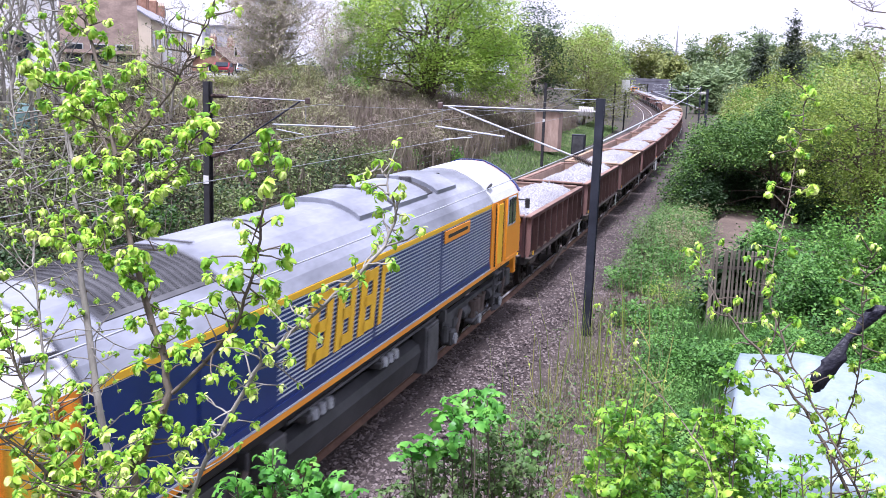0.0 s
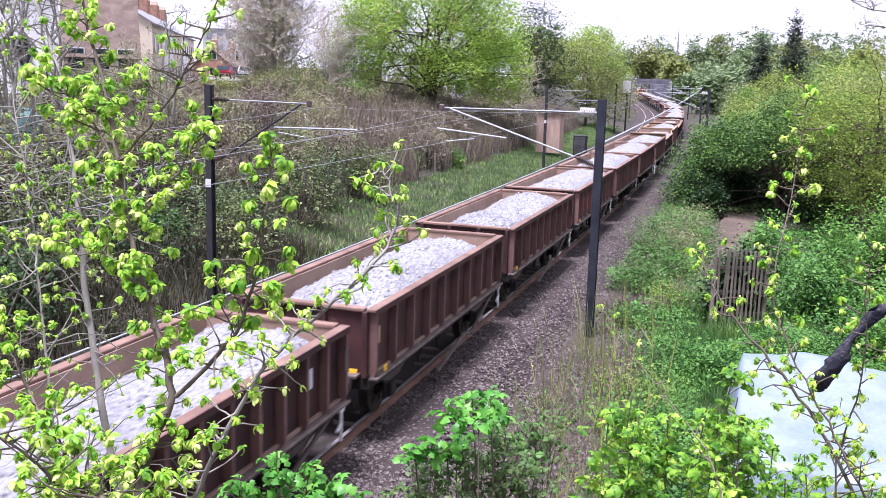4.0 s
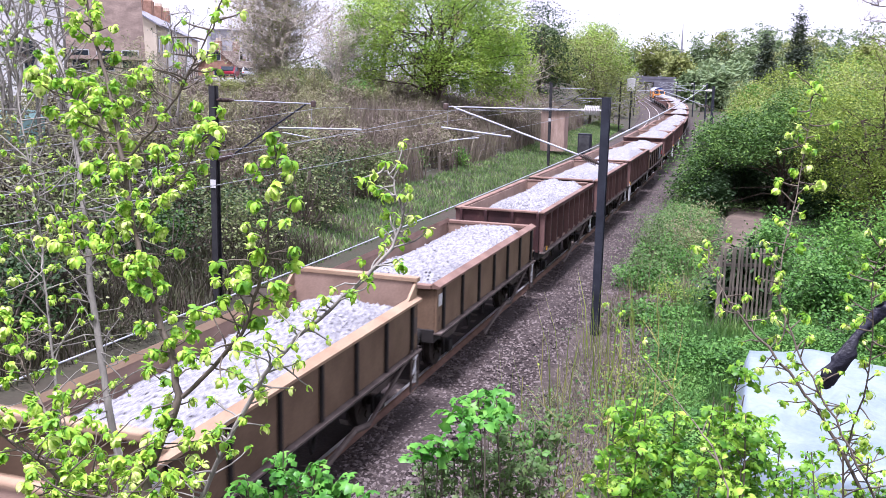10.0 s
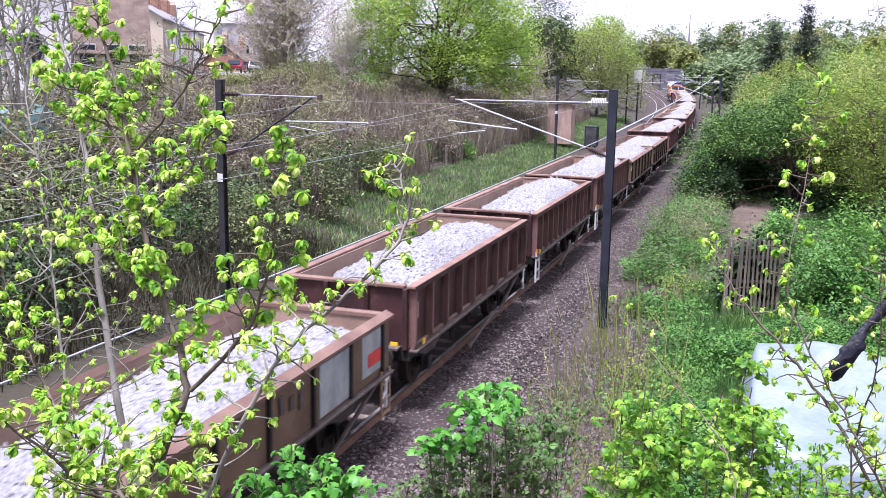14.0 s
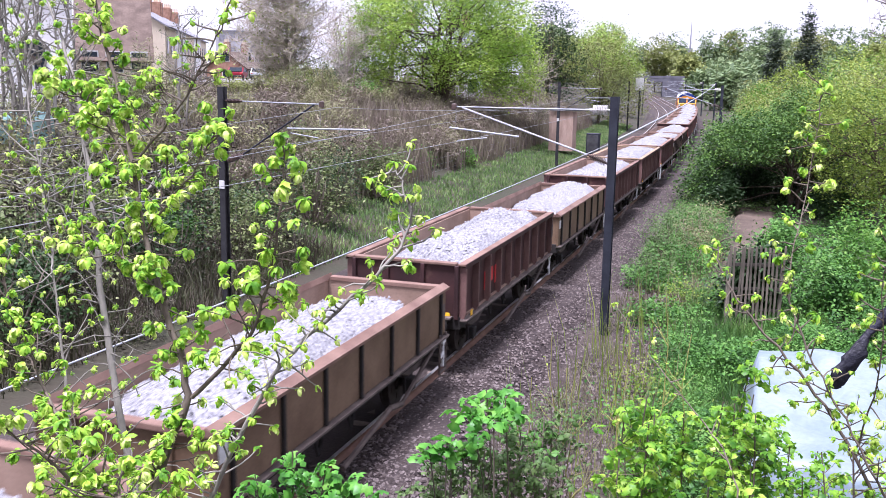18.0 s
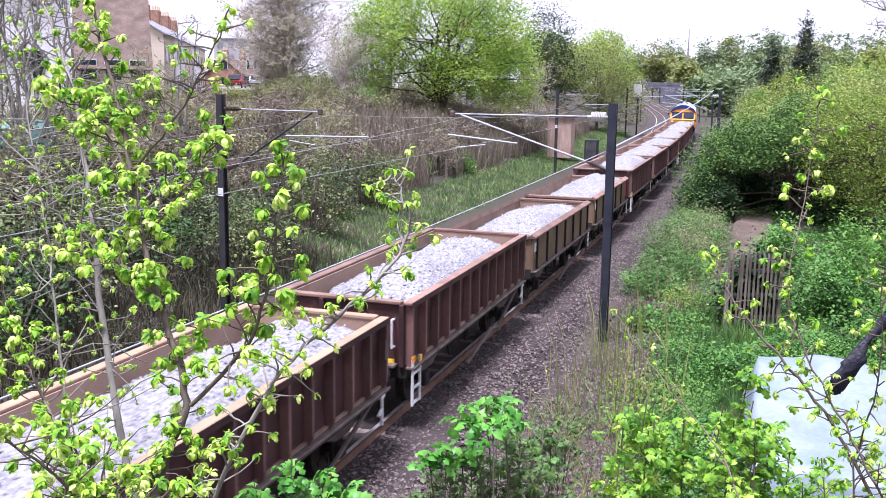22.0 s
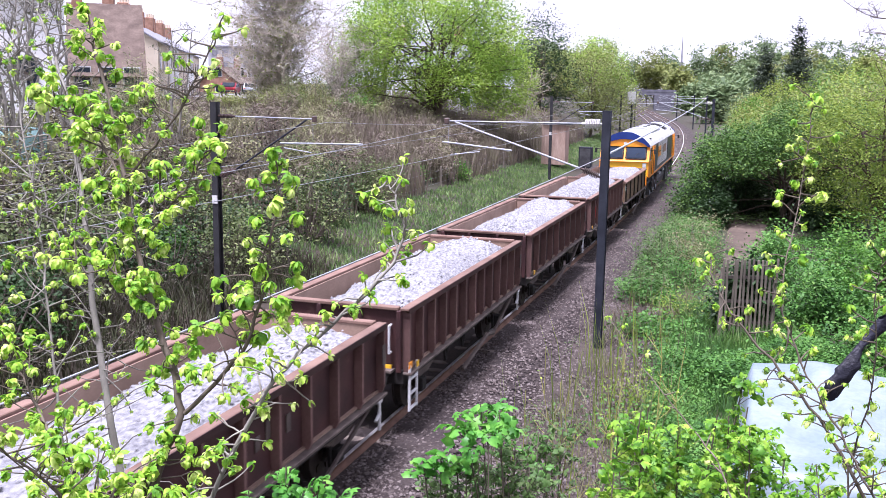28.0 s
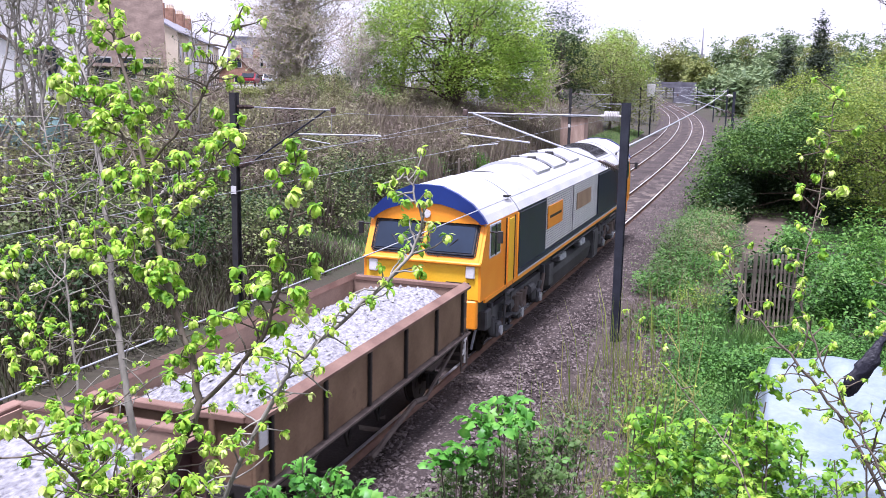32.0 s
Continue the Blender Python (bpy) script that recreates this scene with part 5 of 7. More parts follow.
def build_far_woods():
    rng = np.random.default_rng(3)
    spots = []
    for k in range(19):
        spots.append((455 + 26 * (k % 2), -110 + 11.5 * k, rng.uniform(23, 29), 11))
    for k in range(7):
        spots.append((375 + 14 * (k % 2), 16 + 11 * k, rng.uniform(14, 18), 7))
    for k in range(6):
        spots.append((290 + 12 * (k % 2), 14 + 8 * k, rng.uniform(8, 11), 6))
    for k in range(5):
        spots.append((215 + 20 * (k % 2), 12 + 7 * k, rng.uniform(7, 9.5), 5))
    for k in range(7):
        spots.append((250 + 16 * k, -26 - 4 * (k % 3), rng.uniform(8, 12), 6))
    for i, (a, l, h, r) in enumerate(spots):
        p = place(np.array([a]), np.array([l]))[0]
        lobes = [(rng.normal() * r * 0.3, rng.normal() * r * 0.3, h * rng.uniform(0.4, 0.75), r * rng.uniform(0.45, 0.7), r * rng.uniform(0.45, 0.7), h * rng.uniform(0.25, 0.36)) for _ in range(6)]
        tree("tree", p[0], p[1], h, lobes, ("tree_haze", "hazel", "tree_haze")[i % 3], "distant tree in fresh spring leaf", 100 + i, clumps=250, per=20, size=1.35, spread=1.0, trunk=0.3, limbs=12, shell=0.6, group="distant woods")


def build_trees():
    tree("large_tree", 0.5, 76, 12.5, [(0, 0, 7.4, 6.8, 6, 4.6), (-4.4, 0, 5.6, 3.6, 4, 3.6), (4.4, 1, 5.8, 3.8, 4, 4.0), (0.5, 0, 10.4, 5.2, 4, 2.2), (6.0, 0, 3.6, 2.2, 3, 2.6), (-5.4, 0, 4.4, 1.8, 3, 2.0), (1.8, -2, 3.6, 3.6, 3, 1.5)],
         "tree_green", "large round many-stemmed tree in bright green leaf", 21, clumps=1500, per=36, size=0.21, spread=0.5, trunk=0.24, stems=4, bark="bark_dark", limbs=60, shell=0.5)
    bush("ivy_bush", -5.4, 70.5, 2.0, 1.6, 2.6, 2600, 0.16, "green", "dark green ivy bush below the large tree", 358, stems=10, group="ivy bushes")
    bush("ivy_bush", -0.5, 73, 2.6, 1.6, 2.4, 2600, 0.16, "scrub", "dull green scrub below the large tree", 359, stems=20, group="ivy bushes")
    bare_tree("bare_tree", -11.6, 80, 12.6, 7.4, "tall leafless grey-brown tree with a haze of twigs", 31, stems=6, bark="twig_haze", n1=20, n2=10, n3=8, buds="hazel", nb=6000, first=1)
    bare_tree("bare_tree", -15.5, 92, 7.5, 6.0, "leafless grey-brown tree beside the houses", 32, stems=3, bark="twig_haze", n1=16, n2=10, n3=8)
    bare_tree("bare_tree", -6.6, 73, 6.5, 4.5, "leafless brown thicket tree", 33, stems=5, bark="twig_haze", n1=12, n2=9, n3=7)
    bare_tree("bare_tree", 9.3, 84, 7.2, 3.0, "slender tree with a few yellow-green young leaves", 34, stems=3, bark="twig_haze", n1=12, n2=8, n3=6, buds="tree_olive", nb=900)
    tree("tree", 13.5, 112, 13.5, [(0, 0, 8.5, 3.2, 3, 5), (1, 0, 5, 3.4, 3, 3.6)], "tree_dark", "dark green tree behind the railway", 22, clumps=340, per=30, size=0.25, spread=0.55, trunk=0.2, limbs=20)
    tree("tree", 20.5, 118, 12.0, [(0, 0, 7.5, 4.2, 4, 4.4), (2, 0, 4, 3.8, 3, 3.4)], "hazel", "soft olive-green tree above the track", 23, clumps=460, per=30, size=0.25, spread=0.6, trunk=0.2, limbs=24)
    tree("tree", 26.5, 150, 13.5, [(0, 0, 8.5, 5, 4, 4.4), (2, 0, 5, 4.4, 3, 4)], "tree_green", "light green tree beyond the bend", 24, clumps=420, per=30, size=0.3, spread=0.7, trunk=0.24, limbs=24)
    tree("tree", 6.0, 118, 14.0, [(0, 0, 9, 5, 4, 4.4), (-3, 0, 6, 4.4, 3, 4)], "tree_dark", "dark tree behind the large tree", 25, clumps=260, per=22, size=0.4, spread=0.7, trunk=0.24, limbs=20)
    tree("tree", -4.5, 112, 13.0, [(0, 0, 8.5, 3.6, 4, 4.6)], "tree_dark", "dark evergreen tree behind the bare tree", 26, clumps=200, per=22, size=0.36, spread=0.6, trunk=0.24, limbs=20)
    # right of the railway
    tree("tree", 20.3, 41.0, 9.0, [(0, 0, 5.6, 4.0, 4, 3.2), (-1.0, 1, 4.4, 2.6, 3, 2.8), (3.0, -2, 4.6, 3.4, 3, 3.6), (1.0, -1.5, 2.4, 3.6, 3, 2.2)],
         "tree_olive", "broad yellow-green tree over the railway fence", 27, clumps=1100, per=38, size=0.125, spread=0.32, trunk=0.16, stems=3, limbs=50, bark="bark_dark")
    tree("tree", 24.6, 52.0, 9.0, [(0, 0, 4.8, 4.4, 4, 3.4), (-3.0, 1, 3.6, 3.0, 3, 3.0)], "hazel", "soft olive tree by the line", 28, clumps=700, per=36, size=0.15, spread=0.4, trunk=0.18, stems=2, limbs=36)
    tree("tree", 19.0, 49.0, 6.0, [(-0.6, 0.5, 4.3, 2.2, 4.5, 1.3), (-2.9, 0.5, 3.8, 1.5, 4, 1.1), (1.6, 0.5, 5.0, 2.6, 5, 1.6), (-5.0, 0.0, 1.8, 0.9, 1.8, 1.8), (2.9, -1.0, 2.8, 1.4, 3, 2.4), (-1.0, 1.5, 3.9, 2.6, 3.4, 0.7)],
         "tree_shade", "spreading tree above a hollow, shade put into its dark leaf colour", 29, clumps=1150, per=38, size=0.15, spread=0.3, trunk=0.12, stems=5, limbs=40, bark="bark_dark")
    tree("tree", 38.0, 84.0, 9.0, [(0, 0, 5.0, 4.6, 4, 3.8), (-3.0, 1, 3.6, 3.0, 3, 3.0)], "green", "green tree at the line's edge", 30, clumps=500, per=30, size=0.2, spread=0.5, trunk=0.18, limbs=26)
    tree("tree", 45.0, 118.0, 8.5, [(0, 0, 4.6, 4.2, 4, 3.6), (-3.0, 1, 3.2, 3.4, 3, 3.0)], "tree_olive", "hazy olive tree at the line's edge", 36, clumps=420, per=30, size=0.25, spread=0.55, trunk=0.18, limbs=26)
    for k, (x, y, h) in enumerate(((58.2, 150, 18.5), (54.8, 154, 15.0), (62.5, 158, 14.0))):
        lb = [(0, 0, h * (0.25 + 0.075 * i), 2.6 - 0.25 * i, 2.6 - 0.25 * i, 0.9) for i in range(10)]
        tree("fir_tree", x, y, h, lb, "tree_fir", "tall dark pointed fir tree", 40 + k, clumps=300, per=26, size=0.42, spread=0.38, trunk=0.2, limbs=10)
    bare_tree("bare_tree", 31.0, 62.0, 12.0, 6.0, "leafless tree with red-brown buds", 37, stems=3, n1=14, n2=9, n3=6, bark="bark_dark", buds="straw", nb=500)


def build_line_edge():
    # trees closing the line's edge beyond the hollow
    for k, (a, lat, h, m) in enumerate(((74, 8.2, 4.2, "tree_shade"), (84, 8.6, 5.0, "hazel"), (95, 8.4, 5.2, "tree_olive"), (108, 9.0, 6.0, "hazel"), (124, 9.2, 6.4, "green"), (142, 9.6, 7.0, "hazel"), (162, 10.0, 7.0, "tree_haze"))):
        p = place(np.array([a]), np.array([lat]))[0]
        lobes = [(0, 0, h * 0.55, 2.6, 2.6, h * 0.42), (1.6, 1.0, h * 0.42, 2.4, 2.4, h * 0.36), (-1.0, -1.2, h * 0.3, 2.0, 2.0, h * 0.26)]
        tree("tree", p[0], p[1], h, lobes, m, "young leafy tree at the line's edge", 380 + k, clumps=240, per=24, size=0.22 + 0.02 * k, spread=0.45, trunk=0.12, stems=2, limbs=18, group="trees at the line's edge")
    leaf_litter("verge_herbs", 50, 130, 4.8, 8.5, 14000, 0.7, 0.18, "hedge", "green herbs on the far verge", 74, gap=-0.8)


def build_left_bank():
    # undergrowth on the far bank, thick brown bramble with green patches
    rng = np.random.default_rng(9)
    n = 0
    for k in range(46):
        a = 30 + 1.8 * k + rng.normal() * 0.8
        lat = rng.uniform(-17.0, -11.6)
        p = place(np.array([a]), np.array([lat]))[0]
        h = rng.uniform(1.8, 3.0)
        bush("bramble_thicket", p[0], p[1], rng.uniform(1.7, 2.6), rng.uniform(1.5, 2.4), h, 2300, 0.30, "bramble" if k % 5 else "scrub", "brown leafless bramble thicket on the bank", 200 + k, stems=70, bark="twig", group="bramble thickets", aspect=0.2)
    for k in range(26):
        a = 28 + 3.4 * k + rng.normal() * 0.8
        lat = rng.uniform(-24, -18)
        p = place(np.array([a]), np.array([lat]))[0]
        bush("scrub_bush", p[0], p[1], rng.uniform(1.9, 2.9), rng.uniform(1.6, 2.4), rng.uniform(1.8, 3.2), 2100, 0.28, ("bramble", "scrub", "bramble", "scrub")[k % 4], "twiggy scrub on the upper bank", 260 + k, stems=60, bark="twig", group="scrub on the bank", aspect=0.24)
    # pale-leaved bushes nearer, left
    for k in range(30):
        a = 9 + 1.15 * k + rng.normal() * 0.5
        lat = (-9.9, -12.2, -14.8)[k % 3] + rng.normal() * 0.4
        p = place(np.array([a]), np.array([lat]))[0]
        bush("hawthorn_bush", p[0], p[1], rng.uniform(1.8, 2.5), rng.uniform(1.6, 2.3), rng.uniform(2.6, 4.2), 2300, 0.13, ("tree_dark", "blossom", "thicket", "blossom", "thicket", "scrub")[k % 6], "hawthorn bush in pale new leaf, every other one darkened for shaded gaps", 300 + k, stems=34, bark="twig", group="hawthorn bushes")
    for k in range(9):
        a = 14 + 2.6 * k
        lat = -16.5 - 1.2 * (k % 4)
        p = place(np.array([a]), np.array([lat]))[0]
        bare_tree("sapling", p[0], p[1], rng.uniform(5.5, 8.0), 2.2, "slim upright grey sapling on the bank", 330 + k, stems=3, bark="bark_pale", n1=8, n2=5, n3=4, buds="blossom", nb=260)
    for k in range(7):
        a = 26 + 5.2 * k
        p = place(np.array([a]), np.array([-11.2 - 0.5 * (k % 3)]))[0]
        bush("ivy_bush", p[0], p[1], 1.3, 1.1, rng.uniform(1.2, 2.0), 2200, 0.14, "green", "dark green ivy-covered bush at the bank's foot", 350 + k, stems=8, group="ivy bushes")
    # low thickets coloured dark in place of the shade at the bank's foot
    for k in range(26):
        a, lat = 2.5 + 1.05 * k + rng.normal() * 0.3, (-8.0, -9.4, -10.8)[k % 3] + rng.normal() * 0.3
        p = place(np.array([a]), np.array([lat]))[0]
        bush("dark_thicket", p[0], p[1], 1.3, 1.3, (0.9, 1.5, 2.1)[k % 3] * rng.uniform(0.8, 1.2), 1500, 0.12, "thicket", "tangled thicket of brown stems, darkened for the shade between them", 520 + k, stems=46, bark="twig", group="dark thickets", aspect=0.3)
    # scrub that hides the road's edge
    for k, (x, y, z) in enumerate(((-15.6, 76, 5.9), (-13.4, 77, 6.3), (-11.4, 75, 6.6), (-9.4, 76, 6.6), (-17.2, 80, 5.5), (-7.4, 77, 6.4))):
        bush("scrub_bush", x, y, 2.0, 1.6, z - ground_at(x, y), 2600, 0.17, ("hazel", "scrub", "hazel")[k % 3], "tall olive scrub beside the road", 580 + k, stems=60, bark="twig", group="scrub on the bank", aspect=0.4)
    for k, (x, y, z) in enumerate(((-15.0, 93, 8.6), (-11.5, 95, 9.0), (-8.0, 92, 9.4), (-4.5, 94, 8.8), (-1.0, 93, 8.4), (2.5, 95, 8.6), (6.0, 93, 8.2), (9.0, 92, 7.6))):
        bush("scrub_bush", x, y, 2.8, 2.0, z - ground_at(x, y), 3000, 0.22, ("scrub", "hazel", "tree_dark", "hazel")[k % 4], "tall hedge of young trees behind the bank", 590 + k, stems=60, bark="twig", group="scrub on the bank", aspect=0.45)
    # scrub below the houses
    for k, (x, y, z) in enumerate(((-17.2, 50, 7.6), (-15.6, 52, 8.0), (-14.0, 49, 7.6), (-12.8, 51, 7.2), (-10.2, 70, 7.0), (-9.2, 71, 7.4), (-7.2, 69, 7.2), (-5.2, 70, 6.7), (-3.4, 69, 6.2), (-15.0, 47, 6.4), (-12.0, 46, 6.2))):
        h = z - ground_at(x, y) + 0.1
        bush("scrub_bush", x, y, 1.7, 1.5, h, 2600, 0.17, ("scrub", "blossom", "scrub", "bramble")[k % 4], "tall twiggy scrub below the houses", 560 + k, stems=70, bark="twig", group="scrub on the bank", aspect=0.34)
    strewn("dark_stalks", 0, 30, -12, -6.9, 16000, 0.8, 0.022, "thicket", "dead stalks beside the far track, shade put into their dark brown", 14, "dead stalks", lean=0.3)
    strewn("bank_grass", 24, 130, -10.4, -6.9, 30000, 0.24, 0.035, "bank_green", "fresh green grass beside the far track", 11)
    strewn("dead_stalks", 30, 112, -17.5, -10.4, 30000, 1.7, 0.042, "bramble", "tall dead brown stalks covering the bank", 12, "dead stalks", lean=0.18, gap=-0.9)
    strewn("upper_grass", 20, 130, -40, -18, 16000, 0.4, 0.05, "straw", "rough grass on the upper bank", 13)


def build_right_side():
    # low green herbs between the track and the gardens
    leaf_litter("nettles", 13, 29, 5.1, 10.5, 82000, 0.85, 0.075, "herb", "dense green nettles and herbs", 61, gap=-0.9)
    leaf_litter("low_herbs", 13, 30, 4.7, 8, 12000, 0.35, 0.075, "herb", "low green herbs at the track's edge", 62, gap=0.1)
    leaf_litter("edge_nettles", 29, 50, 2.9, 5.4, 15000, 0.8, 0.09, "herb", "green nettles along the track", 67, gap=-1.2)
    leaf_litter("garden_nettles", 29, 48, 7.4, 12, 16000, 0.7, 0.11, "herb", "green nettles beyond the path", 68, gap=-1.0)
    pt = strip("dirt_path", [(5.6, -0.80), (5.9, -0.50), (6.6, -0.52), (7.4, -0.50), (7.8, -0.80)], 29, 52, 0.6, M["path"], None, 0.03)
    tagged(pt, "bare trodden brown earth path", "path", kind="structure")
    strewn("tall_grass", 12, 29, 5.1, 9, 10000, 0.6, 0.018, "grass", "tall green grass", 63, gap=0.0)
    strewn("dry_grass", 11, 46, 3.2, 5.4, 9000, 0.36, 0.012, "straw", "dry straw-coloured grass beside the track", 64, "dry grass", lean=0.5, gap=-0.2)
    strewn("dry_stalks", 12, 40, 3.5, 5.6, 700, 1.1, 0.012, "straw", "tall dead stalks", 65, "dead stalks", lean=0.22)
    strewn("grass_tufts", 9.5, 17, 4.2, 6.0, 3200, 0.5, 0.016, "grass", "fresh grass tufts at the cess edge", 73, gap=0.5)
    strewn("green_stems", 10.5, 24, 3.4, 5.4, 110, 2.0, 0.016, "tree_olive", "sparse upright yellow-green stems", 69, "stems", lean=0.12)
    leaf_litter("ballast_weeds", 10, 26, 2.5, 4.2, 9000, 0.22, 0.05, "hedge", "small dull green weeds creeping over the ballast", 71, "weeds", gap=0.75)
    leaf_litter("dead_leaves", 10, 40, 2.2, 5.4, 6000, 0.04, 0.055, "straw", "pale dead leaves strewn beside the track", 72, "leaf litter")
    rng = np.random.default_rng(66)
    for k in range(10):
        a, lat = 17 + 2.6 * k + rng.normal() * 0.5, 4.7 + 0.4 * (k % 3)
        p = place(np.array([a]), np.array([lat]))[0]
        bush("bramble_bush", p[0], p[1], 1.1, 1.1, rng.uniform(0.7, 1.5), 700, 0.085, ("herb", "tree_olive", "herb")[k % 3], "low bramble bush beside the track", 370 + k, stems=16, bark="twig", group="low bramble bushes")
    for k, (x, y, h) in enumerate(((11.6, 26.5, 3.0), (13.2, 28.5, 3.4), (12.9, 24.0, 3.2), (14.6, 25.6, 3.8), (15.4, 30.0, 4.2), (11.9, 21.6, 2.4), (13.6, 20.6, 2.8), (15.8, 22.4, 3.4), (17.0, 27.0, 4.6), (12.4, 33.0, 2.6), (17.6, 33.5, 4.6))):
        bush("upright_shrub", x, y, 1.3, 1.3, h, 4200, 0.125, "green" if k % 3 else "herb", "upright leafy garden shrub", 400 + k, stems=16, lobes=11, group="garden shrubs")
    for k, (x, y, h) in enumerate(((11.0, 23.0, 1.4), (10.6, 19.4, 1.5), (11.5, 18.2, 1.8), (7.3, 21.0, 0.9), (6.6, 25.2, 0.9), (7.4, 29.5, 0.9))):
        bush("nettle_clump", x, y, 1.3, 1.2, h, 3200, 0.105, "herb", "bright green nettle clump", 420 + k, stems=10, group="nettle clumps")
    # the dark leaves behind the fence and in the hollow stand for shade
    bush("dark_undergrowth", 9.35, 26.0, 1.0, 0.55, 2.5, 6500, 0.16, "tree_dark", "dark bush added behind the paling fence to stand for shade", 455, stems=8)
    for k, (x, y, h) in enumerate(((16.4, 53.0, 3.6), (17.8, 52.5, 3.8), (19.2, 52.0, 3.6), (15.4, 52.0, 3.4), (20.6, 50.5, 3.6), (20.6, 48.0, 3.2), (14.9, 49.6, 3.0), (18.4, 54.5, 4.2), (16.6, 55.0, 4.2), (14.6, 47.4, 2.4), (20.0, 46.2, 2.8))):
        bush("dark_undergrowth", x, y, 1.5, 1.3, h, 3400, 0.17, "tree_dark", "undergrowth added below the trees, shade put into its dark leaves", 440 + k, stems=12, group="dark undergrowth")
    # shrubs between the track and the path
    for k, (a, lat, h) in enumerate(((31.0, 3.9, 1.3), (33.0, 4.6, 1.7), (34.6, 3.8, 1.9), (36.4, 4.6, 2.2), (38.2, 3.6, 1.9), (39.6, 4.7, 2.1), (41.6, 3.9, 1.8), (43.6, 4.6, 1.7), (46.0, 3.9, 1.4))):
        p = place(np.array([a]), np.array([lat]))[0]
        bush("lineside_shrub", p[0], p[1], 1.15, 1.2, h, 2300, 0.12, ("hedge", "herb", "hedge", "scrub")[k % 4], "grey-green bramble and nettle mound by the track", 470 + k, stems=40, bark="twig", group="lineside shrubs", spread=0.3, aspect=0.42)


def leafy_shrub(name, x, y, tops, label, seed, material, L, per, r, n_leaf=5, bark="bark", low=0.4):
    """A shrub on the slope: stems from one foot up to leafy heads at the given tops (dx, dy, z)."""
    rng = np.random.default_rng(seed)
    z = ground_at(x, y) - 0.1
    t = thing(name, pose(x, y, z), label=label, category="shrub")
    protos = [leaf_cluster_arrays(seed * 7 + k, n_leaf, L, 0.46, True) for k in range(4)]
    VV, FF, off = [], [], 0
    tb = Tubes()
    for dx, dy, zt in tops:
        S = limb(tb, rng, (dx * 0.15, dy * 0.15, 0), (dx, dy, zt - z), 0.012, 0.005, 0.03, 5, 8)
        for k in range(per):
            f0 = rng.random()
            q = np.array([dx, dy, zt - z]) + np.array([rng.normal() * r * (0.5 + f0), rng.normal() * r * (0.5 + f0), -f0 * low])
            u = min(6.9, max(1.0, (q[2] - 0.1) / (zt - z) * 7))
            i = int(u)
            p = S[i] + (S[i + 1] - S[i]) * (u - i)
            limb(tb, rng, p, q, 0.003, 0.0016, 0.1, 4, 3)
            V, F = protos[rng.integers(0, 4)]
            rot = np.array(Euler((rng.normal() * 0.4, rng.normal() * 0.4, rng.uniform(0, 6.28))).to_matrix()) * rng.uniform(0.7, 1.3)
            VV.append(V @ rot.T + q), FF.append(F + off)
            off += len(V)
    link("stem", tb.data("stem", M[bark]), t)
    link("foliage", meshdata("foliage", np.concatenate(VV), np.concatenate(FF), M[material]), t)
    return t


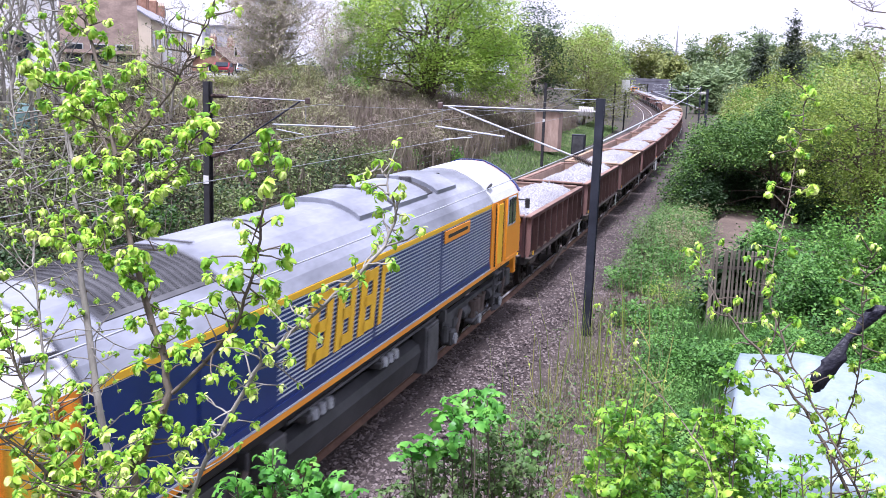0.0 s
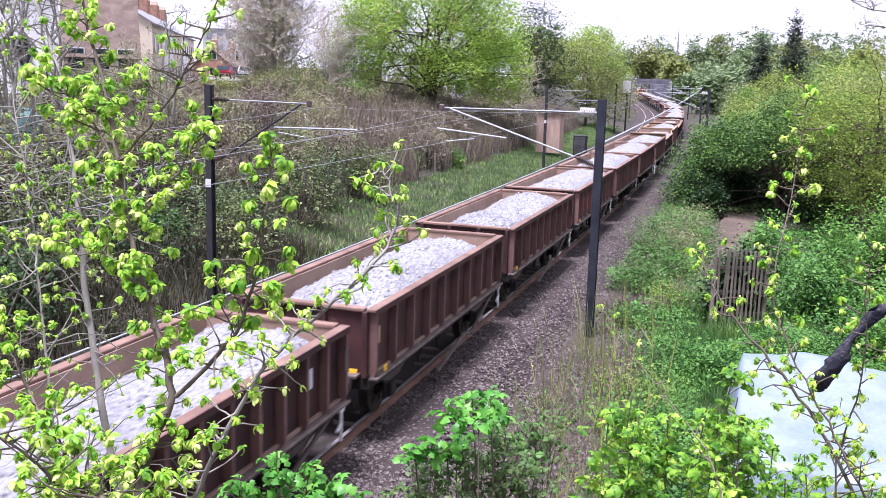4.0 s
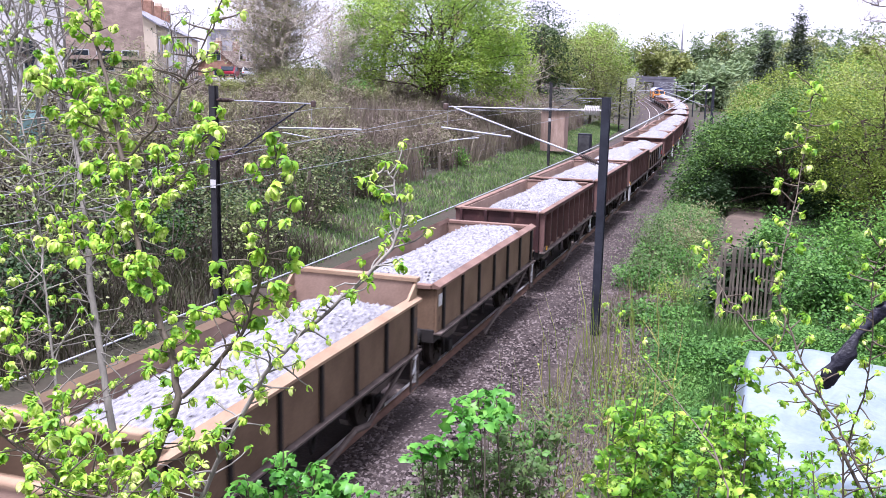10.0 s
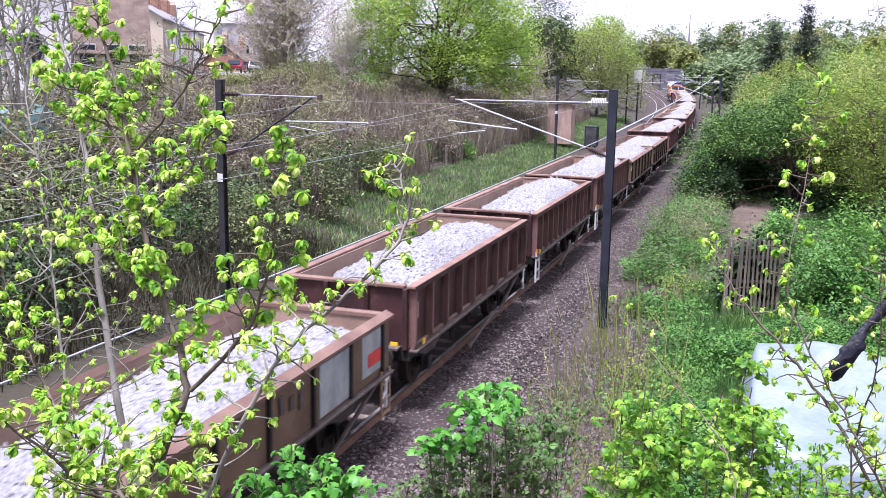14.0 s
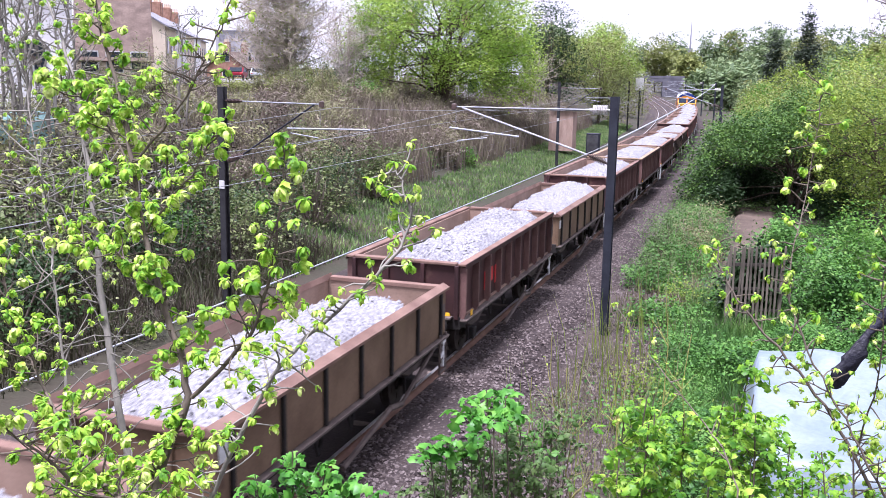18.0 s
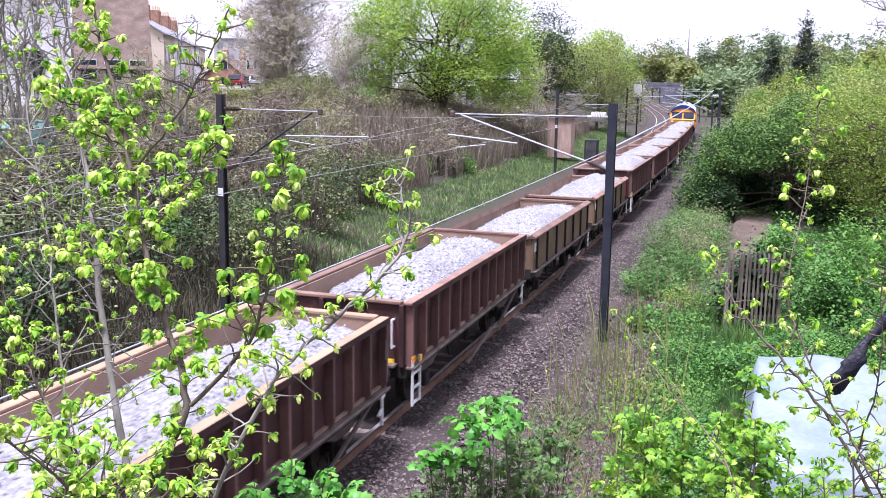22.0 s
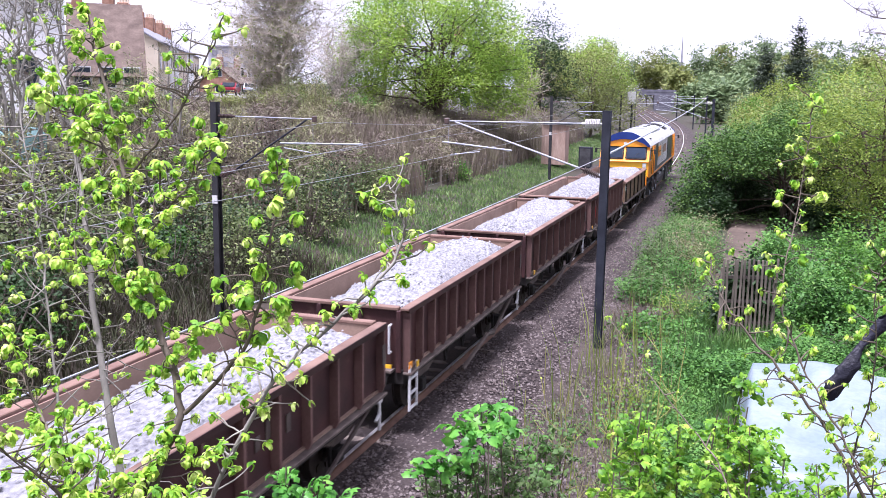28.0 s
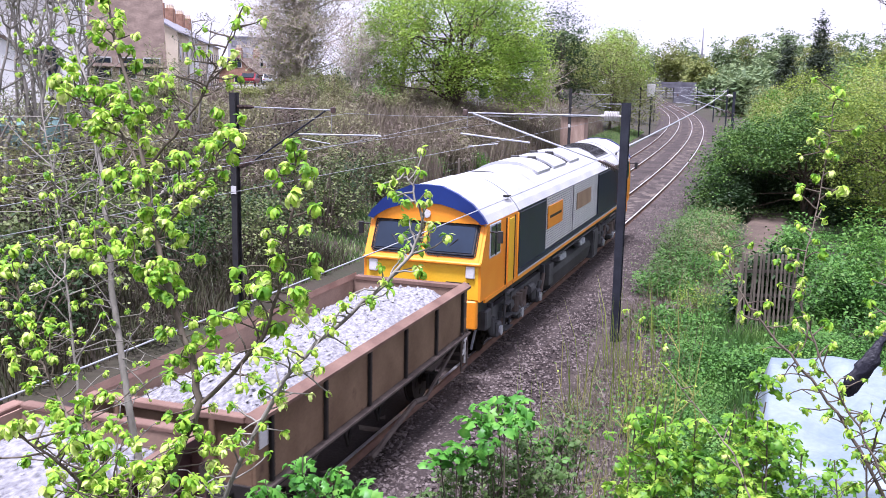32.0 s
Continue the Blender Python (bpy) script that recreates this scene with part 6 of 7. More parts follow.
def build_foreground_shrubs():
    rng = np.random.default_rng(70)
    for k in range(12):
        x, y = 1.62 + 0.255 * k, 6.7 + 0.4 * math.sin(k * 2.1)
        tops = []
        for j in range(4):
            dx, dy = rng.normal() * 0.16, rng.normal() * 0.2
            u = min(1, max(0, (x + dx - 1.05) / 2.15))
            tops.append((dx, dy, 3.02 + 0.60 * math.sin(math.pi * u) ** 0.8 - 0.22 * (x > 3.2) + rng.normal() * 0.17))
        leafy_shrub("young_maple_shrub", x, y, tops, "young maple shrub with bright yellow-green leaves", 460 + k, "shrub", 0.060, 36, 0.13, 6, low=1.1)["group"] = "young maple shrubs"
    # slim yellow-green shoots on the slope
    for k, (x, z, dx) in enumerate(((1.15, 3.96, -0.10), (1.28, 3.62, -0.08), (1.86, 4.10, -0.18), (1.93, 4.33, 0.05), (1.66, 3.60, -0.05), (1.08, 3.74, 0.2), (2.14, 4.0, 0.06), (1.02, 3.55, -0.12))):
        y = 7.7 + 0.12 * math.sin(k * 1.9)
        gz = ground_at(x, y) - 0.05
        sh = thing("willow_shoot", pose(x, y, gz), label="slim upright yellow-green willow shoot on the slope", category="sapling", group="willow shoots")
        st, lf = Tubes(), []
        S = limb(st, rng, (0, 0, 0), (dx, 0.05, z - gz), 0.011, 0.003, 0.03, 6, 12)
        for j in range(16):
            i = rng.integers(4, 11)
            d = rng.normal(size=3) * np.array([1, 0.6, 0.3]) + np.array([0, 0, 1.3])
            q = S[i] + d / np.linalg.norm(d) * rng.uniform(0.12, 0.40)
            T = limb(st, rng, S[i], q, 0.004, 0.0015, 0.08, 4, 5)
            lf += [T[m] + rng.normal(size=3) * 0.012 for m in (2, 3, 4)]
        link("stem", st.data("stem", M["shoot"]), sh)
        V, F = leaves(np.array(lf), 0.035, rng, 0.4)
        link("foliage", meshdata("foliage", V, F, M["shrub"]), sh)
    leafy_shrub("leafy_shrub", -0.95, 6.3, [(-0.25, 0, 3.3), (0.0, 0.1, 3.45), (0.25, 0, 3.4), (0.1, -0.2, 3.2), (-0.1, 0.1, 3.1), (0.38, 0.1, 3.2)], "rich green leafy shrub on the slope", 480, "plant", 0.075, 26, 0.10, 6, low=0.7)
    leafy_shrub("sycamore_seedling", 0.50, 6.8, [(-0.17, 0, 3.62), (-0.05, 0.05, 3.76), (0.09, 0, 3.70), (0.0, -0.1, 3.58)], "young sycamore with broad fresh green leaves", 481, "plant", 0.105, 6, 0.08, 5, low=0.12)
    leafy_shrub("sycamore_seedling", 0.14, 6.8, [(-0.12, 0, 3.34), (0.02, 0, 3.40), (0.14, 0.05, 3.32)], "young sycamore with broad fresh green leaves", 482, "plant", 0.09, 5, 0.07, 5, low=0.10)
    for k, (x, y, z) in enumerate(((0.35, 6.9, 3.28), (0.62, 7.1, 3.34), (0.05, 7.0, 3.1), (0.85, 7.0, 3.2), (1.05, 7.6, 3.35))):
        leafy_shrub("dusky_herb", x, y, [(0.0, 0, z), (0.16, 0.1, z - 0.1), (-0.16, 0, z - 0.15), (0.06, 0.1, z - 0.3)], "dusky green wiry herb", 485 + k, "hedge", 0.045, 26, 0.10, 5, "twig", low=0.45)
    leafy_shrub("dusky_herb", 0.78, 7.4, [(0.0, 0, 3.5), (0.2, 0.1, 3.3), (-0.2, 0, 3.25), (0.1, 0, 3.1)], "dusky green wiry herb", 484, "herb", 0.04, 22, 0.10, 4, "twig")


# ---- foreground saplings: branches in metres ----
BRANCHES = {
    'stem': [(-1.16, 3.75, 4.25), (-1.08, 3.81, 4.57), (-0.99, 3.84, 4.74), (-1.06, 3.90, 4.94), (-1.15, 3.97, 5.17), (-1.24, 4.07, 5.42), (-1.30, 4.17, 5.67), (-1.40, 4.34, 5.99), (-1.50, 4.44, 6.23), (-1.56, 4.53, 6.44)],
    'fork': [(-1.30, 4.18, 5.69), (-1.09, 4.06, 5.89), (-0.96, 3.99, 6.08), (-0.83, 3.93, 6.33)],
    'fork2': [(-0.99, 3.84, 4.74), (-0.78, 3.72, 4.96), (-0.67, 3.65, 5.13), (-0.60, 3.60, 5.40), (-0.56, 3.59, 5.62), (-0.55, 3.62, 5.82)],
    'long': [(-0.87, 3.47, 4.40), (-0.67, 3.39, 4.81), (-0.52, 3.33, 5.07), (-0.37, 3.31, 5.23), (-0.18, 3.23, 5.41), (-0.09, 3.25, 5.51), (-0.06, 3.27, 5.60), (-0.09, 3.31, 5.71), (-0.13, 3.35, 5.79)],
    'pale': [(-1.49, 4.69, 3.79), (-1.60, 4.77, 4.21), (-1.71, 4.92, 4.69), (-1.80, 5.07, 5.24), (-1.88, 5.24, 5.56), (-1.98, 5.41, 5.95), (-2.11, 5.58, 6.26), (-2.26, 5.73, 6.52)],
    'paleL': [(-1.80, 5.07, 5.21), (-1.91, 4.90, 5.40), (-2.04, 4.82, 5.47), (-2.17, 4.74, 5.58)],
    'low': [(-1.19, 3.38, 4.43), (-1.31, 3.31, 4.61), (-1.41, 3.29, 4.72), (-1.55, 3.26, 4.84)],
    'low2': [(-1.05, 3.19, 4.53), (-1.43, 3.71, 4.53), (-1.70, 4.05, 4.68), (-1.92, 4.31, 4.94), (-2.04, 4.46, 5.20)],
    'paleR': [(-1.78, 5.05, 5.13), (-1.62, 4.99, 5.35), (-1.42, 4.91, 5.51), (-1.22, 4.94, 5.69)],
    'u1': [(-1.75, 4.43, 4.52), (-1.85, 4.62, 4.98), (-1.95, 4.81, 5.46), (-2.09, 5.00, 5.90), (-2.18, 5.18, 6.30)],
    'u2': [(-1.23, 4.07, 5.39), (-1.06, 4.00, 5.59), (-0.93, 3.93, 5.76), (-0.86, 3.90, 5.89)],
    'u3': [(-1.30, 4.17, 5.65), (-1.43, 4.26, 5.85), (-1.61, 4.39, 5.98), (-1.78, 4.51, 6.06)],
    'u4': [(-1.16, 3.98, 5.18), (-1.31, 4.05, 5.30), (-1.51, 4.16, 5.32), (-1.68, 4.28, 5.39)],
    'rightC': [(2.21, 4.25, 4.05), (2.06, 4.30, 4.33), (1.94, 4.39, 4.54), (1.79, 4.49, 4.75), (1.68, 4.56, 4.85), (1.55, 4.64, 5.01), (1.48, 4.72, 5.16), (1.48, 4.80, 5.28)],
    'rightD': [(2.06, 3.88, 4.23), (1.91, 3.93, 4.51), (1.79, 4.03, 4.74), (1.68, 4.12, 4.97), (1.64, 4.26, 5.17), (1.74, 4.41, 5.42), (1.85, 4.56, 5.70), (1.93, 4.74, 6.10)],
    'rightF': [(1.55, 4.40, 4.10), (1.48, 4.48, 4.30), (1.42, 4.57, 4.37), (1.24, 4.65, 4.58), (1.13, 4.73, 4.72), (1.01, 4.82, 4.88), (0.99, 4.90, 4.92)],
    'rightE': [(2.06, 4.30, 4.33), (2.07, 4.16, 4.67), (2.05, 4.11, 4.95), (1.99, 4.06, 5.22), (1.99, 4.00, 5.44)],
}


def leaf_cluster_arrays(seed, n, L, broad=0.21, maple=False):
    """A drooping rosette of folded, toothed young leaves that meet in one bud."""
    rng = np.random.default_rng(seed)
    out = [(0.22, 0.5), (0.40, 1.0), (0.52, 0.72), (0.70, 0.78), (1.0, 0.0), (0.70, -0.78), (0.52, -0.72), (0.40, -1.0), (0.22, -0.5)]
    if maple:
        out = [(0.16, 0.30), (0.22, 0.95), (0.44, 0.48), (0.64, 0.95), (1.0, 0.0), (0.64, -0.95), (0.44, -0.48), (0.22, -0.95), (0.16, -0.30)]
    V, F = [(0, 0, 0)], []
    for k in range(n):
        az = k * 2.4 + rng.normal() * 0.3
        el0, droop = (rng.uniform(-0.2, 0.7), rng.uniform(0.5, 1.3)) if maple else (rng.uniform(-0.9, 1.2), rng.uniform(0.8, 2.4))
        s = L * rng.uniform(0.6, 1.25)
        base = len(V)
        tilt = rng.uniform(-0.6, 0.6)
        for u, v in [(0.55, 0.0)] + out:
            ang = el0 - droop * u * 0.75
            r = s * ((0.35 if maple else 0.12) + 0.9 * u)
            x, z = r * math.cos(ang), r * math.sin(ang)
            w = v * s * broad
            V.append((x * math.cos(az) - w * math.sin(az), x * math.sin(az) + w * math.cos(az), z - abs(w) * 0.5 + tilt * w))
        m = len(out)
        F += [(base, base + 1 + i, base + 2 + i) for i in range(m - 1)] + [(base, 0, base + 1), (base, base + m, 0)]
    return np.array(V), np.array(F)


def leaf_cluster_data(seed, n, L, material):
    return meshdata("leaf_cluster", *leaf_cluster_arrays(seed, n, L, 0.25), material)


def sapling(name, keys, label, seed, r0, step, clusters, bark, other={}, density=1.0, reach=(0.05, 0.2), cs=(0.75, 1.25), skip=0.0, barks={}):
    rng = np.random.default_rng(seed)
    foot = BRANCHES[keys[0]][0]
    gz = ground_at(foot[0], foot[1])
    t = thing(name, pose(foot[0], foot[1], gz - 0.05), label=label, category="sapling")
    org = np.array([foot[0], foot[1], gz - 0.05])
    n = 0
    for key, rr in zip(keys, r0):
        P = np.array(BRANCHES[key], float) - org
        tb, tt = Tubes(), Tubes()
        # smooth the line, with knuckles
        u = np.linspace(0, len(P) - 1, (len(P) - 1) * 4 + 1)
        Q = np.stack([np.interp(u, np.arange(len(P)), P[:, i]) for i in range(3)], 1)
        for _ in range(2):
            Q[1:-1] = 0.25 * Q[:-2] + 0.5 * Q[1:-1] + 0.25 * Q[2:]
        Q[1:-1] += rng.normal(size=(len(Q) - 2, 3)) * 0.004
        if key == keys[0] or P[0][2] < 4.6 - org[2]:
            Q = np.concatenate([[[Q[0][0] * 0.2, Q[0][1] * 0.2, 0.0]], Q])
        rad = np.linspace(rr, rr * 0.28, len(Q))
        tb.add(Q, list(rad), 8)
        seg = np.linalg.norm(np.diff(Q, axis=0), axis=1)
        cum = np.concatenate([[0], np.cumsum(seg)])
        ends = [(Q[-1], 1.0)]
        s = cum[-1] * skip + 0.05
        while s < cum[-1]:
            p = np.array([np.interp(s, cum, Q[:, i]) for i in range(3)])
            f0 = s / cum[-1]
            d = rng.normal(size=3) * np.array([1, 0.8, 0.5]) + np.array([0, 0, 0.45])
            d /= np.linalg.norm(d)
            L = rng.uniform(*reach) * (1.25 - 0.5 * f0)
            q = p + d * L
            tw = limb(tt, rng, p, q, 0.0042, 0.0022, 0.12, 5, 5)
            ends.append((q, 1.0))
            if L > 0.12 and rng.random() < 0.75:
                d2 = rng.normal(size=3) + np.array([0, 0, 0.3])
                q2 = tw[2] + d2 / np.linalg.norm(d2) * rng.uniform(0.03, 0.09)
                tt.add([tw[2], q2], [0.0026, 0.0018], 4)
                ends.append((q2, 0.8))
            s += step * rng.uniform(0.6, 1.4) / density
        br = link("branch", tb.data("branch", M[barks.get(key, bark)]), t)
        link("twig", tt.data("twig", M[barks.get(key, bark)]), br)["kind"] = "stuff"
        for q, k in ends:
            cset = other.get(key, clusters)
            c = cset[rng.integers(0, len(cset))]
            sc = k * rng.uniform(*cs)
            link("sprig", c, t, m=Matrix.LocRotScale(Vector(q), Euler((rng.normal() * 0.35, rng.normal() * 0.35, rng.uniform(0, 6.28))), Vector((sc, sc, sc))))
            n += 1
    return t


def build_saplings():
    cl = [leaf_cluster_data(500 + k, 18 + k % 4, 0.044, M["lime"]) for k in range(6)]
    small = [leaf_cluster_data(520 + k, 13 + k % 3, 0.033, M["lime"]) for k in range(4)]
    sapling("lime_sapling", ["stem", "fork", "fork2", "long", "u2", "u3", "u4"], "young sapling with drooping fresh lime-green leaves", 1, [0.020, 0.007, 0.010, 0.010, 0.006, 0.006, 0.006], 0.023, cl, "bark", {"long": small, "fork": small}, reach=(0.04, 0.20), cs=(0.65, 1.2), skip=0.15, barks={"long": "bark_pale"})
    sapling("pale_sapling", ["pale", "paleL", "paleR", "u1"], "grey-barked sapling with small opening leaves", 2, [0.023, 0.009, 0.009, 0.008], 0.034, cl[:4] + small, "bark_pale", reach=(0.1, 0.50), cs=(0.4, 0.85), skip=0.1)
    sapling("low_sapling", ["low2", "low"], "brown-twigged sapling with lime-green leaves", 3, [0.011, 0.010], 0.023, cl, "bark", reach=(0.06, 0.34), cs=(0.6, 1.15), skip=0.1)
    sapling("bare_sapling", ["rightF"], "thin pale leaning sapling, almost bare", 5, [0.005], 0.11, small, "twig", reach=(0.03, 0.12), cs=(0.5, 0.9), skip=0.3)
    sapling("leaning_sapling", ["rightD", "rightC", "rightE"], "leaning grey sapling with opening lime-green leaves", 4, [0.006, 0.010, 0.005], 0.036, cl[:3] + small, "bark", reach=(0.04, 0.18), cs=(0.55, 0.95), skip=0.2)


# ---- gardens, houses, fence, sheds ----
def build_fence():
    f = thing("paling_fence", pose(8.90, 25.2, ground_at(8.90, 25.2) + 0.12, 0, 0, -2), label="weathered grey wooden paling fence panel among nettles", category="fence")
    rng = np.random.default_rng(80)
    pal = bmdata("paling", B((0, 0, 1.11), (0.060, 0.022, 2.32), 0.004), M["fence_wood"])
    for k in range(13):
        link("paling", pal, f, m=pose(-0.69 + k * 0.115, 0, -0.05 + rng.normal() * 0.02, 0, rng.normal() * 0.8, 0))
    for z in (0.45, 1.05, 1.72):
        part("rail", B((0, 0.035, z), (1.46, 0.04, 0.08)), M["fence_wood_shade"], f, "back rail with shade put into its dark wood colour")
    for x in (-0.72, 0.72):
        part("post", B((x, 0.05, 0.98), (0.09, 0.09, 2.0), 0.01), M["fence_wood"], f)


def build_lineside_fence():
    f = thing("lineside_fence", label="old post-and-wire fence along the bank's foot", category="fence")
    t = [Tubes() for _ in range(3)]
    pm = bmdata("post", B((0, 0, 0.5), (0.10, 0.10, 1.5), 0.01), M["fence_wood"])
    P = []
    for k in range(16):
        p = place(np.array([32.0 + 5.2 * k]), np.array([-10.6]))[0]
        z = ground_at(p[0], p[1])
        link("post", pm, f, m=pose(p[0], p[1], z, 1.5 * math.sin(k * 3), 2 * math.cos(k * 5), 20))
        P.append((p[0], p[1], z))
    for i, tt in enumerate(t):
        tt.add([(x, y, z + 0.35 + 0.35 * i) for x, y, z in P], 0.006, 4)
        link("wire", tt.data("wire", M["wire"]), f)


def build_sheet_roof():
    x, y = 6.28, 13.29
    s = thing("covered_shed", pose(x, y, ground_at(x, y), 0, 0, -19.5), label="low shed under a draped white plastic sheet", category="shed")
    rng = np.random.default_rng(81)
    nx, ny = 60, 50
    X, Y = np.meshgrid(np.linspace(-1.55, 2.4, nx), np.linspace(-2.2, 1.9, ny), indexing="ij")
    g = ground_at(x, y)
    z = 1.72 - g - 0.26 * np.clip(-(Y - 1.3), 0, 9) ** 0.9 * 0.75 - 0.10 * np.clip(X - 0.2, 0, 9)
    z += 0.10 * np.exp(-((X + 0.3 * Y) / 0.25) ** 2) + 0.035 * np.sin(3.1 * X + 1.3 * Y) + 0.02 * np.sin(7 * X - 3 * Y) + 0.012 * np.sin(13 * Y + 4 * X)
    z -= np.clip(Y - 1.55, 0, 9) * 1.8 + np.clip(-X - 1.35, 0, 9) * 3.5 + np.clip(-2.0 - Y, 0, 9) * 4
    V = np.stack([X, Y, z], -1).reshape(-1, 3)
    i, j = np.meshgrid(np.arange(nx - 1), np.arange(ny - 1), indexing="ij")
    F = np.stack([i * ny + j, (i + 1) * ny + j, (i + 1) * ny + j + 1, i * ny + j + 1], -1).reshape(-1, 4)
    me = meshdata("plastic_sheet", V, F, M["sheet"])
    me.polygons.foreach_set("use_smooth", [True] * len(me.polygons))
    link("plastic_sheet", me, s, "white draped plastic sheet with creases")
    part("shed_wall", B((0.45, -0.2, (0.9 - g) / 2), (3.7, 3.6, 0.9 - g - 0.1), 0.02), M["sheet"], s)


def build_black_bag():
    t = thing("black_bag", pose(2.48, 5.26, 4.35), label="torn black plastic bag caught in the branches", category="plastic bag")
    rng = np.random.default_rng(82)
    P = [(-0.10, 0.0, 0.0), (-0.075, 0.0, 0.10), (-0.01, 0.0, 0.20), (0.05, 0.01, 0.30), (0.14, 0.02, 0.40), (0.22, 0.02, 0.50)]
    W = [0.035, 0.070, 0.058, 0.026, 0.050, 0.060]
    V, F = [], []
    u = np.linspace(0, 5, 26)
    m = 14
    for k, q in enumerate(u):
        c = np.array([np.interp(q, range(6), [p[i] for p in P]) for i in range(3)])
        w = np.interp(q, range(6), W)
        for j in range(m):
            a = 2 * math.pi * j / m
            r = w * (1 + 0.3 * math.sin(3 * a + q * 2) + 0.25 * rng.normal() * 0.5)
            V.append(c + np.array([r * math.cos(a), 0.5 * r * math.sin(a), 0.25 * r * math.sin(a + 1)]))
    for k in range(len(u) - 1):
        for j in range(m):
            F.append((k * m + j, k * m + (j + 1) % m, (k + 1) * m + (j + 1) % m, (k + 1) * m + j))
    me = meshdata("bag", V, F, M["black_plastic"])
    me.polygons.foreach_set("use_smooth", [True] * len(me.polygons))
    link("bag", me, t)


def house(name, x, y, turn, w, d, h, roof_h, wall_m, roof_m, label, storeys=2, bays=3, chimneys=2, z0=None):
    """A gabled house: ridge along its local x."""
    z = ground_at(x, y) - 0.2 if z0 is None else z0
    t = thing(name, pose(x, y, z, 0, 0, turn), label=label, category="house", group="houses on the hill")
    bm = bmesh.new()
    prism(bm, [(-d / 2, 0), (d / 2, 0), (d / 2, h), (0, h + roof_h), (-d / 2, h)], w, "x", -w / 2)
    part("wall", bm, M[wall_m], t)
    for sy in (-1, 1):
        sl = math.hypot(d / 2 + 0.3, roof_h * (d / 2 + 0.3) / (d / 2))
        ang = math.atan2(roof_h, d / 2)
        rb = B((0, 0, 0), (w + 0.4, sl, 0.12), 0, Matrix.Rotation(-sy * ang, 4, "X"))
        bmesh.ops.translate(rb, verts=rb.verts, vec=(0, sy * (d / 4 + 0.15), h + roof_h / 2 - 0.15 * roof_h / (d / 2) + 0.08))
        part("roof", rb, M[roof_m], t)
    wm = bmdata("window", B((0, 0, 0), (0.95, 0.10, 1.25)), M["glass"])
    fm = bmdata("window_frame", B((0, 0.0, 0), (1.10, 0.06, 1.40)), M["white"])
    for s in range(storeys):
        for k in range(bays):
            for sy in (-1, 1):
                m = pose(-w / 2 + w * (k + 0.5) / bays, sy * (d / 2 + 0.02), 1.4 + s * 2.6)
                wf = link("window", wm, t, m=m)
                link("window_frame", fm, wf)
        for sx in (-1, 1):
            m = pose(sx * (w / 2 + 0.02), 0, 1.4 + s * 2.6, 0, 0, 90)
            wf = link("window", wm, t, m=m)
            link("window_frame", fm, wf)
    for k in range(chimneys):
        cx = -w / 2 + 0.5 + k * (w - 1.0) / max(1, chimneys - 1)
        c = part("chimney", B((cx, 0, h + roof_h + 0.5), (0.7, 0.9, 1.9), 0.03), M["brick"], t)
        pots = bmesh.new()
        for q in (-0.25, 0.0, 0.25):
            rod(pots, (cx, q, h + roof_h + 1.4), (cx, q, h + roof_h + 1.85), 0.11, 8)
        part("chimney_pot", pots, M["cream"], c)
    return t


def car(name, x, y, turn, paint, label, z0=None):
    z = ground_at(x, y) if z0 is None else z0
    t = thing(name, pose(x, y, z, 0, 0, turn), label=label, category="car", group="parked cars")
    bm = bmesh.new()
    prism(bm, [(-2.0, 0.35), (2.0, 0.35), (2.05, 0.7), (1.2, 0.86), (0.55, 1.38), (-1.05, 1.42), (-1.75, 0.92), (-2.05, 0.82)], 1.66, "y", -0.83)
    bmesh.ops.bevel(bm, geom=list(bm.edges), offset=0.06, segments=2, affect="EDGES")
    part("body", bm, M[paint], t)
    for pts, nm in (([(-1.80, 0.96), (-1.12, 1.40), (-1.16, 1.42), (-1.84, 0.98)], "rear_window"), ([(1.18, 0.90), (0.60, 1.36), (0.64, 1.38), (1.22, 0.92)], "windscreen")):
        part(nm, prism(bmesh.new(), pts, 1.36, "y", -0.68), M["glass"], t)
    for sy in (-1, 1):
        part("tail_light", B((-2.04, sy * 0.66, 0.80), (0.06, 0.22, 0.14), 0.02), M["red"], t)
    part("bumper", B((-2.04, 0, 0.48), (0.10, 1.6, 0.20), 0.03), M["lo_dark"], t)
    for sy in (-1, 1):
        g = bmesh.new()
        prism(g, [(-1.55, 0.92), (1.0, 0.90), (0.5, 1.32), (-1.0, 1.35)], 0.02, "y", sy * 0.83 - 0.01)
        part("side_glass", g, M["glass"], t)
        for sx in (-1, 1):
            wv = rod(bmesh.new(), (sx * 1.25, sy * 0.7, 0.31), (sx * 1.25, sy * 0.86, 0.31), 0.31, 16)
            tyre = part("wheel", wv, M["lo_dark"], t)
            part("rim", rod(bmesh.new(), (sx * 1.25, sy * 0.85, 0.31), (sx * 1.25, sy * 0.875, 0.31), 0.19, 12), M["galv"], tyre)
    return t


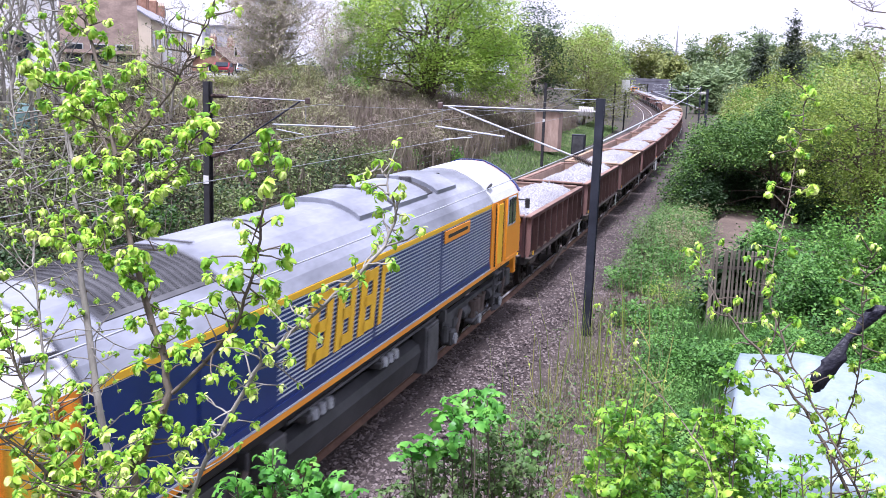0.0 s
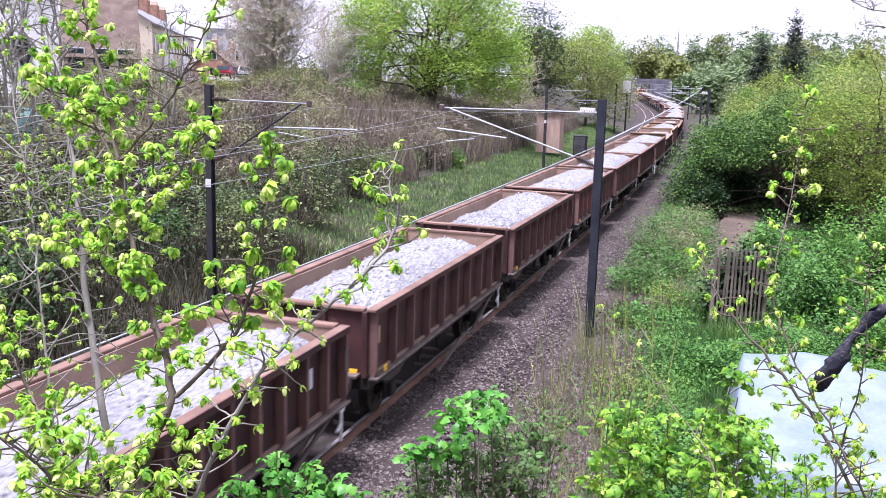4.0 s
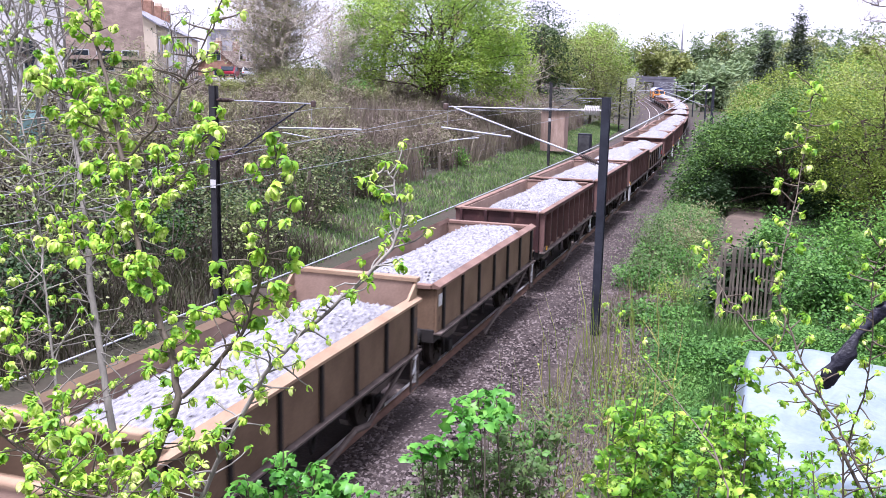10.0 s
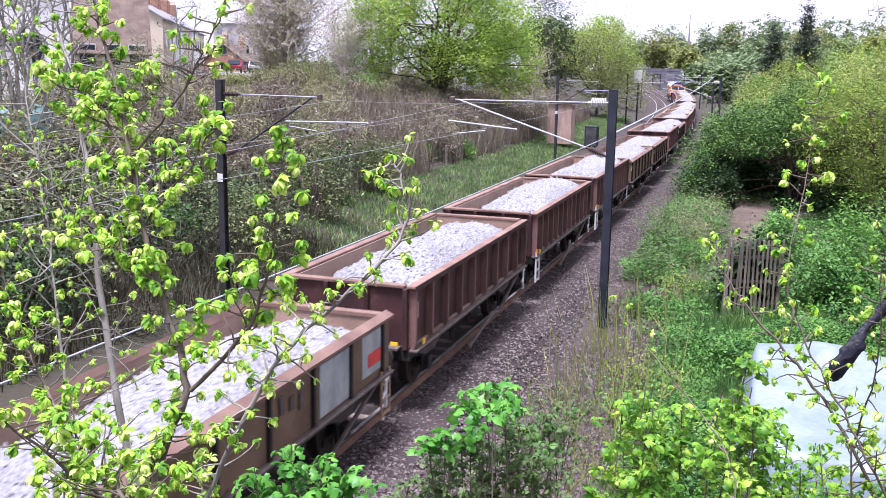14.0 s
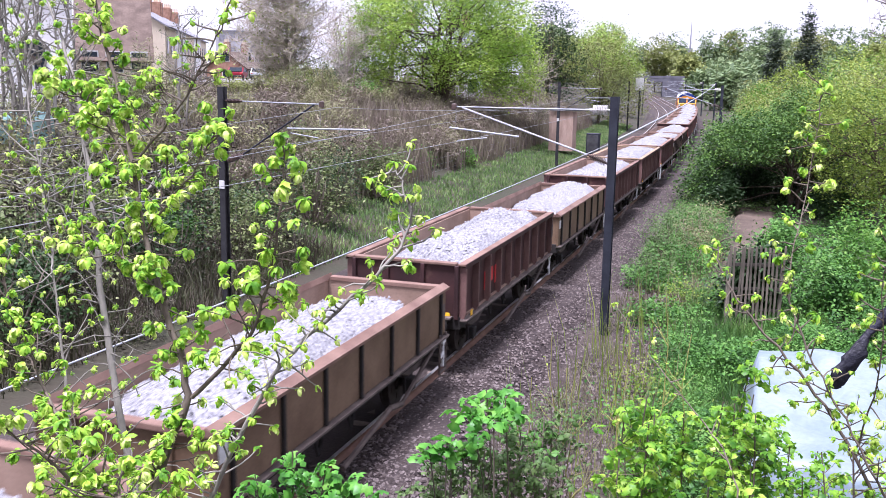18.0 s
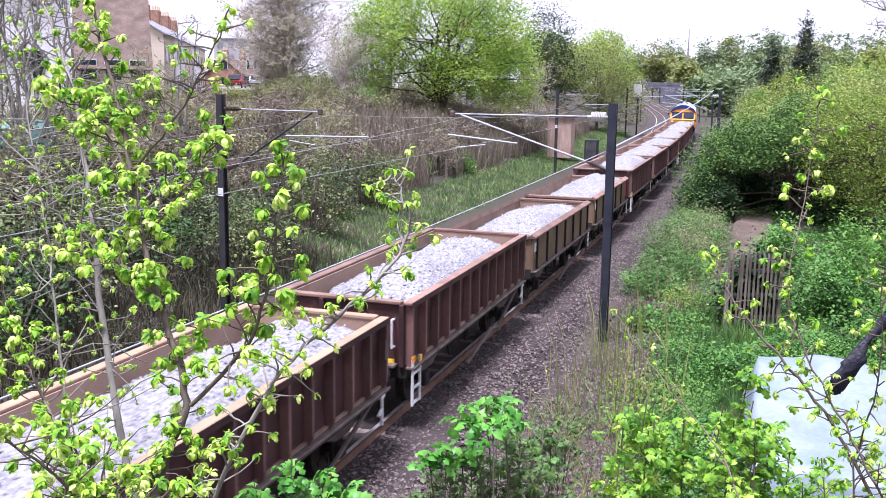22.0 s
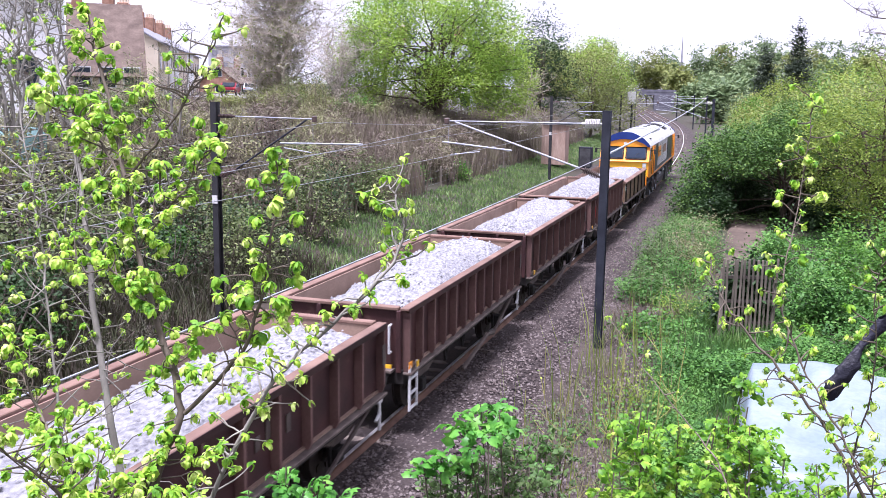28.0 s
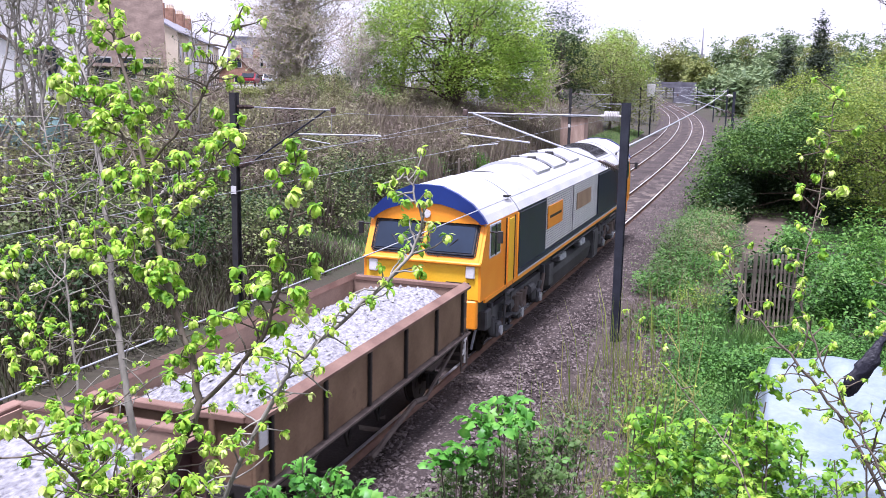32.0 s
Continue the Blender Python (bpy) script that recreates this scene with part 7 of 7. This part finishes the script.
def build_buildings():
    house("house", -23.2, 47.5, 22, 10.6, 6.5, 7.6, 2.6, "render_wall", "tile_roof", "white rendered house above the bank", z0=2.6)
    house("cottage", -20.2, 42.2, 113, 4.5, 5.4, 2.5, 1.7, "render_wall", "tile_roof", "low white extension with a brown tiled roof", storeys=1, bays=1, chimneys=0, z0=3.9)
    house("house", -22.5, 69, 18, 4.6, 11, 4.2, 4.8, "cream", "tile_roof", "house with a large brown tiled roof", z0=2.5, chimneys=1)
    for k in range(5):
        house("terraced_house", -26.4 - 1.5 * k, 84 + 9.4 * k, 99, 8.8, 7.6, 5.6, 2.2, "cream" if k % 2 == 0 else "render_wall", "slate", "terraced house with pale walls and chimneys", chimneys=2, z0=4.0)
    house("house", -28.6, 142, 80, 8, 6, 2.4, 2.2, "brick", "tile_roof", "brick house with tiled roof further up the road", z0=4.0)
    b = thing("office_block", pose(-43.4, 225, 4.6, 0, 0, 8), label="concrete block with rows of windows far off, haze put into its pale grey", category="building")
    part("wall", B((0, 0, 5.0), (12, 12, 10.0)), M["concrete_haze"], b)
    part("roof", B((0, 0, 10.15), (12.4, 12.4, 0.3)), M["slate"], b)
    wm = bmdata("window", B((0, -6.03, 0), (1.3, 0.1, 1.2)), M["slate"])
    for r in range(4):
        for k in range(5):
            link("window", wm, b, m=pose(-4.6 + k * 2.3, 0, 1.5 + r * 2.4))
    house("white_house", 0.6, 97, 20, 7, 7, 4.6, 2.4, "render_wall", "slate", "white house glimpsed behind the large tree", z0=3.6)
    car("car", -21.6, 108, 92, "car_red", "red hatchback parked by the road", z0=5.0)
    car("car", -20.6, 116.0, 92, "car_silver", "pale silver car parked behind the red one", z0=5.0)
    car("car", -19.4, 126.0, 95, "car_silver", "pale car parked further along", z0=5.0)
    bm = B((0, 0, 0), (7.0, 40, 1.8))
    rd = part("road", bm, M["asphalt"], None)
    rd.matrix_basis = pose(-21.8, 108.7, 4.1, 0, 0, 10.8)
    tagged(rd, "pale grey road above the railway bank", "road", kind="structure")
    # lineside hut and cabinet beyond the second mast
    p = place(np.array([77.0]), np.array([-8.3]))[0]
    h = thing("lineside_hut", pose(p[0], p[1], ground_at(p[0], p[1]) + 0.3, 0, 0, -20) @ Matrix.Diagonal((0.85, 0.85, 1.28, 1)), label="brown wooden lineside hut with a flat felt roof", category="hut")
    for k in range(12):
        part("plank", B((-1.05 + k * 0.19, -1.0, 1.25), (0.18, 0.04, 2.5), 0.005), M["shed_wood"], h)
    part("wall", B((0, 0, 1.2), (2.2, 1.9, 2.4)), M["shed_wood"], h)
    part("roof", B((0.3, 0, 2.58), (2.7, 2.4, 0.12)), M["lo_grey"], h)
    c2 = thing("relay_cabinet", pose(p[0] + 3.1, p[1] + 3.5, ground_at(p[0] + 3.1, p[1] + 3.5), 0, 0, -20), label="grey-blue lineside equipment cabinet", category="cabinet")
    part("body", B((0, 0, 0.9), (1.1, 0.7, 1.8), 0.02), M["mast"], c2)
    part("door", B((0, -0.36, 0.9), (0.9, 0.03, 1.5), 0.01), M["lo_grey"], c2)
    sg = thing("signal_post", pose(25.6, 118, ground_at(25.6, 118)), label="slim dark signal post with a white square board", category="signal")
    zg = ground_at(25.6, 118)
    part("post", rod(bmesh.new(), (0, 0, 0), (0, 0, 5.4 - zg), 0.10, 8), M["mast"], sg)
    part("board", B((-0.1, -0.14, 5.3 - zg), (1.0, 0.10, 1.5), 0.03), M["white"], sg, "white square board")
    p2 = place(np.array([77.0]), np.array([4.9]))[0]
    c3 = thing("relay_cabinet", pose(p2[0], p2[1], ground_at(p2[0], p2[1]), 0, 0, -16), label="grey-blue lineside cabinet beside a mast", category="cabinet")
    part("body", B((0, 0, 0.65), (0.9, 0.6, 1.3), 0.03), M["mast"], c3)
    part("door", B((0, -0.31, 0.65), (0.74, 0.03, 1.1), 0.01), M["galv"], c3)
    # green tank or cover behind the left trees
    g = thing("green_tarpaulin", pose(-17.0, 36, 2.6, 0, 0, 40), label="blue-green tarpaulin cover behind the bushes", category="tarpaulin")
    bm = B((0, 0, 0.9), (5, 2.6, 1.8), 0.25)
    part("cover", bm, M["tank_green"], g)
    # road bridge over the line far off
    m = on_line(352, -2.0)
    br = thing("road_bridge", m, label="dark brick and steel road bridge over the railway", category="bridge")
    part("deck", B((0, 0, 5.4), (26, 7, 1.3), 0.05), M["bridge"], br)
    for sx in (-1, 1):
        part("abutment", B((sx * 9.0, 0, 2.2), (7, 7.4, 5.6), 0.05), M["bridge"], br)
        part("parapet", B((0, sx * 3.4, 6.3), (26, 0.3, 0.9), 0.03), M["bridge"], br)
    sp = thing("church_spire", pose(112, 420, 10), label="thin dark church spire on the skyline", category="spire")
    s = bmesh.new()
    rod(s, (0, 0, 0), (0, 0, 8), 0.9, 8, 0.7), rod(s, (0, 0, 8), (0, 0, 20), 0.45, 8, 0.08)
    part("spire", s, M["slate"], sp)


def build_stones():
    """Loose ballast stones on the near shoulder."""
    rng = np.random.default_rng(90)
    n = 38000
    a = 12 + 46 * rng.random(n) ** 1.6
    l = rng.uniform(0.85, 4.7, n)
    P = place(a, l)
    P[:, 2] = np.interp(l, [1.35, 1.6, 2.3, 2.6, 3.0, 3.6, 4.7], [-0.165, -0.16, -0.17, -0.34, -0.41, -0.44, -0.475])
    r = rng.uniform(0.016, 0.045, n)[:, None, None]
    o = np.array([(1, 0.2, 0), (0.1, 1, 0.1), (-1, 0, 0.15), (0, -1, 0), (0.1, 0.1, 0.8)])
    q = rng.uniform(0.6, 1.3, (n, 5, 1))
    V = (P[:, None, :] + o[None] * r * q).reshape(-1, 3)
    b = np.arange(n)[:, None] * 5
    F = np.concatenate([b + [0, 1, 4], b + [1, 2, 4], b + [2, 3, 4], b + [3, 0, 4]], 1).reshape(-1, 3)
    tagged(link("ballast_stones", meshdata("ballast_stones", V, F, M["stone"])), "loose grey-brown ballast stones", "ballast", kind="stuff")


build_ground()
build_overhead()
build_train()
build_buildings()
build_fence()
build_lineside_fence()
build_sheet_roof()
build_far_woods()
build_trees()
build_line_edge()
build_left_bank()
build_right_side()
build_foreground_shrubs()
build_saplings()
build_black_bag()
build_stones()
build_track()
motions()
